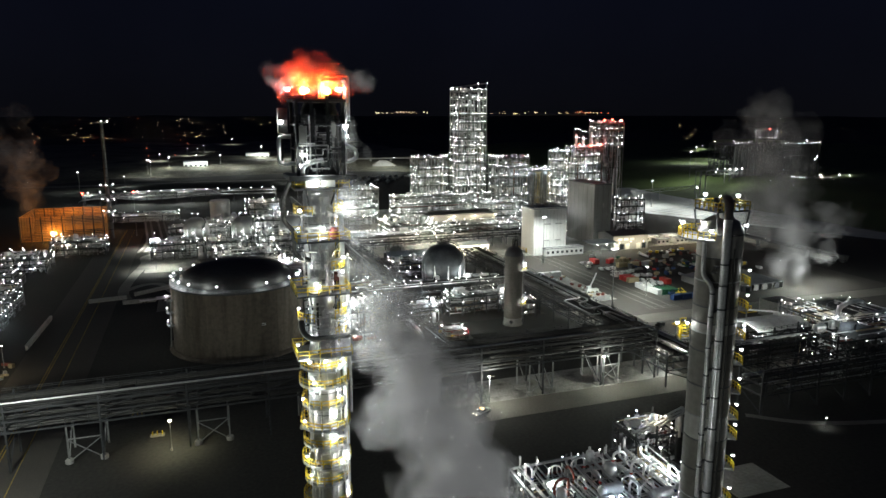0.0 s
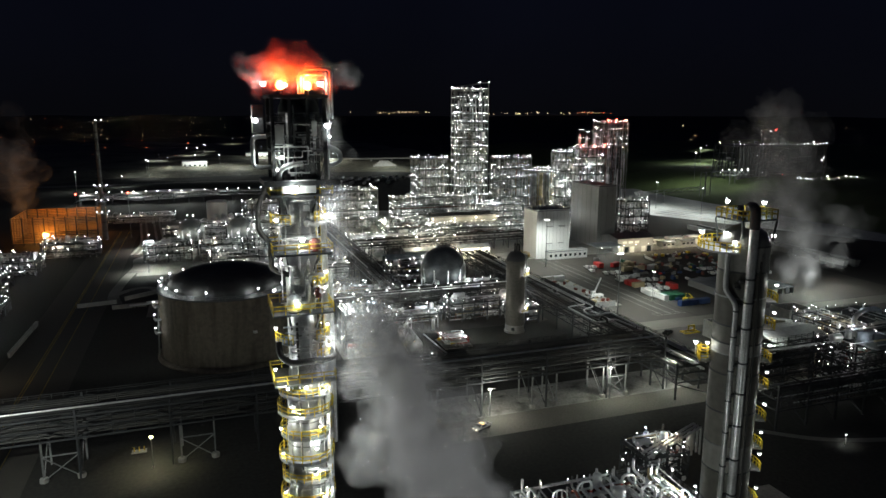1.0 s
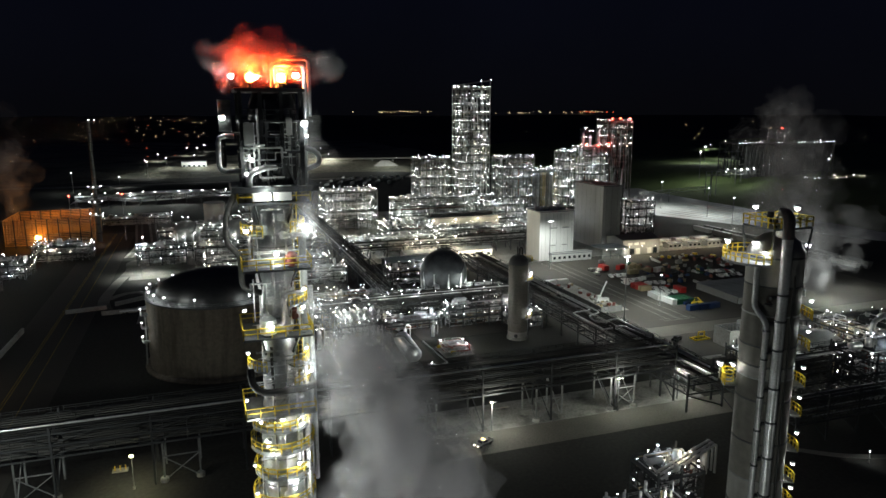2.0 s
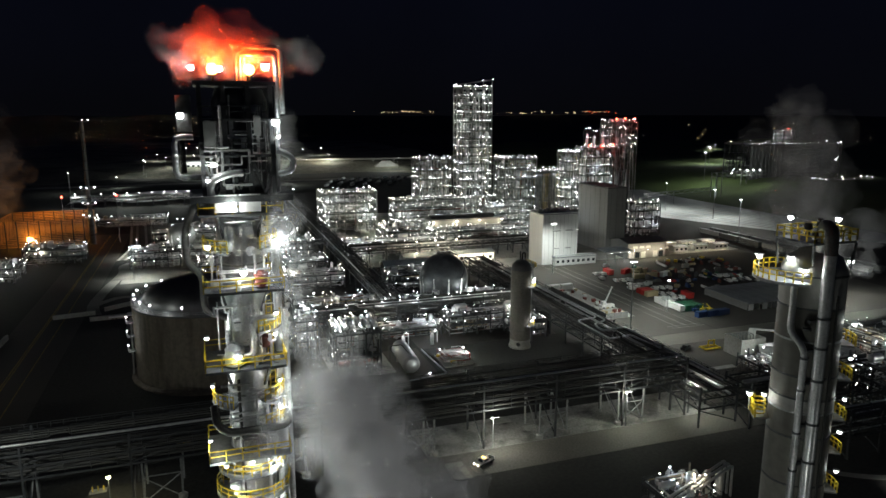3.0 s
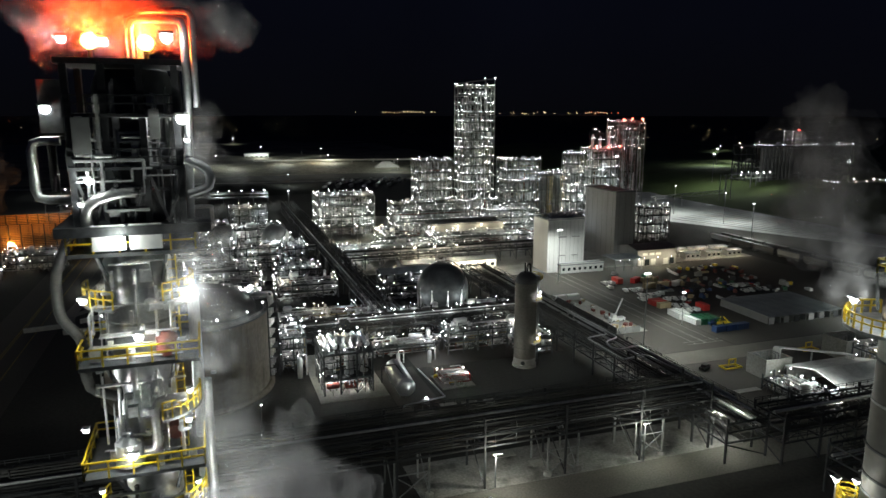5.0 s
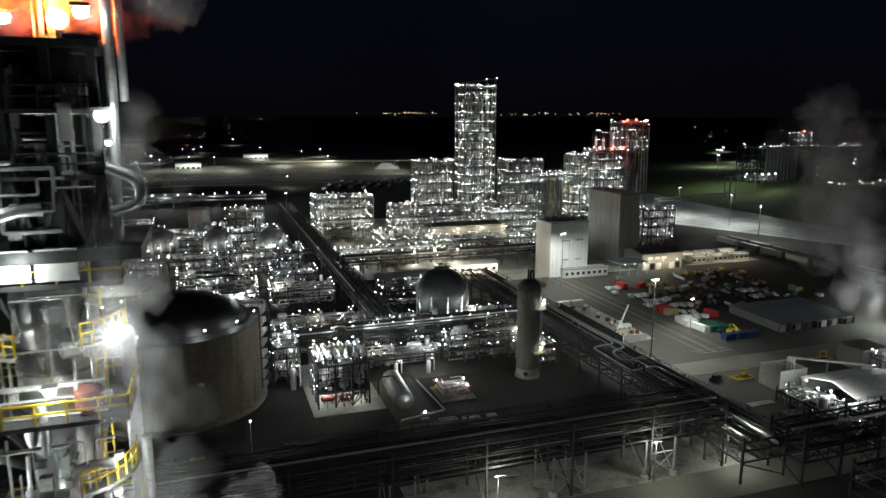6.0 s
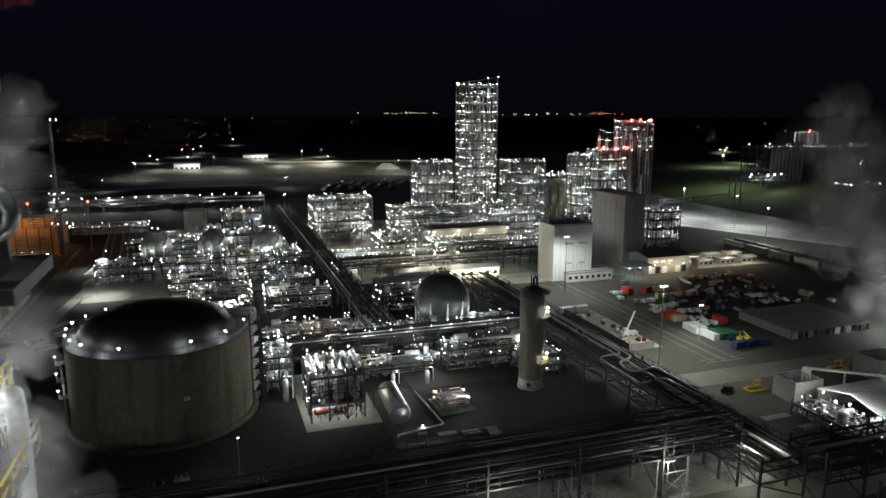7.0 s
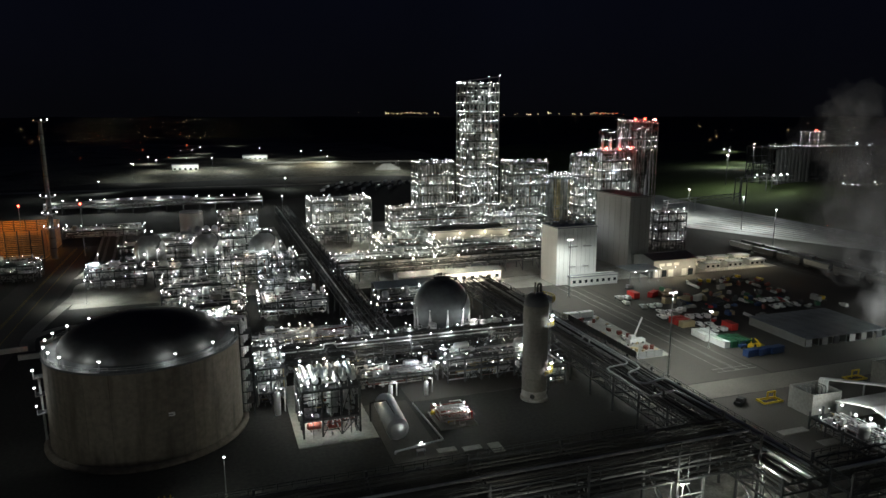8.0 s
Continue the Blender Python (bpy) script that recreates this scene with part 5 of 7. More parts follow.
mt = thing("heat_exchanger_bank", "row of silver heat exchangers with looped pipes on the module roof", "heat exchanger", (58.5, 252.5, 13.3))
for k in range(6):
    ex_ = -6.2 + k * 2.5
    part("shell", Geo().drum((ex_, -6, 1.4), (ex_, 5, 1.4), 0.85, 12), CLAD, mt, smooth=True)
    part("saddle", Geo().box(ex_, -3.5, 0, 1.4, 0.4, 0.9).box(ex_, 3.0, 0, 1.4, 0.4, 0.9), STEEL, mt)
    part("pipe", Geo().path(((ex_, -5.2, 2.0), (ex_, -5.2, 3.6), (ex_ + 0.8, -3.4, 3.6), (ex_ + 0.8, -3.4, 0.4)), 0.3, 8), PIPE, mt, smooth=True)
for k, (vx, vy, r, h) in enumerate(((79, 262.5, 0.7, 4.5), (46, 262, 0.9, 7), (90, 262, 0.7, 4.5))):
    v = thing("pressure_vessel", "upright silver pressure vessel on a short skirt", "vessel", (vx, vy, 0), "upright vessels")
    part("shell", Geo().lathe([(r * 0.9, 0), (r * 0.9, 1.2), (r, 1.4), (r, h * 0.9), (r * 0.7, h * 0.97), (r * 0.2, h)], n=16), CLAD, v, smooth=True)
    part("nozzle", Geo().path(((0, 0, h), (0, 0, h + 0.8), (r + 1.2, 0, h + 0.8), (r + 1.2, 0, 0.8)), 0.18, 8), PIPE, v, smooth=True)
    lamp(v, r + 0.3, -r, h + 1.0, 0.2)
    glow(vx + r + 1.2, vy - r - 1.0, h + 0.6, 500)
dv = thing("lying_drum", "large silver lying drum with rounded ends on saddles", "drum", (74.4, 243, 0))
part("shell", Geo().drum((-0.6, -8.6, 3.9), (0.2, 8.6, 3.9), 2.9, 28), CLAD, dv, smooth=True)
for s in (-6, 5.5):
    part("saddle", Geo().box(-0.2, s, 0.1, 3.4, 0.7, 2.2), CONCRETE, dv)
part("pipe", Geo().path(((-0.6, -6, 5.4), (-0.6, -6, 6.6), (-0.6, 4, 6.6), (-5, 4, 6.6), (-5, 4, 1)), 0.22, 8), PIPE_DARK, dv, smooth=True)
sk = thing("pump_skid", "low pump skid with tangled pipes and small bright lamps", "pump skid", (92, 243.5, 0))
rng_s = random.Random(9)
part("base", Geo().box(0, 0, 0, 11, 12, 0.3), CONCRETE, sk)
for k in range(46):
    part("pipe", Geo().path(wander(rng_s, (-5, -5.5, 0.4), (5, 5.5, 3.4), 4, 0.4), rng_s.choice((0.08, 0.12, 0.2)), 6), rng_s.choice((PIPE, CLAD, BRICKRED, REDP, PIPE)), sk, smooth=True)
for k in range(8):
    vx, vy = rng_s.uniform(-4.5, 4.5), rng_s.uniform(-5, 5)
    part("pump", Geo().drum((vx - 0.7, vy, 0.9), (vx + 0.7, vy, 0.9), 0.45, 10), rng_s.choice((CLAD, GREYWALL, YELLOW)), sk, smooth=True)
for lx, ly, lz in ((-4, 4, 3.2), (3.5, -3, 3.4), (4.5, 3, 3.2)):
    lamp(sk, lx, ly, lz, 0.25)
    glow(92 + lx, 243.5 + ly, lz + 0.5, 1500)
pp = thing("ground_pipe", "bent pale pipe lying low over the ground", "pipe", (0, 0, 0))
part("pipe", Geo().path(((84, 256, 0.6), (85.2, 231.5, 0.6), (71.5, 228.5, 0.8), (71.5, 228.5, 0.2)), 0.24, 8), CLAD, pp, smooth=True)
sl = thing("standpipe", "small lit standpipe frame on the slab corner", "pipe stand", (77.5, 226, 0.1))
for dx in (-1, 1):
    post(sl, dx, 0, 0, 3.0, 0.15, STEEL)
part("frame", Geo().box(0, 0, 2.8, 2.4, 1.2, 0.15).box(0, 0, 1.4, 2.4, 1.2, 0.12), STEEL, sl)
lamp(sl, 0, 0, 3.5, 0.3)
glow(77.5, 225.4, 4.0, 350)

# modules round the sphere and along the rack
steel_module("process_module", "low steel piping module with silver vessels and lamps", 116, 273, 34, 10, (4.5, 8.0), 6, 2, 41, lamps=9, pipes=46, vessels=9, mat=MIDSTEEL, small=70, lamp_r=0.3, watts=700, glow_every=3, decks=0.5, group="piping modules", string=4.2)
steel_module("process_module", "low steel piping module with silver vessels and lamps", 66, 296, 40, 9, (5.0, 8.6), 7, 2, 42, lamps=11, pipes=36, vessels=8, mat=MIDSTEEL, small=70, lamp_r=0.3, watts=800, glow_every=4, decks=0.6, group="piping modules", string=4.2)
steel_module("process_module", "low pump rows with pale concrete floor and bright lamps", 68, 307, 46, 9, (3.4,), 7, 2, 43, lamps=16, pipes=30, vessels=14, mat=MIDSTEEL, lamp_r=0.36, watts=900, glow_every=4, decks=0.3, rails=False, group="piping modules", string=4.2)
steel_module("process_module", "tall narrow pipe module beside the great tank", 45, 276, 8, 14, (4, 8, 11.5), 2, 3, 44, lamps=5, pipes=26, vessels=5, mat=MIDSTEEL, small=70, lamp_r=0.3, watts=900, glow_every=4, group="piping modules", string=4.2)
steel_module("process_module", "steel piping module with pale vessels beside the sphere", 124, 296, 22, 16, (4.2, 8.0), 4, 3, 45, lamps=7, pipes=40, vessels=10, mat=MIDSTEEL, small=70, lamp_r=0.3, watts=800, glow_every=3, decks=0.5, group="piping modules", string=4.2)

steel_module("process_module", "open steel pump bay with silver pipes and lamps", 100, 297, 16, 14, (4.2, 7.6), 3, 2, 46, lamps=6, pipes=30, vessels=8, mat=MIDSTEEL, small=60, lamp_r=0.3, watts=800, glow_every=3, decks=0.4, group="piping modules", string=4.2)
steel_module("process_module", "low steel exchanger rows in front of the pipe rack", 84, 276, 26, 8, (3.6,), 5, 1, 47, lamps=8, pipes=34, vessels=10, mat=MIDSTEEL, small=60, lamp_r=0.3, watts=650, glow_every=2, decks=0.3, rails=False, group="piping modules", string=4.2)
steel_module("process_module", "low pipe manifold behind the slim column", 128, 262, 12, 12, (3.6, 6.5), 2, 2, 48, lamps=5, pipes=26, vessels=5, mat=MIDSTEEL, small=50, lamp_r=0.3, watts=650, glow_every=3, decks=0.3, group="piping modules", string=4.2)
steel_module("process_module", "flat manifold yard with short lamp posts", 60, 322, 50, 16, (3.2,), 6, 2, 49, lamps=16, pipes=40, vessels=12, mat=MIDSTEEL, small=70, lamp_r=0.3, watts=900, glow_every=4, decks=0.3, rails=False, group="piping modules", string=4.2)
rl = thing("lamp_row", "row of lamps along the middle pipe rack", "lamps", (0, 0, 0))
for i in range(14):
    lamp(rl, 40 + i * 7.2, 281.6, 12.6, 0.2)
    part("lamp_arm", shared(("lamp_arm", STEEL.name), lambda: Geo().box(0, 0, -2.3, 0.09, 0.09, 2.3), STEEL), None, rl, at=(40 + i * 7.2, 281.6, 12.6))
    if i % 2:
        glow(40 + i * 7.2, 280.6, 12.4, 520)

# ---- units among the small spheres (west) ----
k = 0
for ux, uy, uw, ud, lv in ((-15, 440, 26, 14, (5, 9)), (15, 436, 24, 12, (5, 9)), (45, 430, 24, 14, (5, 9, 13)), (66, 448, 14, 26, (5, 9)), (0, 500, 40, 12, (5, 9)), (50, 505, 30, 16, (6, 11)), (20, 545, 60, 16, (5,)), (48, 560, 26, 20, (6, 12, 17)), (62, 395, 22, 18, (4, 8)), (62, 366, 28, 16, (4, 7)), (30, 372, 26, 22, (4, 7)), (25, 402, 34, 18, (4, 8)), (110, 352, 30, 16, (4, 7)), (-70, 470, 30, 20, (5, 9)), (-95, 430, 30, 24, (4, 8)), (-100, 385, 28, 26, (5, 9)), (-40, 600, 50, 18, (5,))):
    k += 1
    steel_module("process_module", "far steel piping unit dotted with bright lamps", ux, uy, uw, ud, lv, 4, 2, 60 + k, lamps=9, pipes=22, vessels=8, mat=MIDSTEEL, lamp_r=0.34, small=110, watts=1540, glow_every=5, decks=0.5, group="far piping units", string=5.5)
wb = thing("storage_tank", "small pale upright tank beside lying drums", "tank", (17, 600, 0))
part("shell", Geo().lathe([(8, 0), (8, 14), (7.4, 14.6), (0.5, 15.6)], n=28), WHITE, wb, smooth=True)
part("rim", Geo().lathe([(7.9, 13.9), (8.2, 13.9), (8.2, 14.2), (7.9, 14.2)], n=28), STEEL, wb)
for i in range(4):
    d_ = thing("lying_drum", "pale lying drum on saddles", "drum", (16 + i * 5.5, 578, 0), "pale drums")
    part("shell", Geo().drum((0, -6, 4), (0, 6, 4), 2.2, 14), CLAD, d_, smooth=True)
    part("saddle", Geo().box(0, -3, 0, 3.4, 0.6, 2.4).box(0, 3, 0, 3.4, 0.6, 2.4), CONCRETE, d_)

# ---- large units (north) ----
steel_module("process_structure", "broad open steel structure packed with silver vessels and hundreds of lamps", 111, 527, 39, 26, (7, 14, 21, 28), 5, 3, 81, lamps=19, pipes=42, vessels=34, mat=PALESTEEL, post_w=0.55, lamp_r=0.34, small=110, watts=2565, glow_every=6, decks=0.6, group="large process structures", dark_pipes=0.1, string=2.6)
steel_module("process_tower", "very tall steel reactor tower ringed with bright lamps on every floor", 219.6, 553, 25, 20, tuple(24.4 + 6.6 * i for i in range(13)), 3, 3, 82, lamps=12, pipes=42, vessels=40, mat=PALESTEEL, post_w=0.55, lamp_r=0.34, small=110, watts=1823, glow_every=7, decks=0.8, dark_pipes=0.1, string=2.3)
tb = thing("tower_crown", "slanting dark roof frame on top of the reactor tower", "roof frame", (219.6, 553, 0))
part("frame", Geo().beam((-12, -9, 106.0), (13, -9, 109.4), 0.5).beam((-12, 9, 106.0), (13, 9, 109.4), 0.5), MIDSTEEL, tb)
part("roof", Geo().add([(-12, -9, 106.2), (13, -9, 109.6), (13, 9, 109.6), (-12, 9, 106.2), (-12, -9, 106.5), (13, -9, 109.9), (13, 9, 109.9), (-12, 9, 106.5)], [(3, 2, 1, 0), (4, 5, 6, 7), (0, 1, 5, 4), (1, 2, 6, 5), (2, 3, 7, 6), (3, 0, 4, 7)]), DARKWALL, tb)
for sx_ in (-12, 13):
    for sy_ in (-9, 9):
        post(tb, sx_ * 0.98, sy_, 103.6, 6.0 if sx_ > 0 else 2.8, 0.5, MIDSTEEL)
lamp(tb, 13.5, -9, 110.2, 0.3)
lamp(tb, 12.0, 8, 110.2, 0.3)
steel_module("process_structure", "stepped steel structure with silver drums and crowded lamps", 191.5, 574, 28, 20, (8, 16, 24, 31, 38, 47), 4, 3, 83, lamps=13, pipes=36, vessels=26, mat=PALESTEEL, post_w=0.55, lamp_r=0.34, small=110, watts=2025, glow_every=6, decks=0.7, group="large process structures", dark_pipes=0.1, string=2.6)
steel_module("process_structure", "steel structure of many floors with lit white ceilings", 254, 545, 28, 22, (8, 16, 24, 32, 40, 48), 3, 3, 84, lamps=13, pipes=40, vessels=24, mat=PALESTEEL, post_w=0.55, lamp_r=0.34, small=110, watts=2565, glow_every=6, decks=0.9, group="large process structures", dark_pipes=0.1, string=2.6)
steel_module("process_structure", "long steel pipe structure with rows of lamps along its roof", 185, 528, 80, 14, (7, 14, 20), 10, 2, 85, lamps=21, pipes=48, vessels=20, mat=PALESTEEL, lamp_r=0.34, small=110, watts=2025, glow_every=6, decks=0.5, group="large process structures", dark_pipes=0.1, string=2.6)
steel_module("process_structure", "low steel unit with bright lamps before the tower", 228, 508, 36, 16, (5, 10, 15), 4, 2, 86, lamps=10, pipes=44, vessels=20, mat=PALESTEEL, post_w=0.55, lamp_r=0.34, small=110, watts=2430, glow_every=5, decks=0.5, group="large process structures", dark_pipes=0.1, string=2.6)
steel_module("process_structure", "low steel piping unit with warm lamps beside the dark roofed hall", 140, 470, 34, 34, (5, 9), 5, 4, 87, lamps=11, pipes=42, vessels=18, mat=PALESTEEL, post_w=0.55, lamp_r=0.34, small=110, watts=2430, glow_every=5, decks=0.3, group="large process structures", string=2.6)
steel_module("process_structure", "low steel piping unit in front of the dark roofed hall", 190, 450, 80, 20, (5, 9), 10, 2, 88, lamps=14, pipes=48, vessels=22, mat=PALESTEEL, post_w=0.55, lamp_r=0.34, small=110, watts=2565, glow_every=5, decks=0.3, group="large process structures", string=2.6)
steel_module("process_structure", "dim steel piping rows between hall and rack", 120, 432, 60, 18, (4, 8), 8, 2, 89, lamps=6, pipes=36, vessels=14, mat=PALESTEEL, lamp_r=0.34, small=110, watts=3038, glow_every=4, decks=0.4, group="large process structures", string=2.6)
steel_module("process_structure", "steel structure beside the white building with a lit stair", 236, 440, 30, 30, (5, 10, 15), 4, 3, 90, lamps=7, pipes=36, vessels=14, mat=PALESTEEL, lamp_r=0.34, small=110, watts=2362, glow_every=4, decks=0.5, group="large process structures", string=2.6)


def hall(name, x, y, w, d, h, roof_h, wall, roof, label, windows=0, lit=False, overhang=0.6, flat=False):
    """A plain industrial hall with sheet walls and a roof."""
    t = thing(name, label, "building", (x, y, 0))
    for n_, g in (("wall", Geo().box(0, -d / 2 + 0.15, 0, w, 0.3, h)), ("wall", Geo().box(0, d / 2 - 0.15, 0, w, 0.3, h)), ("wall", Geo().box(-w / 2 + 0.15, 0, 0, 0.3, d - 0.6, h)), ("wall", Geo().box(w / 2 - 0.15, 0, 0, 0.3, d - 0.6, h))):
        part(n_, g, wall, t)
    a, b, o = w / 2 + overhang, d / 2 + overhang, 0.25
    if flat:
        part("roof", Geo().box(0, 0, h, 2 * a, 2 * b, 0.5), roof, t)
        for s in (-1, 1):
            part("parapet", Geo().box(0, s * (b - 0.1), h + 0.5, 2 * a, 0.2, 0.4), wall, t)
    else:
        vs = [(-a, -b, h), (a, -b, h), (a, b, h), (-a, b, h), (-a, 0, h + roof_h), (a, 0, h + roof_h)]
        vs += [(v[0], v[1], v[2] + o) for v in vs]
        part("roof", Geo().add(vs, [(0, 1, 5, 4), (3, 4, 5, 2), (6, 10, 11, 7), (9, 8, 11, 10), (0, 6, 7, 1), (3, 2, 8, 9), (0, 4, 10, 6), (4, 3, 9, 10), (1, 7, 11, 5), (5, 11, 8, 2)]), roof, t)
        for s in (-1, 1):
            part("gable", Geo().add([(s * (w / 2 - 0.3), -d / 2, h), (s * (w / 2 - 0.3), d / 2, h), (s * (w / 2 - 0.3), 0, h + roof_h), (s * (w / 2 - 0.05), -d / 2, h), (s * (w / 2 - 0.05), d / 2, h), (s * (w / 2 - 0.05), 0, h + roof_h)], [(0, 1, 2), (3, 5, 4), (0, 3, 4, 1), (1, 4, 5, 2), (2, 5, 3, 0)]), wall, t)
    for i in range(windows):
        u = -w / 2 + w * (i + 0.5) / windows
        wdw = part("window", Geo().box(u, -d / 2 - 0.06, h * 0.35, w / windows * 0.45, 0.12, h * 0.35), GLASS, t)
        part("frame", Geo().box(u, -d / 2 - 0.05, h * 0.35 - 0.1, w / windows * 0.55, 0.1, 0.1).box(u, -d / 2 - 0.05, h * 0.7, w / windows * 0.55, 0.1, 0.1), wall, wdw)
    return t


# the long building with a bright front
lb = hall("long_building", 143, 396, 54, 10, 5, 1.6, WHITE, ROOFGREY, "long low white building with a brightly lit front", 12)
for i in range(7):
    part("wall_lamp", Geo().box(-3 + i * 4.4, -5.5, 4.3, 0.8, 0.5, 0.3), LAMPW, lb)
for i in range(4):
    flood(143 + 1 + i * 7.6, 386.5, 6.0, 3600, WARM, 130, (143 + 1 + i * 7.6, 391, 1))
for i in range(3):
    e_ = hall("shed", 105 + i * 9, 379, 8.6, 12, 5.0, 2.0, DARKWALL, ROOFGREY, "dark gabled shed beside the long building", 0)
dh = hall("dark_roofed_hall", 187, 487, 52, 16, 10.5, 0, GREYWALL, DARKWALL, "grey walled hall with a dark flat roof and warm lamps", 0, overhang=0.5, flat=True)
for i in range(4):
    lamp(dh, -25 + i * 17, -9.2, 9.9, 0.5, LAMPW)
    glow(187 - 25 + i * 17, 475.5, 9.6, 1500, WARM)
for i in range(13):
    part("lit_bay", Geo().box(-23.6 + i * 3.9, -8.08, 0.3, 3.3, 0.12, 3.0), WHITE, dh)
for i in range(5):
    glow(187 - 22 + i * 11, 474.6, 2.6, 700, WARM)
part("roof_duct", Geo().box(0, 2, 11.0, 48, 5, 2.0), DARK, dh)
for lx, ly in ((126.6, 402.5), (138, 402.5), (151, 402.5), (122, 468), (112.5, 488)):
    m_ = light_mast(lx, ly, 12, 0, 1, LAMPW, r=0.5, label="short lamp post with a bright warm lamp between the units")
    glow(lx, ly - 1.0, 12.2, 6000, WARM, 0.5)
# white building, dark slab building, silos
wbld = hall("white_building", 202, 379.5, 22, 17, 28.5, 0, WHITE, ROOFGREY, "tall plain white box building with a flat grey roof", 0, flat=True, overhang=0.2)
for (ux, uz, uw, uh) in ((-2.5, 19.0, 4.6, 0.6), (5.5, 19.0, 4.2, 0.6), (-2.5, 9.0, 3.2, 0.4), (5.0, 9.0, 3.0, 0.4)):
    part("canopy", Geo().box(ux, -8.9, uz, uw, 1.2, uh), GREYWALL, wbld)
for i in range(9):
    part("panel_joint", Geo().box(-9.6 + i * 2.4, -8.53, 0.2, 0.08, 0.06, 28), GREYWALL, wbld)
for i in range(4):
    part("roof_unit", Geo().box(-8 + i * 5, 2, 29.0, 2.6, 2.6, 1.6), GREYWALL, wbld)
# fill spot without a mast, added to brighten the building's front
flood(228, 346, 20, 3000, COOL, 110, (222, 370, 5))
sb = hall("slab_building", 250.5, 407, 13, 34, 39.5, 0, GREYWALL, DARKWALL, "tall windowless grey slab building", 0, flat=True, overhang=0.1)
for i in range(6):
    part("panel_joint", Geo().box(-6.55, -14 + i * 5.6, 0.2, 0.06, 0.08, 39.6), DARKWALL, sb)
for i in range(3):
    part("panel_joint", Geo().box(-4 + i * 4, -17.05, 0.2, 0.08, 0.06, 39.6), DARKWALL, sb)
lowb = hall("low_wing", 259, 378, 26, 18, 9, 2.0, GREYWALL, DARKWALL, "low grey building with a dark pitched roof beside the slab", 0)
for i in range(6):
    part("lit_bay", Geo().box(-10.6 + i * 4.1, -9.08, 0.3, 3.0, 0.14, 3.6), (WHITE, GLASS, WHITE, GREYWALL)[i % 4], lowb)
for i in range(3):
    part("upper_window", Geo().box(-8 + i * 4.4, -9.1, 6.0, 3.2, 0.16, 1.5), WHITE, lowb, "pale lit strip window")
    lamp(lowb, -9 + i * 9, -9.8, 5.2, 0.2, LAMPW)
    glow(259 - 9 + i * 9, 365.6, 4.8, 900, WARM)
cnp = thing("loading_canopy", "flat grey canopy on posts over a lit loading bay", "canopy", (236.5, 369, 0))
part("roof", Geo().box(0, 0, 6.2, 18, 13, 0.5), ROOFGREY, cnp)
part("fascia", Geo().box(0, -6.6, 5.7, 18, 0.2, 1.0), GREYWALL, cnp)
for dx in (-8.4, -2.8, 2.8, 8.4):
    post(cnp, dx, -6.0, 0, 6.2, 0.3, STEEL)
for dx in (-6, 0, 6):
    lamp(cnp, dx, -6.9, 6.0, 0.25)
glow(234, 366, 5.2, 900)
glow(241, 366, 5.2, 900)
pod = hall("podium", 210, 368.5, 26, 4, 4.4, 0, WHITE, ROOFGREY, "low white podium along the white building", 8, flat=True, overhang=0.2)
for i in range(4):
    for j in range(2):
        s_ = thing("silo", "tall brownish steel silo in a cluster", "silo", (277 + i * 6.4, 548 + j * 6.6, 0), "silos")
        part("shell", Geo().lathe([(2.2, 0), (2.9, 4), (2.9, 33), (1.0, 35)], n=18), TAN if (i + j) % 2 else GREYWALL, s_, smooth=True)
steel_module("silo_deck", "lamp-lit steel deck over the silos", 287, 551, 34, 15, (35.6, 36.6), 4, 2, 93, lamps=13, pipes=8, vessels=0, mat=PALESTEEL, post_w=0.55, lamp_r=0.34, small=110, watts=2362, glow_every=6, braces=False, string=2.6)
# stepped structure with red beacons
steel_module("process_tower", "stepped steel tower with pale drums", 296.4, 534, 11, 16, tuple(7.4 * i + 8 for i in range(7)), 2, 2, 94, lamps=7, pipes=26, vessels=20, mat=PALESTEEL, post_w=0.55, lamp_r=0.34, small=110, watts=1823, glow_every=5, group="stepped towers", dark_pipes=0.1, string=2.3)
steel_module("process_tower", "stepped steel tower with red beacon lamps", 314.6, 524, 24.6, 18, tuple(7.2 * i + 6 for i in range(8)), 3, 3, 95, lamps=9, pipes=36, vessels=26, mat=PALESTEEL, post_w=0.55, lamp_r=0.34, small=110, watts=1823, glow_every=5, group="stepped towers", dark_pipes=0.1, string=2.3)
steel_module("process_tower", "tallest stepped steel tower beside dark standpipes", 338.8, 527, 23, 18, (58, 65, 71, 77), 3, 2, 96, lamps=9, pipes=24, vessels=8, mat=PALESTEEL, post_w=0.55, lamp_r=0.34, small=110, watts=1485, glow_every=5, group="stepped towers", string=2.3)
for i in range(5):
    s_ = thing("standpipe_column", "tall dark round column inside the stepped tower", "column", (331 + i * 3.9, 524 + (i % 2) * 4, 0), "dark columns")
    part("shell", Geo().lathe([(1.6, 0), (1.6, 66), (0.6, 68)], n=14), BRICKRED if i % 2 else DARKWALL, s_, smooth=True)
for bx, by, bz in ((305, 514.6, 59), (316, 514.6, 58.4), (326, 514.6, 59), (330, 517.6, 79.4), (338, 517.6, 79.8), (347, 517.6, 79.4)):
    b = thing("beacon", "red obstruction beacon on the stepped tower", "beacon", (bx, by, bz), "red beacons")
    part("mount", Geo().tube((0, 1.0, -3.0), (0, 0, -0.6), 0.16, 6), STEEL, b)
    part("beacon_lens", Geo().ball((0, 0, 0), 0.75, 10), LAMPR, b, "glowing red lens")
    glow(bx, by - 2, bz + 1.0, 800, RED)
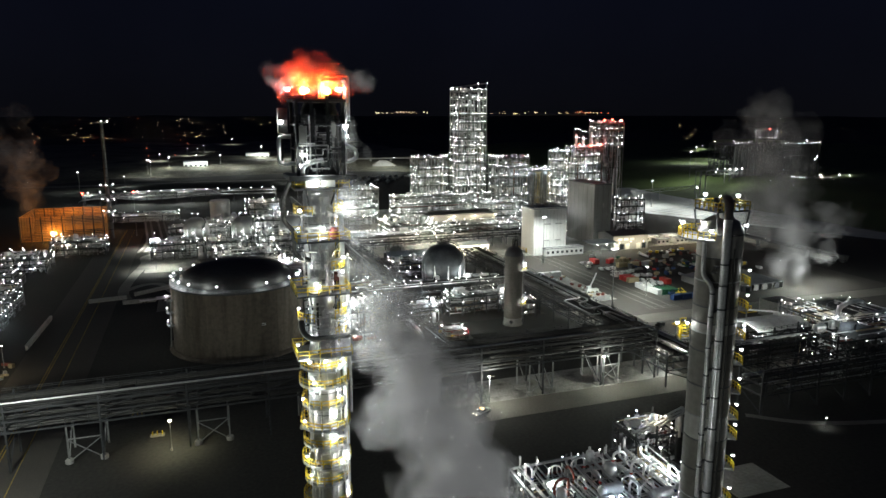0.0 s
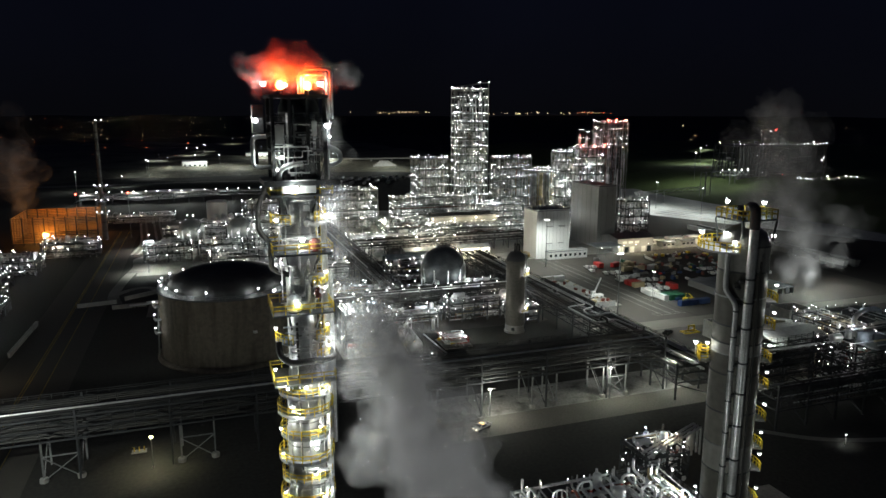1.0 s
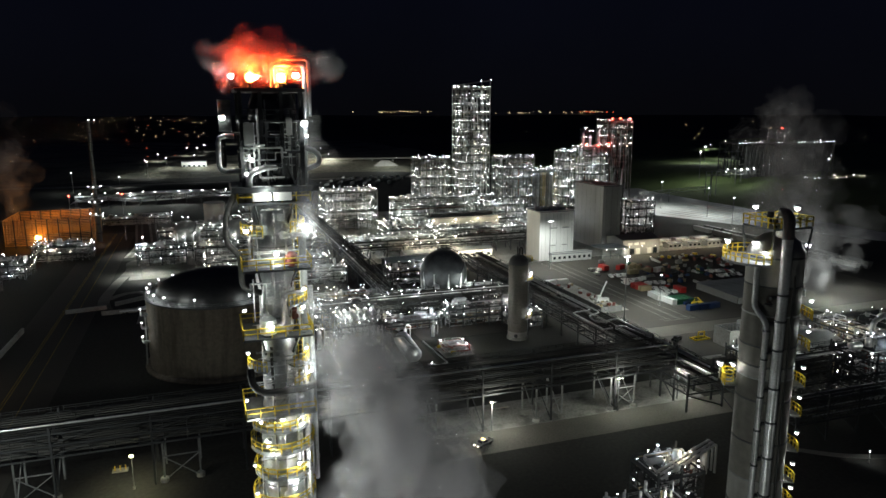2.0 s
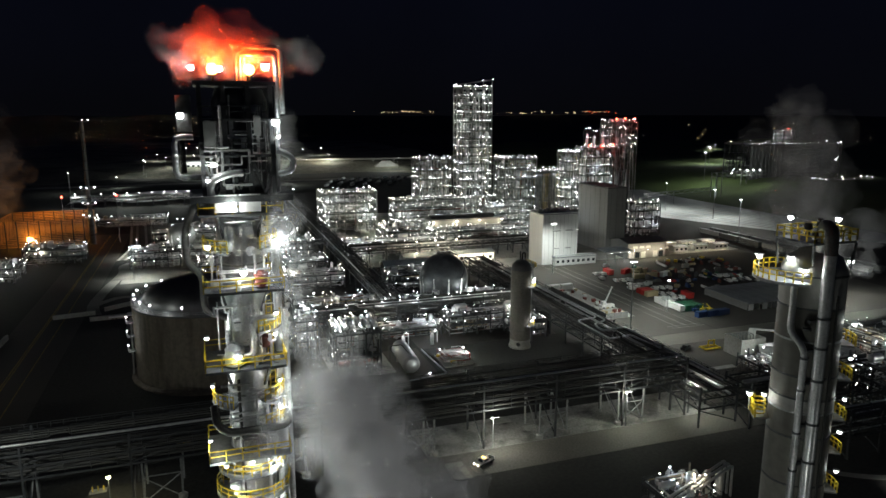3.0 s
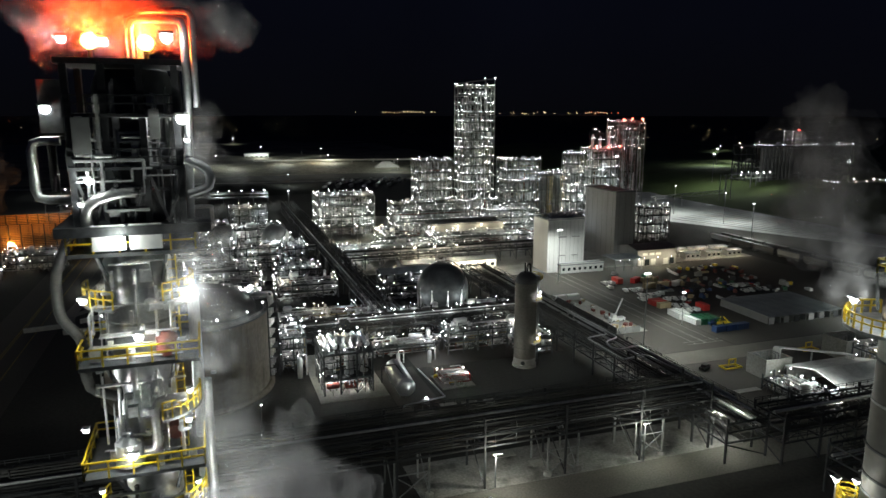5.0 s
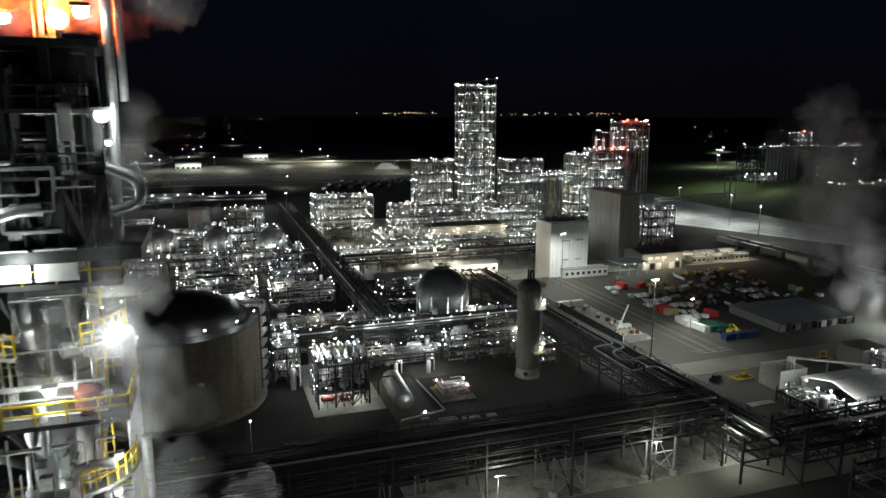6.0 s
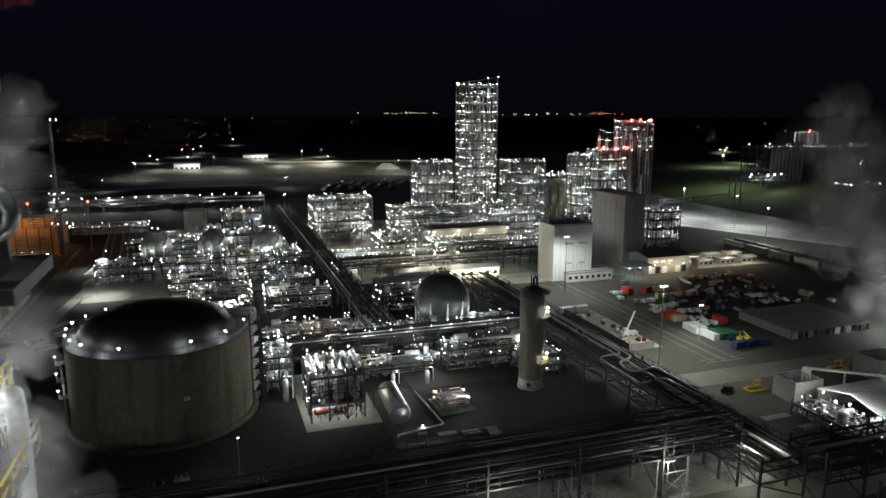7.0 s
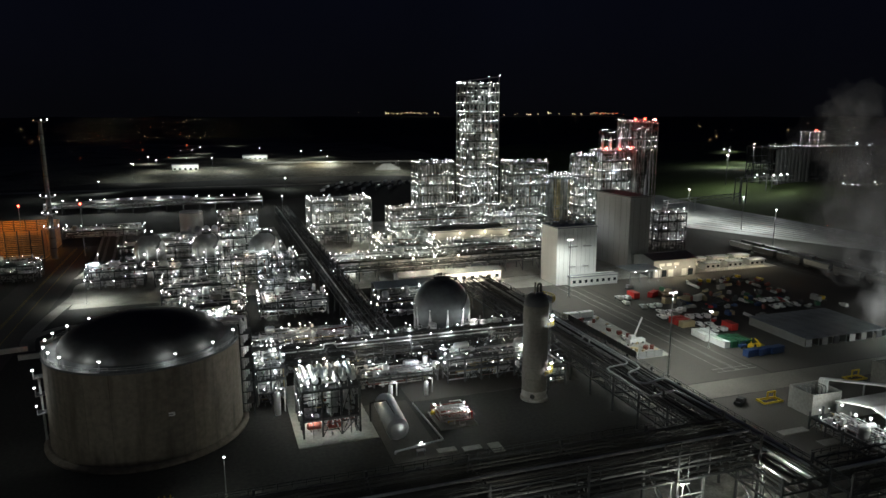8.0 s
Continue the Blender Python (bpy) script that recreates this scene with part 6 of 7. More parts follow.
for ux, uy, uh in ((309, 527, 14), (317.5, 530, 12), (323, 526, 16)):
    t = thing("knockout_drum", "pale upright drum in a lamp-lit cage on the stepped tower", "drum", (ux, uy, 56.5), "roof drums")
    part("shell", Geo().lathe([(1.1, 0), (1.1, uh * 0.7), (0.5, uh * 0.8)], n=12), CLAD, t, smooth=True)
    for dx in (-1.8, 1.8):
        for dy in (-1.8, 1.8):
            post(t, dx, dy, 0, uh, 0.25, MIDSTEEL)
    for z in (uh * 0.5, uh):
        part("platform", Geo().box(0, 0, z, 4, 4, 0.15), GRATING, t)
        for dx, dy in ((-1.9, -1.9), (1.9, -1.9), (0, -1.9), (1.9, 1)):
            lamp(t, dx, dy, z + 1.4, 0.2)
steel_module("process_structure", "small dark steel structure with a few lamps", 302, 436, 20, 12, (6, 12, 18, 23), 3, 2, 97, lamps=4, pipes=18, vessels=6, mat=DARK, lamp_r=0.34, small=110, watts=1875, glow_every=4, string=5)
for i in range(6):
    b = hall("site_cabin", 290 + (i % 3) * 15, 340 + (i // 3) * 12 + 40, 10, 6, 3.2, 0.6, WHITE, ROOFGREY, "small pale site cabin near the process units", 3)
    glow(290 + (i % 3) * 15, 376 + (i // 3) * 12, 5, 1200, WARM)

# big dim block with three stacks behind steam (east)
steel_module("process_block", "huge dim steel block with a row of lamps along its roof", 622, 638, 118, 36, (20, 34, 50.5), 10, 3, 98, lamps=4, pipes=20, vessels=10, mat=DARK, lamp_r=0.6, watts=700, glow_every=4, post_w=0.8, braces=False, turn=-8.0)
bk = thing("block_cladding", "dark sheet cladding round the upper silo hall", "cladding", (622, 638, 0), turn=-8.0)
part("wall", Geo().box(12, 0, 21, 90, 34, 28), DARKWALL, bk)
for i in range(9):
    s_ = thing("silo", "dim round silo under the block's roof", "silo", (566 + i * 4.2, 622 - i * 0.6, 0), "block silos")
    part("shell", Geo().lathe([(1.9, 0), (1.9, 49), (1.0, 50)], n=14), DARKWALL, s_, smooth=True)
rowl = thing("lamp_row", "row of lamps along the dim block's roof edge", "lamps", (622, 638, 0), turn=-8.0)
for i in range(30):
    lamp(rowl, -58 + i * 4.0, -18.2, 51.8, 0.2)
for i in range(3):
    sx_ = 612 + i * 12
    s_ = thing("vent_stack", "vent stack with small lamps on the block's roof", "stack", (sx_, 640, 50.6), "roof stacks")
    part("pipe", Geo().tube((0, 0, 0), (0, 0, 14), 1.2, 12), MIDSTEEL, s_, smooth=True)
    for z in (5, 9.5, 13):
        part("platform", Geo().sector(0, 0, z, 1.2, 2.6, 0, math.tau, 12, 0.2), STEEL, s_)
        lamp(s_, 2.6, -2.0, z + 1.6, 0.22)
        lamp(s_, -2.6, -1.0, z + 1.6, 0.22)
b = thing("beacon", "red obstruction beacon on the dim block", "beacon", (627, 637, 66.6), "red beacons")
part("beacon_lens", Geo().ball((0, 0, 0), 0.8, 10), LAMPR, b)
part("mount", Geo().tube((0, 0, -2.6), (0, 0, -1.0), 0.3, 6), STEEL, b)
glow(627, 634, 68, 500, RED)
steel_module("low_unit", "low dim unit with rows of small lamps below the block", 655, 585, 70, 20, (10, 14), 8, 2, 99, lamps=13, pipes=10, vessels=6, mat=DARK, lamp_r=0.5, watts=600, glow_every=6, braces=False)

# pipe bridge over the pale yard
gt = thing("pipe_gantry", "pale steel lattice gantry carrying pipes across the yard", "gantry", (0, 0, 0))
for gx, gy in ((492, 586), (498, 586), (492, 594), (498, 594), (545, 612), (552, 612), (395, 561), (430, 570)):
    post(gt, gx, gy, 0, 26 if gx > 490 else 12, 0.6, STEEL)
g = Geo()
for i in range(10):
    g.beam((492 + i * 6, 590, 22 if i % 2 else 26), (498 + i * 6, 590, 26 if i % 2 else 22), 0.4)
g.beam((490, 590, 26), (556, 590, 26), 0.5).beam((490, 590, 22), (556, 590, 22), 0.5)
part("truss", g, STEEL, gt)
g = Geo()
for i in range(14):
    g.beam((390 + i * 7.3, 561 + i * 1.8, 9 if i % 2 else 12), (397.3 + i * 7.3, 562.8 + i * 1.8, 12 if i % 2 else 9), 0.4)
g.beam((390, 561, 12), (492, 586, 12), 0.5).beam((390, 561, 9), (492, 586, 9), 0.5)
part("truss", g, STEEL, gt)
for lx in (530, 538, 546):
    lamp(gt, lx, 588, 27.5, 0.6)
glow(535, 585, 30, 12000)
hall("far_shed", 700, 470, 120, 30, 8, 2, WHITE, ROOFGREY, "long pale shed on the east bank", 14)
for i in range(4):
    glow(655 + i * 28, 450, 16, 3000)

# ---- chimney and the orange lit cooling frame (west) ----
ch = thing("chimney", "slender dark flare chimney with lamp rings", "chimney", (-58, 524, 0))
part("shaft", Geo().lathe([(2.0, 0), (1.3, 30), (1.05, 78), (1.05, 80)], n=18), MIDSTEEL, ch, smooth=True)
for z in (18, 26, 36, 79):
    part("ring_platform", Geo().sector(0, 0, z, 1.5, 3.6, 0, math.tau, 14, 0.25), STEEL, ch)
    for a in range(4):
        lamp(ch, 3.8 * math.cos(a * 1.57), 3.8 * math.sin(a * 1.57), z + 1.4, 0.32) if z < 70 or a < 2 else None
for z in range(6, 78, 6):
    part("seam_band", Geo().lathe([(0.9, z), (1.95 - z * 0.01, z), (1.95 - z * 0.01, z + 0.5), (0.9, z + 0.5)], n=14), DARK, ch)
for sx_ in (-16, 16):
    b = part("beacon_pole", Geo().box(sx_, 2, 0, 0.3, 0.3, 31), STEEL, ch)
    part("beacon_lens", Geo().ball((sx_, 2, 31.4), 0.6, 8), LAMPR, b)
ct = thing("cooling_frame", "broad slatted windbreak frame glowing orange round a ground flare", "ground flare", (-86, 538, 0))
for i in range(9):
    for j in range(2):
        post(ct, -25 + i * 6.25, -24 + j * 48, 0, 18.5, 0.6, DARK)
for k in range(15):
    z = 2 + k * 1.1
    for s in (-1, 1):
        part("slat", shared(("slat_x",), lambda: Geo().box(0, 0, 0, 50.6, 0.25, 0.6), ORANGEWALL), None, ct, at=(0, s * 24, z))
        part("slat", shared(("slat_y",), lambda: Geo().box(0, 0, 0, 0.25, 47.4, 0.55), ORANGEWALL), None, ct, at=(s * 25.4, 0, z))
part("burner", Geo().lathe([(0.6, 0), (0.6, 5), (0.9, 6)], -6, -25.8, 12), DARK, ct)
for bx, by, br in ((-6, -25.8, 1.3), (-4.4, -25.6, 0.9)):
    part("flame", Geo().ball((bx, by, 7.0), br, 10, 1.3), LAMPO, ct, "burning gas flame")
glow(-86, 538, 12, 20000, SODIUM, 3)
glow(-91, 509, 8, 2500, SODIUM, 1)

# ---- masts ----
light_mast(169.2, 251.8, 28.1, 66000, 4, r=0.3)
light_mast(187.3, 351.3, 26.9, 58000, 4, r=0.3, spread=172)
light_mast(-24, 408, 11, 16000, 1, r=0.3, label="lamp post beside the winding service road")
light_mast(-27, 470, 11, 18000, 1, r=0.3, label="lamp post beside the winding service road")
light_mast(30.9, 221.7, 9.7, 900, 1, r=0.25, label="slim lamp post beside the tank")
light_mast(-10.1, 179.7, 8.4, 3000, 1, LAMPY, (1.0, 0.95, 0.6), 0.5, "lamp post with a yellowish lamp in front of the rack")
# some of the masts by the pale yard are added only to brighten it
for mx, my, h in ((396, 536, 24), (400, 480, 24), (372, 420, 24), (380, 600, 24), (594, 668, 20), (285, 1024, 18), (83, 613, 22), (108, 833, 16), (-76, 851, 16), (890, 1080, 22), (930, 1110, 24), (200, 270, 14), (-121, 844, 22)):
    light_mast(mx, my, h, (52000 if mx < 460 else 14000) if mx > 350 else 9000, 2, r=0.36, spread=165, label="far lamp post with a bright white head")
for mx, my in ((178, 1250), (214, 1274), (195, 1087), (119, 1366), (87, 1784), (18, 1467), (5, 1346), (-13, 1352), (1, 1127), (-52, 1172), (-36, 1079), (-57, 1001), (36, 1115), (-62, 1033)):
    light_mast(mx, my, 20, 15000, 1, r=0.6, label="very far lamp post on the bare bank", z0=2)
# the point lights by the halls have no fixtures, added to brighten the bank
for fx, fy, w in ((0, 1100, 34), (105, 1290, 40)):
    hall("far_hall", fx, fy, w, 16, 14, 1.5, WHITE, ROOFGREY, "pale far building on the bank", 5)
    glow(fx + 6, fy - 26, 18, 26000)
for i in range(3):
    glow(60 + 70 * i, 1060 + 20 * i, 20, 24000)
vd = thing("far_viaduct", "pale far road viaduct on short piers over the bare bank", "bridge", (0, 0, 0))
part("deck", Geo().beam((90, 1120, 13), (340, 1080, 13), 2.4), CONCRETE, vd)
for i in range(8):
    part("pier", Geo().box(105 + i * 32, 1117.6 - i * 5.1, 0, 2.4, 3, 12.5), CONCRETE, vd)
part("abutment", Geo().add([(250, 1040, 0), (300, 1035, 0), (290, 1060, 0), (250, 1062, 0), (268, 1048, 13), (280, 1048, 13)], [(0, 1, 5, 4), (1, 2, 5), (2, 3, 4, 5), (3, 0, 4), (3, 2, 1, 0)]), CONCRETE, vd)
# fill lights without fixtures, added to brighten the viaduct
glow(270, 1015, 24, 26000)
glow(180, 1085, 24, 22000, WARM)

for mx, my, h, w in ((531, 652, 30, 50000), (660, 800, 26, 90000), (745, 850, 26, 60000)):
    light_mast(mx, my, h, w, 2, r=0.5, spread=170, label="tall lamp post lighting the grass bank", z0=12)
# unseen masts, added behind the camera's way to brighten the near columns and the tank
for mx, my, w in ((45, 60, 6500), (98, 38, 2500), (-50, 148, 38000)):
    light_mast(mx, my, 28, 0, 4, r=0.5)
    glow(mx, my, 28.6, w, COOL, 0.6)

# ---- yard vehicles and stores ----
def pickup(x, y, turn, paint, label, bed=True, z=0.05):
    t = thing("pickup_truck", label, "truck", (x, y, z), "parked vehicles", turn=turn)
    part("chassis", Geo().box(0, 0, 0.45, 5.6, 1.9, 0.35), DARK, t)
    part("bonnet", Geo().box(2.0, 0, 0.8, 1.5, 1.85, 0.4), paint, t)
    c = [(1.4, 0.8), (1.4, 1.2), (0.9, 1.85), (-0.9, 1.85), (-1.1, 1.2), (-1.1, 0.8)]
    part("cab", Geo().add([(u, -0.9, w) for u, w in c] + [(u, 0.9, w) for u, w in c], [tuple(range(6)), tuple(range(11, 5, -1))] + [(i, i + 6, (i + 1) % 6 + 6, (i + 1) % 6) for i in range(6)]), paint, t)
    part("windscreen", Geo().add([(1.42, -0.8, 1.22), (1.42, 0.8, 1.22), (0.95, 0.75, 1.8), (0.95, -0.75, 1.8)], [(0, 1, 2, 3)]), GLASS, t)
    for s in (-1, 1):
        part("side_window", Geo().box(0.0, s * 0.905, 1.25, 1.6, 0.03, 0.45), GLASS, t)
        part("bed_side", Geo().box(-2.0, s * 0.88, 0.8, 1.8, 0.12, 0.55), paint, t)
        for u in (1.8, -1.8):
            part("wheel", shared(("wheel",), lambda: Geo().tube((0, -0.14, 0), (0, 0.14, 0), 0.4, 12), RUBBER), None, t, at=(u, s * 0.85, 0.4))
    part("tailgate", Geo().box(-2.85, 0, 0.8, 0.1, 1.85, 0.55), paint, t)
    if not bed:
        part("utility_box", Geo().box(-2.0, 0, 0.95, 1.9, 2.0, 1.2), paint, t)
        part("ladder_rack", Geo().rail((-2.8, 0, 2.15), (-0.9, 0, 2.15), 0.5, 0.9, 0.08), STEEL, t)
    return t


pk = pickup(74.0, 172.6, 205, WHITE, "white pickup truck with amber lights on the gravel track")
for s in (-0.65, 0.65):
    part("headlight", Geo().ball((2.8, s, 0.95), 0.2, 8), LAMPW, pk)
part("beacon", Geo().box(0, 0, 1.86, 0.3, 1.0, 0.15), LAMPO, pk, "amber roof light bar")
glow(70.6, 171.3, 1.2, 60, WARM, 0.1)
pickup(175.6, 226.3, 30, RUBBER, "dark parked car on the yard")
rng_y = random.Random(17)
k = 0
for vx, vy, n_ in ((206, 338, 3), (208, 322, 3), (210, 312, 4), (210, 302, 5), (211, 285, 4)):
    for i in range(n_):
        k += 1
        if i == n_ - 1 and vy in (338, 285):
            b = thing("tanker_body", "red tank container standing among the parked trucks", "container", (vx + i * 4.0, vy + 1, 0.05), "red units")
            part("body", Geo().box(0, 0, 0.4, 3.0, 6.0, 2.6), REDP, b)
            part("skid", Geo().box(0, 0, 0, 3.0, 6.0, 0.4), DARK, b)
        else:
            pickup(vx + i * 3.6, vy + rng_y.uniform(-1, 1), 78 + rng_y.uniform(-8, 8), WHITE, "white parked service truck in a row on the yard", bed=rng_y.random() < 0.4)


# more parked vehicles and stored goods on the laydown yard
for vx, vy, n_ in ((204, 330, 1), (206, 307, 3), (214, 292, 2), (262, 304, 4), (264, 314, 3)):
    for i in range(n_):
        pickup(vx + i * 3.9, vy + rng_y.uniform(-1, 1), 80 + rng_y.uniform(-10, 10), (WHITE, GREYWALL)[i % 3 == 2], "pale parked service truck on the crowded yard", bed=rng_y.random() < 0.5)
for i in range(46):
    gx, gy = rng_y.uniform(226, 292), rng_y.uniform(293, 352)
    t = thing("yard_stores", "stack of stored parts on the dark laydown yard", "stored goods", (gx, gy, 0.05), "yard stores", turn=rng_y.choice((0, 8, 84, 92)))
    hue = rng_y.choice((TAN, WHITE, BRICKRED, GREENP, BLUEP, STEEL, GREYWALL, BRICKRED, DARK, TAN, DARK, CONCRETE))
    L_, W_, H_ = rng_y.uniform(1.5, 5.5), rng_y.uniform(1.0, 2.4), rng_y.uniform(0.6, 2.2)
    if i % 3 == 0:
        part("pipe_section", Geo().tube((-L_, 0, 0.9), (L_, 0, 0.9), 0.65, 10), hue, t, smooth=True)
        for u in (-0.6, 0.6):
            part("bearer", Geo().box(L_ * u, 0, 0, 0.3, 2.6, 0.28), DARK, t)
    else:
        part("crate", Geo().box(0, 0, 0.2, L_, W_, H_).box(L_ * 0.2, 0, 0.2 + H_, L_ * 0.5, W_ * 0.8, 0.5), hue, t)
        for u in (-0.3, 0.3):
            part("bearer", Geo().box(L_ * u, 0, 0, 0.3, W_, 0.2), DARK, t)


def container(x, y, turn, paint, label, L=6.1, h=2.6, z=0.05):
    t = thing("shipping_container", label, "container", (x, y, z), "containers", turn=turn)
    part("body", Geo().box(0, 0, 0.1, L - 0.1, 2.34, h - 0.2), paint, t)
    for s in (-1, 1):
        n = int(L / 0.25)
        vs = [(-L / 2 + 0.15 + (L - 0.3) * i / n, s * (1.18 if i % 4 < 2 else 1.23), z_) for i in range(n + 1) for z_ in (0.15, h - 0.15)]
        part("corrugated_side", Geo().add(vs, [(2 * i, 2 * i + 2, 2 * i + 3, 2 * i + 1) for i in range(n)]), paint, t)
    for sx_ in (-1, 1):
        for sy_ in (-1, 1):
            part("corner_post", Geo().box(sx_ * (L / 2 - 0.08), sy_ * 1.15, 0, 0.16, 0.14, h), paint, t)
    part("door", Geo().box(L / 2, 0, 0.2, 0.06, 2.1, h - 0.4), paint, t)
    return t


for i in range(4):
    container(206 + i * 3.0, 271.5 - i * 0.4, 92, GREENP if i else WHITE, "green shipping container beside others", 8)
for i in range(3):
    container(209 + i * 5.2, 258.5, 6, BLUEP, "dark blue shipping container in a row", 6.1)
for i in range(2):
    container(205 + i * 3.2, 280.5, 85, WHITE, "pale shipping container in the yard", 9)
for i in range(5):
    container(224 + (i % 3) * 8, 326 + (i // 3) * 12, 10 * i, (TAN, TAN, WHITE, REDP, TAN)[i], "shipping container standing in the laydown yard", 6.1)
for i in range(3):
    container(209, 294 + i * 3.2, 2, (TAN, REDP, REDP)[i], "tan or red container near the trucks", 6.1)
for i in range(38):
    bx, by = 222 + rng_y.uniform(0, 75), 292 + rng_y.uniform(0, 66)
    m_ = rng_y.choice((TAN, GREENP, REDP, BLUEP, YELLOW, GREYWALL, WHITE, BRICKRED, DARK))
    t = thing("stored_equipment", "piece of stored plant equipment lying in the yard", "equipment", (bx, by, 0.05), "stored equipment", turn=rng_y.uniform(0, 90))
    part("frame", Geo().box(0, 0, 0, rng_y.uniform(2.5, 6), 2.2, 0.4), DARK, t)
    part("body", Geo().box(-0.5, 0, 0.4, rng_y.uniform(1.5, 3), 1.8, rng_y.uniform(0.6, 1.7)), m_, t)
    part("drum", Geo().drum((0.3, 0.2, 1.1), (2.0, 0.2, 1.1), 0.5, 10), rng_y.choice((m_, CLAD, GREYWALL)), t, smooth=True)
for i in range(3):
    t = thing("boom_lift", "yellow boom lift with a raised arm", "boom lift", (212 + i * 3, 266.5 - i, 0.05), "boom lifts", turn=40 * i)
    part("chassis", Geo().box(0, 0, 0.4, 3.2, 1.9, 0.9), (BLUEP, YELLOW, YELLOW)[i], t)
    part("boom", Geo().beam((-0.8, 0, 1.4), (2.8, 0.3, 2.6), 0.35), (BLUEP, YELLOW, YELLOW)[i], t)
    for sx_ in (-1, 1):
        for sy_ in (-1, 1):
            part("wheel", shared(("wheel",), None, RUBBER), None, t, at=(sx_ * 1.1, sy_ * 0.95, 0.4))
# freight wagons on the far sidings
for i in range(14):
    t = thing("freight_wagon", "dark hopper wagon standing on the far siding", "rail wagon", (344 + (i % 2) * 9, 300 + (i // 2) * 19.5, 0), "freight wagons")
    part("hopper", Geo().add([(-1.4, -8, 1.6), (1.4, -8, 1.6), (1.4, 8, 1.6), (-1.4, 8, 1.6), (-1.6, -8.6, 4.4), (1.6, -8.6, 4.4), (1.6, 8.6, 4.4), (-1.6, 8.6, 4.4)], [(3, 2, 1, 0), (4, 5, 6, 7), (0, 1, 5, 4), (1, 2, 6, 5), (2, 3, 7, 6), (3, 0, 4, 7)]), DARKWALL if i % 3 else GREYWALL, t)
    part("frame", Geo().box(0, 0, 0.9, 2.6, 17, 0.5), DARK, t)
    for v in (-6.2, 6.2):
        part("bogie", Geo().box(0, v, 0, 2.2, 2.4, 0.9), DARK, t)
# ribbed storage sheds
for i in range(6):
    t = thing("storage_shed", "low storage shed with a ribbed blue-grey roof and open front", "shed", (237.5 + i * 6.6, 274, 0.05), "storage sheds", turn=-2)
    part("roof", Geo().box(0, 0, 3.1, 6.5, 30, 0.2), ROOFGREY, t)
    g = Geo()
    for j in range(9):
        g.box(-2.9 + j * 0.72, 0, 3.3, 0.12, 30, 0.1)
    part("roof_ribs", g, ROOFGREY, t)
    for s in (-1, 1):
        part("wall", Geo().box(s * 3.1, 0, 0, 0.15, 29, 3.1), GREYWALL, t)
    part("back_wall", Geo().box(0, 14.4, 0, 6.0, 0.15, 3.1), GREYWALL, t)
    part("door", Geo().box(-1.4 + (i % 2), -14.6, 0, 2.6, 0.12, 2.7), (WHITE, GREYWALL, DARK)[i % 3], t)
# laydown pad with walls and stores
lp = thing("laydown_bay", "long pale concrete bay fenced with dark panels and full of stores", "storage bay", (175.5, 294, 0))
part("floor", Geo().box(0, 0, 0.03, 14, 52, 0.12), CONCRETE, lp)
for i in range(16):
    part("wall_panel", shared(("bay_wall",), lambda: Geo().box(0, 0, 0, 0.25, 3.0, 2.4), DARKWALL), None, lp, at=(-7, -24 + i * 3.15, 0.15))
for i in range(3):
    part("wall_panel", shared(("bay_end",), lambda: Geo().box(0, 0, 0, 3.2, 0.25, 2.4), GREYWALL), None, lp, at=(-5 + i * 3.4, -25.8, 0.15))
for i in range(2):
    container(170.5 + i * 6.8, 318.5, 3, WHITE, "white container at the end of the bay", 6.1, z=0.16)
for i in range(30):
    bx, by = 175.5 + rng_y.uniform(-5.5, 5.5), 294 + rng_y.uniform(-22, 21)
    t = thing("stored_goods", "small heap of crates and fittings in the bay", "crates", (bx, by, 0.15), "stored goods", turn=rng_y.uniform(0, 90))
    part("crate", Geo().box(0, 0, 0, rng_y.uniform(0.8, 2.4), rng_y.uniform(0.8, 1.8), rng_y.uniform(0.5, 1.5)), rng_y.choice((TAN, WHITE, BRICKRED, CONCRETE, GREYWALL, TAN)), t)
cr = thing("mobile_crane", "small pale crane with its jib raised", "crane", (178, 283, 0.15))
part("carrier", Geo().box(0, 0, 0.5, 6.5, 2.4, 1.2), WHITE, cr)
part("cab", Geo().box(-1.8, 0, 1.7, 1.8, 2.0, 1.5), WHITE, cr)
part("jib", Geo().beam((-1, 0, 2.6), (4.5, 3.5, 8.4), 0.5), WHITE, cr)
for u in (-2.2, 0, 2.2):
    for s in (-1, 1):
        part("wheel", shared(("wheel",), None, RUBBER), None, cr, at=(u, s * 1.1, 0.45))

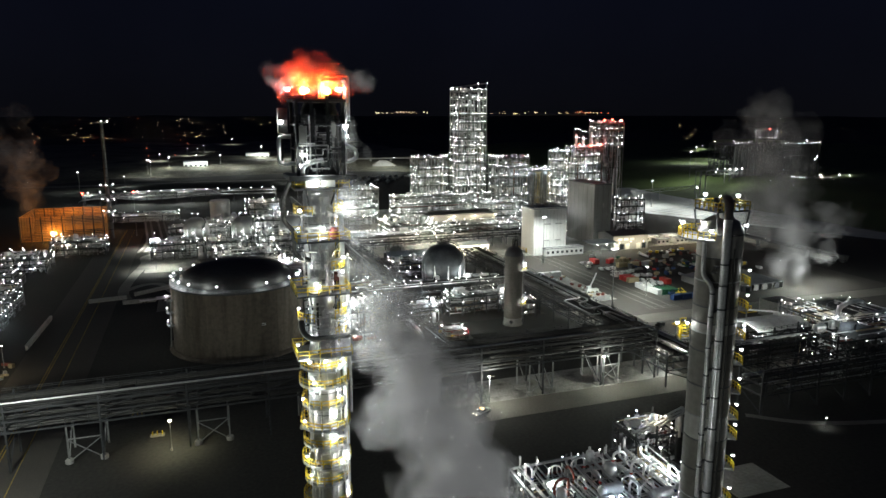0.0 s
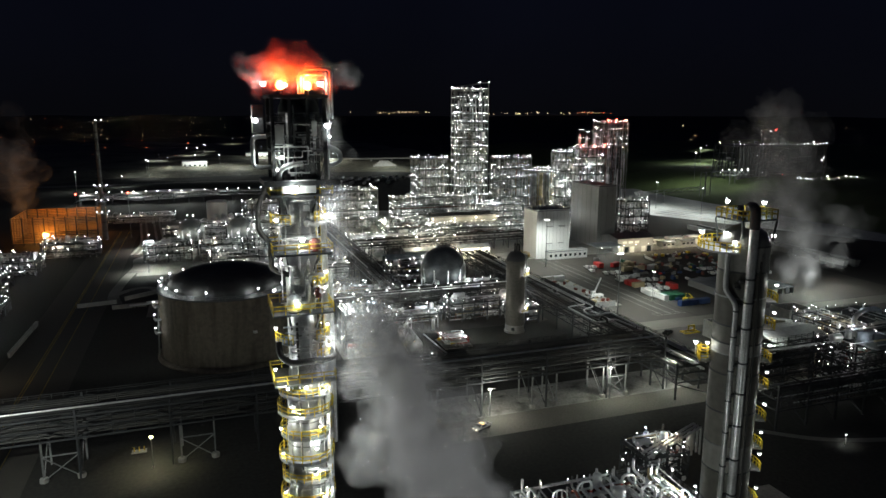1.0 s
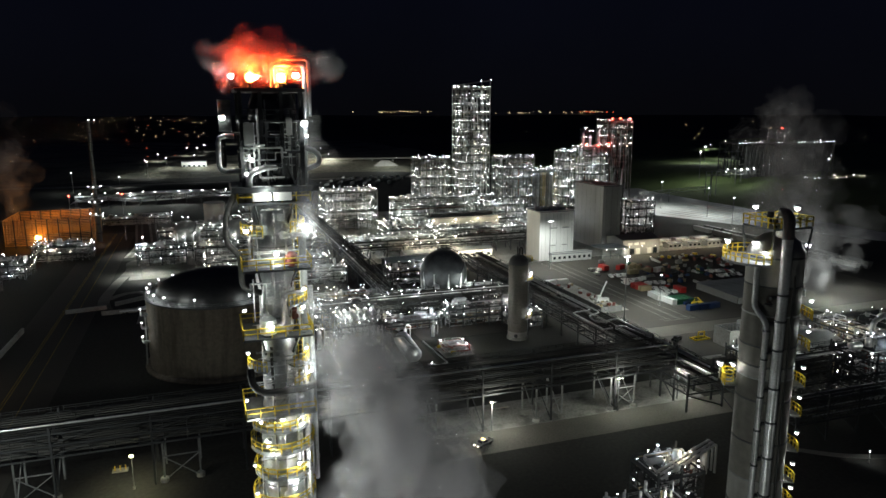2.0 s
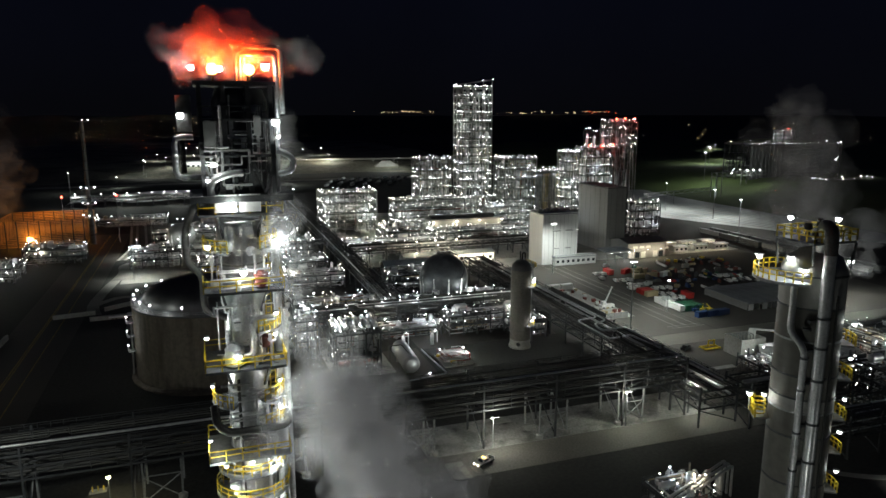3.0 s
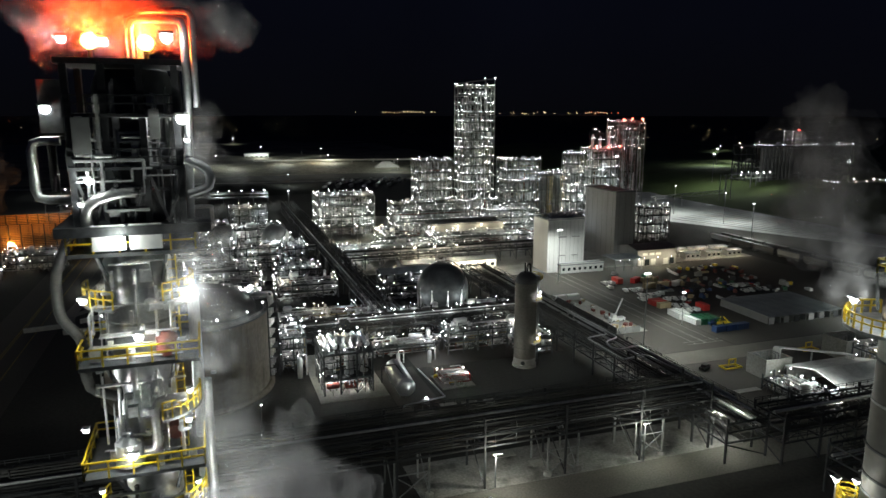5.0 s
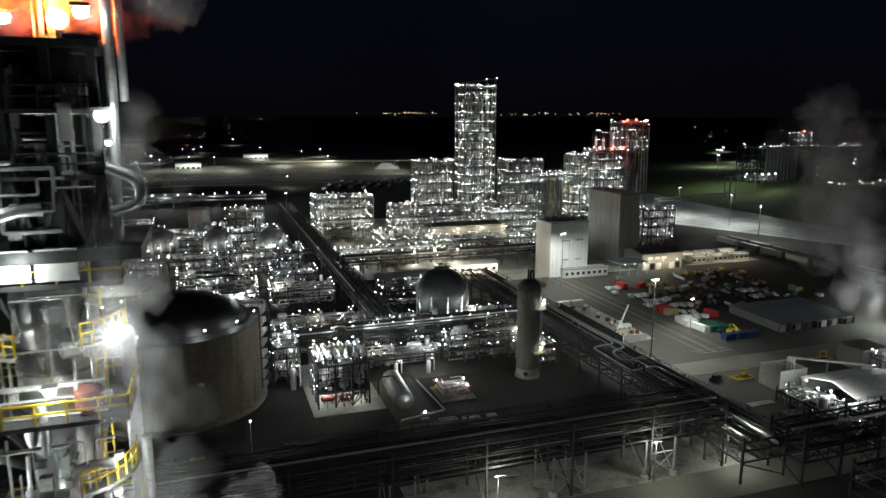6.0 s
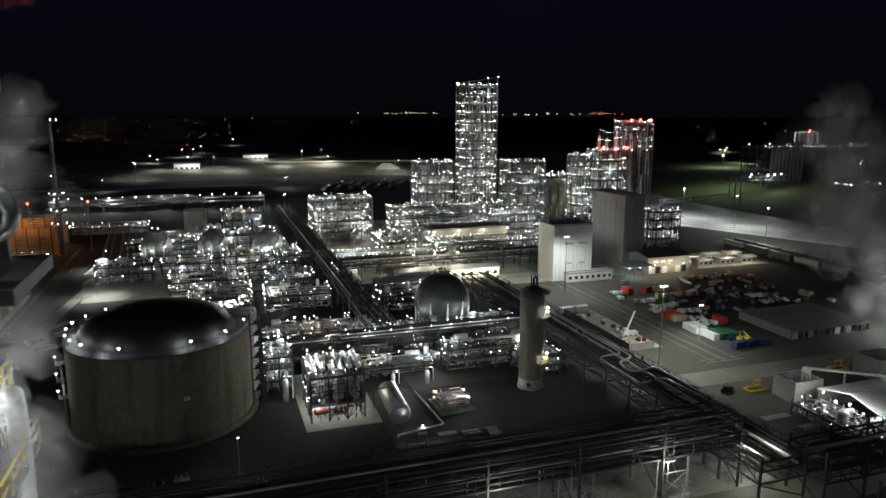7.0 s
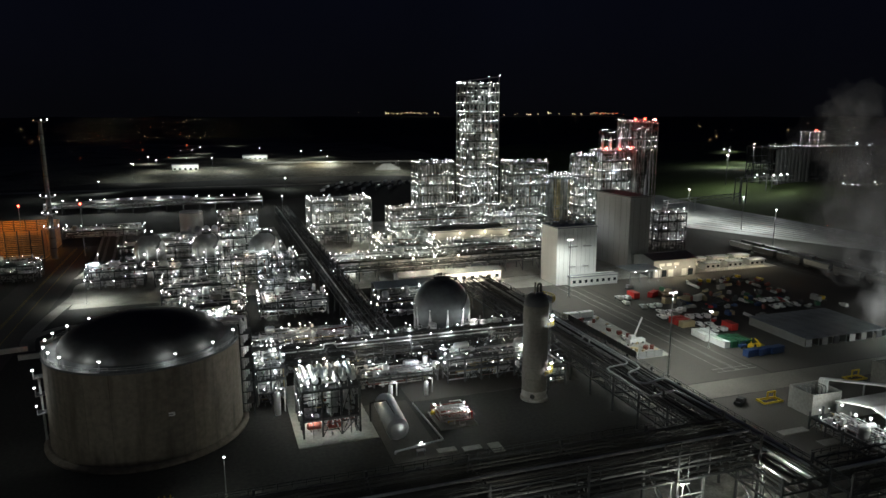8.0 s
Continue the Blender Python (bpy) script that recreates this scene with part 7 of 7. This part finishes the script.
# ---- concrete boxes and the silver shed (east) ----
for bx, by, w, d, h in ((193, 216.5, 10.5, 8.5, 6.6), (233, 222, 12, 10, 7.2)):
    t = thing("concrete_enclosure", "pale concrete block enclosure holding pipework", "enclosure", (bx, by, 0))
    for g in (Geo().box(-w / 2 + 0.2, 0, 0, 0.4, d, h), Geo().box(w / 2 - 0.2, 0, 0, 0.4, d, h), Geo().box(0, -d / 2 + 0.2, 0, w - 0.8, 0.4, h), Geo().box(0, d / 2 - 0.2, 0, w - 0.8, 0.4, h)):
        part("wall", g, CONCRETE, t)
    part("floor_slab", Geo().box(0, 0, 0.05, w - 0.8, d - 0.8, 0.3), DARK, t)
    for i in range(6):
        part("pipe", Geo().path(((-w / 2 + 1 + i * 1.4, -1, 0.3), (-w / 2 + 1 + i * 1.4, -1, h + 0.4), (-w / 2 + 1 + i * 1.4, 2.5, h + 0.4), (-w / 2 + 1 + i * 1.4, 2.5, 1)), 0.16, 7), STEEL, t, smooth=True)
    y_ = thing("lifting_frame", "yellow painted lifting frame on the ground", "lifting frame", (bx - w / 2 - 3.0, by + 6.5, 0.05), "lifting frames")
    part("frame", Geo().box(0, 0, 0.3, 7, 0.35, 0.5).box(0, 3, 0.3, 7, 0.35, 0.5).box(-3.2, 1.5, 0.3, 0.35, 3, 0.5).box(3.2, 1.5, 0.3, 0.35, 3, 0.5), YELLOW, y_)
    part("leg", Geo().box(3.2, 3, 0, 0.35, 0.35, 2.4).box(0.5, 3, 0, 0.35, 0.35, 2.4).box(1.9, 3, 2.2, 3.0, 0.35, 0.4), YELLOW, y_)
t = thing("pipe_bridge", "pale pipe bundle bridging from the enclosure to the silver shed", "pipes", (0, 0, 0))
for i in range(5):
    part("pipe", Geo().path(((197.0, 219 - i * 0.7, 3), (197.0, 219 - i * 0.7, 8.2 + i * 0.1), (214, 206 - i * 0.7, 8.2 + i * 0.1), (214, 206 - i * 0.7, 4)), 0.26, 8), WHITE, t, smooth=True)
post(t, 205.5, 211.5, 0, 8.0, 0.4, STEEL)
ss = thing("silver_shed", "long low shed with a shiny sloping metal roof", "shed", (205, 196, 0))
part("roof", Geo().add([(-13, -14, 4.4), (13, -14, 4.4), (13, 2, 8.2), (-13, 2, 8.2), (-13, 13, 5.6), (13, 13, 5.6), (-13, -14, 4.65), (13, -14, 4.65), (13, 2, 8.45), (-13, 2, 8.45), (-13, 13, 5.85), (13, 13, 5.85)],
     [(0, 3, 2, 1), (3, 4, 5, 2), (6, 7, 8, 9), (9, 8, 11, 10), (0, 1, 7, 6), (4, 10, 11, 5), (0, 6, 9, 3), (3, 9, 10, 4), (1, 2, 8, 7), (2, 5, 11, 8)]), SILVER, ss, "bare metal roof")
part("wall", Geo().box(12.7, 0, 0, 0.3, 26, 4.8), GREYWALL, ss)
part("wall", Geo().box(0, 12.6, 0, 25, 0.3, 5.2), GREYWALL, ss)
for i in range(7):
    post(ss, -12.6, -13 + i * 4.2, 0, 4.6, 0.3, STEEL)
for i in range(6):
    lamp(ss, -13.6, -12 + i * 4.4, 5.0 + (i % 2) * 0.9, 0.3)
    # light lifted above the roof, away from its lamp, to brighten the metal
    glow(205 - 14.5, 196 - 12 + i * 4.4, 8.8, 800)
steel_module("process_module", "lit pump and piping module beside the silver shed", 186, 194, 9, 26, (3.6,), 2, 5, 51, lamps=9, pipes=34, vessels=8, mat=MIDSTEEL, small=60, lamp_r=0.24, watts=260, glow_every=3, decks=0.4, rails=False, string=5)
steel_module("process_module", "bright piping module full of looped silver pipes", 236, 188, 34, 40, (5, 9.5), 4, 4, 52, lamps=14, pipes=70, vessels=16, mat=MIDSTEEL, small=90, lamp_r=0.3, watts=1100, glow_every=3, decks=0.4, group="east modules", string=5)
steel_module("process_module", "dark open steel module with a few lamps", 215, 164, 50, 16, (6, 10, 14), 6, 2, 53, lamps=6, pipes=44, vessels=8, mat=DARK, lamp_r=0.3, watts=600, glow_every=5, decks=0.3, group="east modules", string=5)
big = thing("looped_duct", "large silver duct looping over the east module", "duct", (236, 190, 0))
part("pipe", Geo().path(((-14, -6, 4), (-14, -6, 15), (-4, -2, 15), (4, 6, 12), (14, 6, 12), (14, 6, 3)), 0.9, 12, 3), CLAD, big, smooth=True)
part("pipe", Geo().path(((-10, -10, 4), (-10, -10, 13), (8, -10, 13), (8, -10, 4)), 0.6, 12, 2), CLAD, big, smooth=True)
rh = hall("red_shelter", 196, 120, 16, 20, 7, 0, BRICKRED, DARK, "dim red-brown shelter at the yard's edge", 0, flat=True)
sp = light_mast(161, 133, 3.0, 120, 1, r=0.2, label="low path lamp on a short post")

# ---- foreground piping unit ----
steel_module("process_module", "brightly lit low piping unit with looped silver pipes", 80, 116, 36, 24, (7.5,), 5, 3, 55, lamps=14, pipes=70, vessels=14, mat=MIDSTEEL, small=120, lamp_r=0.3, watts=1500, dark_pipes=0.05, glow_every=2, decks=0.9, post_w=0.4, string=5)
rng_f = random.Random(23)
for i in range(22):
    px_, py_ = 64 + (i % 8) * 4.2 + rng_f.uniform(-0.6, 0.6), 107 + (i // 8) * 7 + rng_f.uniform(-1, 1)
    t = thing("pipe_loop", "upright silver pipe loop on the low unit's deck", "pipe", (px_, py_, 7.6), "upright pipe loops", turn=rng_f.choice((0, 90, 180, 270)))
    h = rng_f.uniform(2.5, 5.0)
    part("pipe", Geo().path(((0, 0, 0), (0, 0, h), (1.8, 0, h + 0.3), (3.2, 0, h - 0.6), (3.2, 0, 0)), rng_f.choice((0.16, 0.22, 0.3)), 8, 0.8), CLAD if i % 9 else BRICKRED, t, smooth=True)
    part("valve", Geo().ball((0, 0, h * 0.5), 0.38, 8), rng_f.choice((REDP, BLUEP, STEEL, STEEL)), t)
for i in range(5):
    v = thing("gas_bottle", "pale upright gas receiver standing in a row", "vessel", (108.5 + i * 2.6, 146.5 - i * 1.0, 0), "gas receivers")
    part("shell", Geo().lathe([(0.9, 0), (0.9, 5.2), (0.5, 6.0), (0.15, 6.2)], n=14), WHITE, v, smooth=True)
t = thing("pipe_run", "bright pipe pair reaching over to the receivers", "pipes", (0, 0, 0))
for i in range(3):
    part("pipe", Geo().path(((98, 131 + i * 1.2, 8.4), (120, 140 + i * 1.2, 8.4), (120, 140 + i * 1.2, 1)), 0.3, 8), CLAD, t, smooth=True)
steel_module("process_module", "small dark steel frame with receivers behind", 104, 137, 12, 10, (4, 7.4), 2, 2, 56, lamps=3, pipes=16, vessels=4, mat=DARK, lamp_r=0.26, watts=500, glow_every=2, decks=0.3, string=5)
sheet("pavement_14", 112, 127, 112, 124, 0.05, 0.06, CONCRETE, "small tan paved square near the column", "pavement")

bank = thing("pipe_bank", "bank of parallel shining pipes on the low unit's deck", "pipes", (80, 116, 7.6))
rng_b = random.Random(5)
for i in range(26):
    u = -16.5 + i * 1.3
    r = rng_b.choice((0.14, 0.2, 0.28, 0.34))
    z1 = rng_b.uniform(0.5, 1.6)
    v0, v1 = rng_b.uniform(-11.5, -6), rng_b.uniform(5, 11.5)
    part("pipe", Geo().path(((u, v0, 0), (u, v0, z1), (u, rng_b.uniform(-4, 2), z1), (u + 0.6, v1, z1), (u + 0.6, v1, z1 + rng_b.uniform(0.8, 2.6))), r, 9), CLAD if i % 7 else PIPE, bank, smooth=True)

# ---- west side: road edge, barriers, heaps ----
for i, (bx, by, L, turn) in enumerate(((-42, 344, 16, 10), (-28, 336, 14, 4), (-62, 300, 40, 88), (-22, 356, 22, 35))):
    t = thing("pale_wall", "low pale retaining wall beside the road", "wall", (bx, by, 0), "low walls", turn=turn)
    part("wall", Geo().box(0, 0, 0, L, 0.8, 1.6), CONCRETE, t)
    part("coping", Geo().box(0, 0, 1.6, L + 0.2, 1.1, 0.2), CONCRETE, t)
for i in range(2):
    t = thing("flat_trailer", "pale flat trailer parked behind the tank", "trailer", (-22 + i * 7, 336 + i * 3, 0.06), "trailers", turn=8)
    part("bed", Geo().box(0, 0, 1.0, 12, 2.5, 0.4), WHITE, t)
    for u in (-4.5, -3.2, 4):
        for s in (-1, 1):
            part("wheel", shared(("wheel",), None, RUBBER), None, t, at=(u, s * 1.1, 0.4))
rng_w = random.Random(31)
for i in range(26):
    t = thing("scrap_pile", "heap of offcuts lit by a warm lamp", "scrap", (-70 + rng_w.uniform(-7, 7), 252 + rng_w.uniform(-14, 14), 0), "scrap piles", turn=rng_w.uniform(0, 180))
    part("piece", Geo().box(0, 0, 0, rng_w.uniform(1, 3.5), rng_w.uniform(0.5, 1.5), rng_w.uniform(0.4, 1.4)), rng_w.choice((TAN, CONCRETE, WHITE, BRICKRED)), t)
glow(-70, 250, 7, 1500, WARM)
light_mast(-66, 262, 8, 0, 1, LAMPW, WARM, 0.3, "lamp post with a warm lamp beside the scrap heap")
steel_module("process_module", "lit piping unit at the west road", -92, 320, 30, 60, (5, 10), 3, 6, 57, lamps=16, pipes=50, vessels=16, mat=MIDSTEEL, small=80, lamp_r=0.3, watts=1300, glow_every=5, decks=0.4, string=5)
for i, (bx, by) in enumerate(((18, 224), (36, 217), (-20, 205), (-14, 190), (4, 208))):
    t = thing("hydrant_guard", "small yellow guard posts round a hydrant", "guard posts", (bx, by, 0), "hydrant guards")
    for dx in (-1.2, 0, 1.2):
        part("guard_post", Geo().tube((dx, 0, 0), (dx, 0, 1.3), 0.14, 8), YELLOW, t)
    part("pad", Geo().box(0, 0, 0, 3.6, 2.0, 0.15), CONCRETE, t)

# ---- steam ----
def plume(name, label, spine, count, seed, material, spread=1.0, shells=(1.0, 0.82, 0.64)):
    """Steam as many thin rounded billows along a bent spine of (x, y, z, radius)."""
    rng = random.Random(seed)
    g = Geo()
    for i in range(count):
        u = (i + rng.random()) / count * (len(spine) - 1)
        k = min(int(u), len(spine) - 2)
        a, b = spine[k], spine[k + 1]
        x, y, z, r = (a[j] + (b[j] - a[j]) * (u - k) for j in range(4))
        x, y, z = x + rng.gauss(0, 0.42) * r * spread, y + rng.gauss(0, 0.3) * r * spread, z + rng.gauss(0, 0.35) * r
        s = r * rng.uniform(0.28, 0.62)
        for f in shells:
            k0 = len(g.v)
            g.ball((x, y, z), s * f, 16)
            for j in range(k0, len(g.v)):
                v = Vector(g.v[j])
                d = v - Vector((x, y, z))
                q = 1 + 0.75 * noise.noise(v * (1.4 / s) + Vector((seed, i, 0))) + 0.35 * noise.noise(v * (4.0 / s))
                g.v[j] = tuple(Vector((x, y, z)) + d * q)
    return solid(name, g, material, label, "steam", kind="stuff", smooth=True)


plume("steam_plume", "grey steam drifting up past the tall column", ((50, 93, 4, 8), (40, 91, 18, 9), (34, 90, 32, 8), (29.5, 89, 44, 6.5), (26.5, 88.5, 54, 5), (24, 88.5, 61, 3.4)), 200, 3, STEAM, 1.2, (1.0, 0.75))
plume("steam_plume", "thin grey steam thinning out beside the column head", ((24.6, 88.5, 54, 4), (22, 89, 65, 2.8), (20.2, 92, 75, 2.2), (19.6, 96.5, 85, 2.2)), 80, 4, STEAM_THIN, 1.1, (1.0, 0.75, 0.5))
plume("steam_plume", "thin flat steam veil round the column's beacons", ((10.5, 96.5, 91.0, 1.3), (13, 96, 90.8, 2.2), (16.5, 95.8, 91.1, 2.8), (20, 95.4, 90.4, 2.1), (24, 95, 90.0, 1.1)), 150, 5, STEAM_HEAD, 1.1, (1.0, 0.7))
plume("steam_plume", "grey steam rising from the yard's edge", ((281, 262, 3, 7), (288, 266, 14, 12), (292, 276, 28, 17), (296, 290, 44, 20), (302, 305, 60, 19), (306, 312, 78, 15), (312, 318, 92, 10)), 110, 7, STEAM_EAST, 1.5, (1.0, 0.7))
# two lights without fixtures, added to brighten the yard steam
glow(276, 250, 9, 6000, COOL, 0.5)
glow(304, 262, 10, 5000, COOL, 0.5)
plume("steam_plume", "orange lit steam above the ground flare", ((-110, 548, 18, 10), (-116, 556, 34, 15), (-116, 560, 50, 18), (-126, 564, 68, 16)), 44, 9, STEAM_FAR, 1.0, (1.0, 0.7))
# one more light at the yard steam's base, no fixture built
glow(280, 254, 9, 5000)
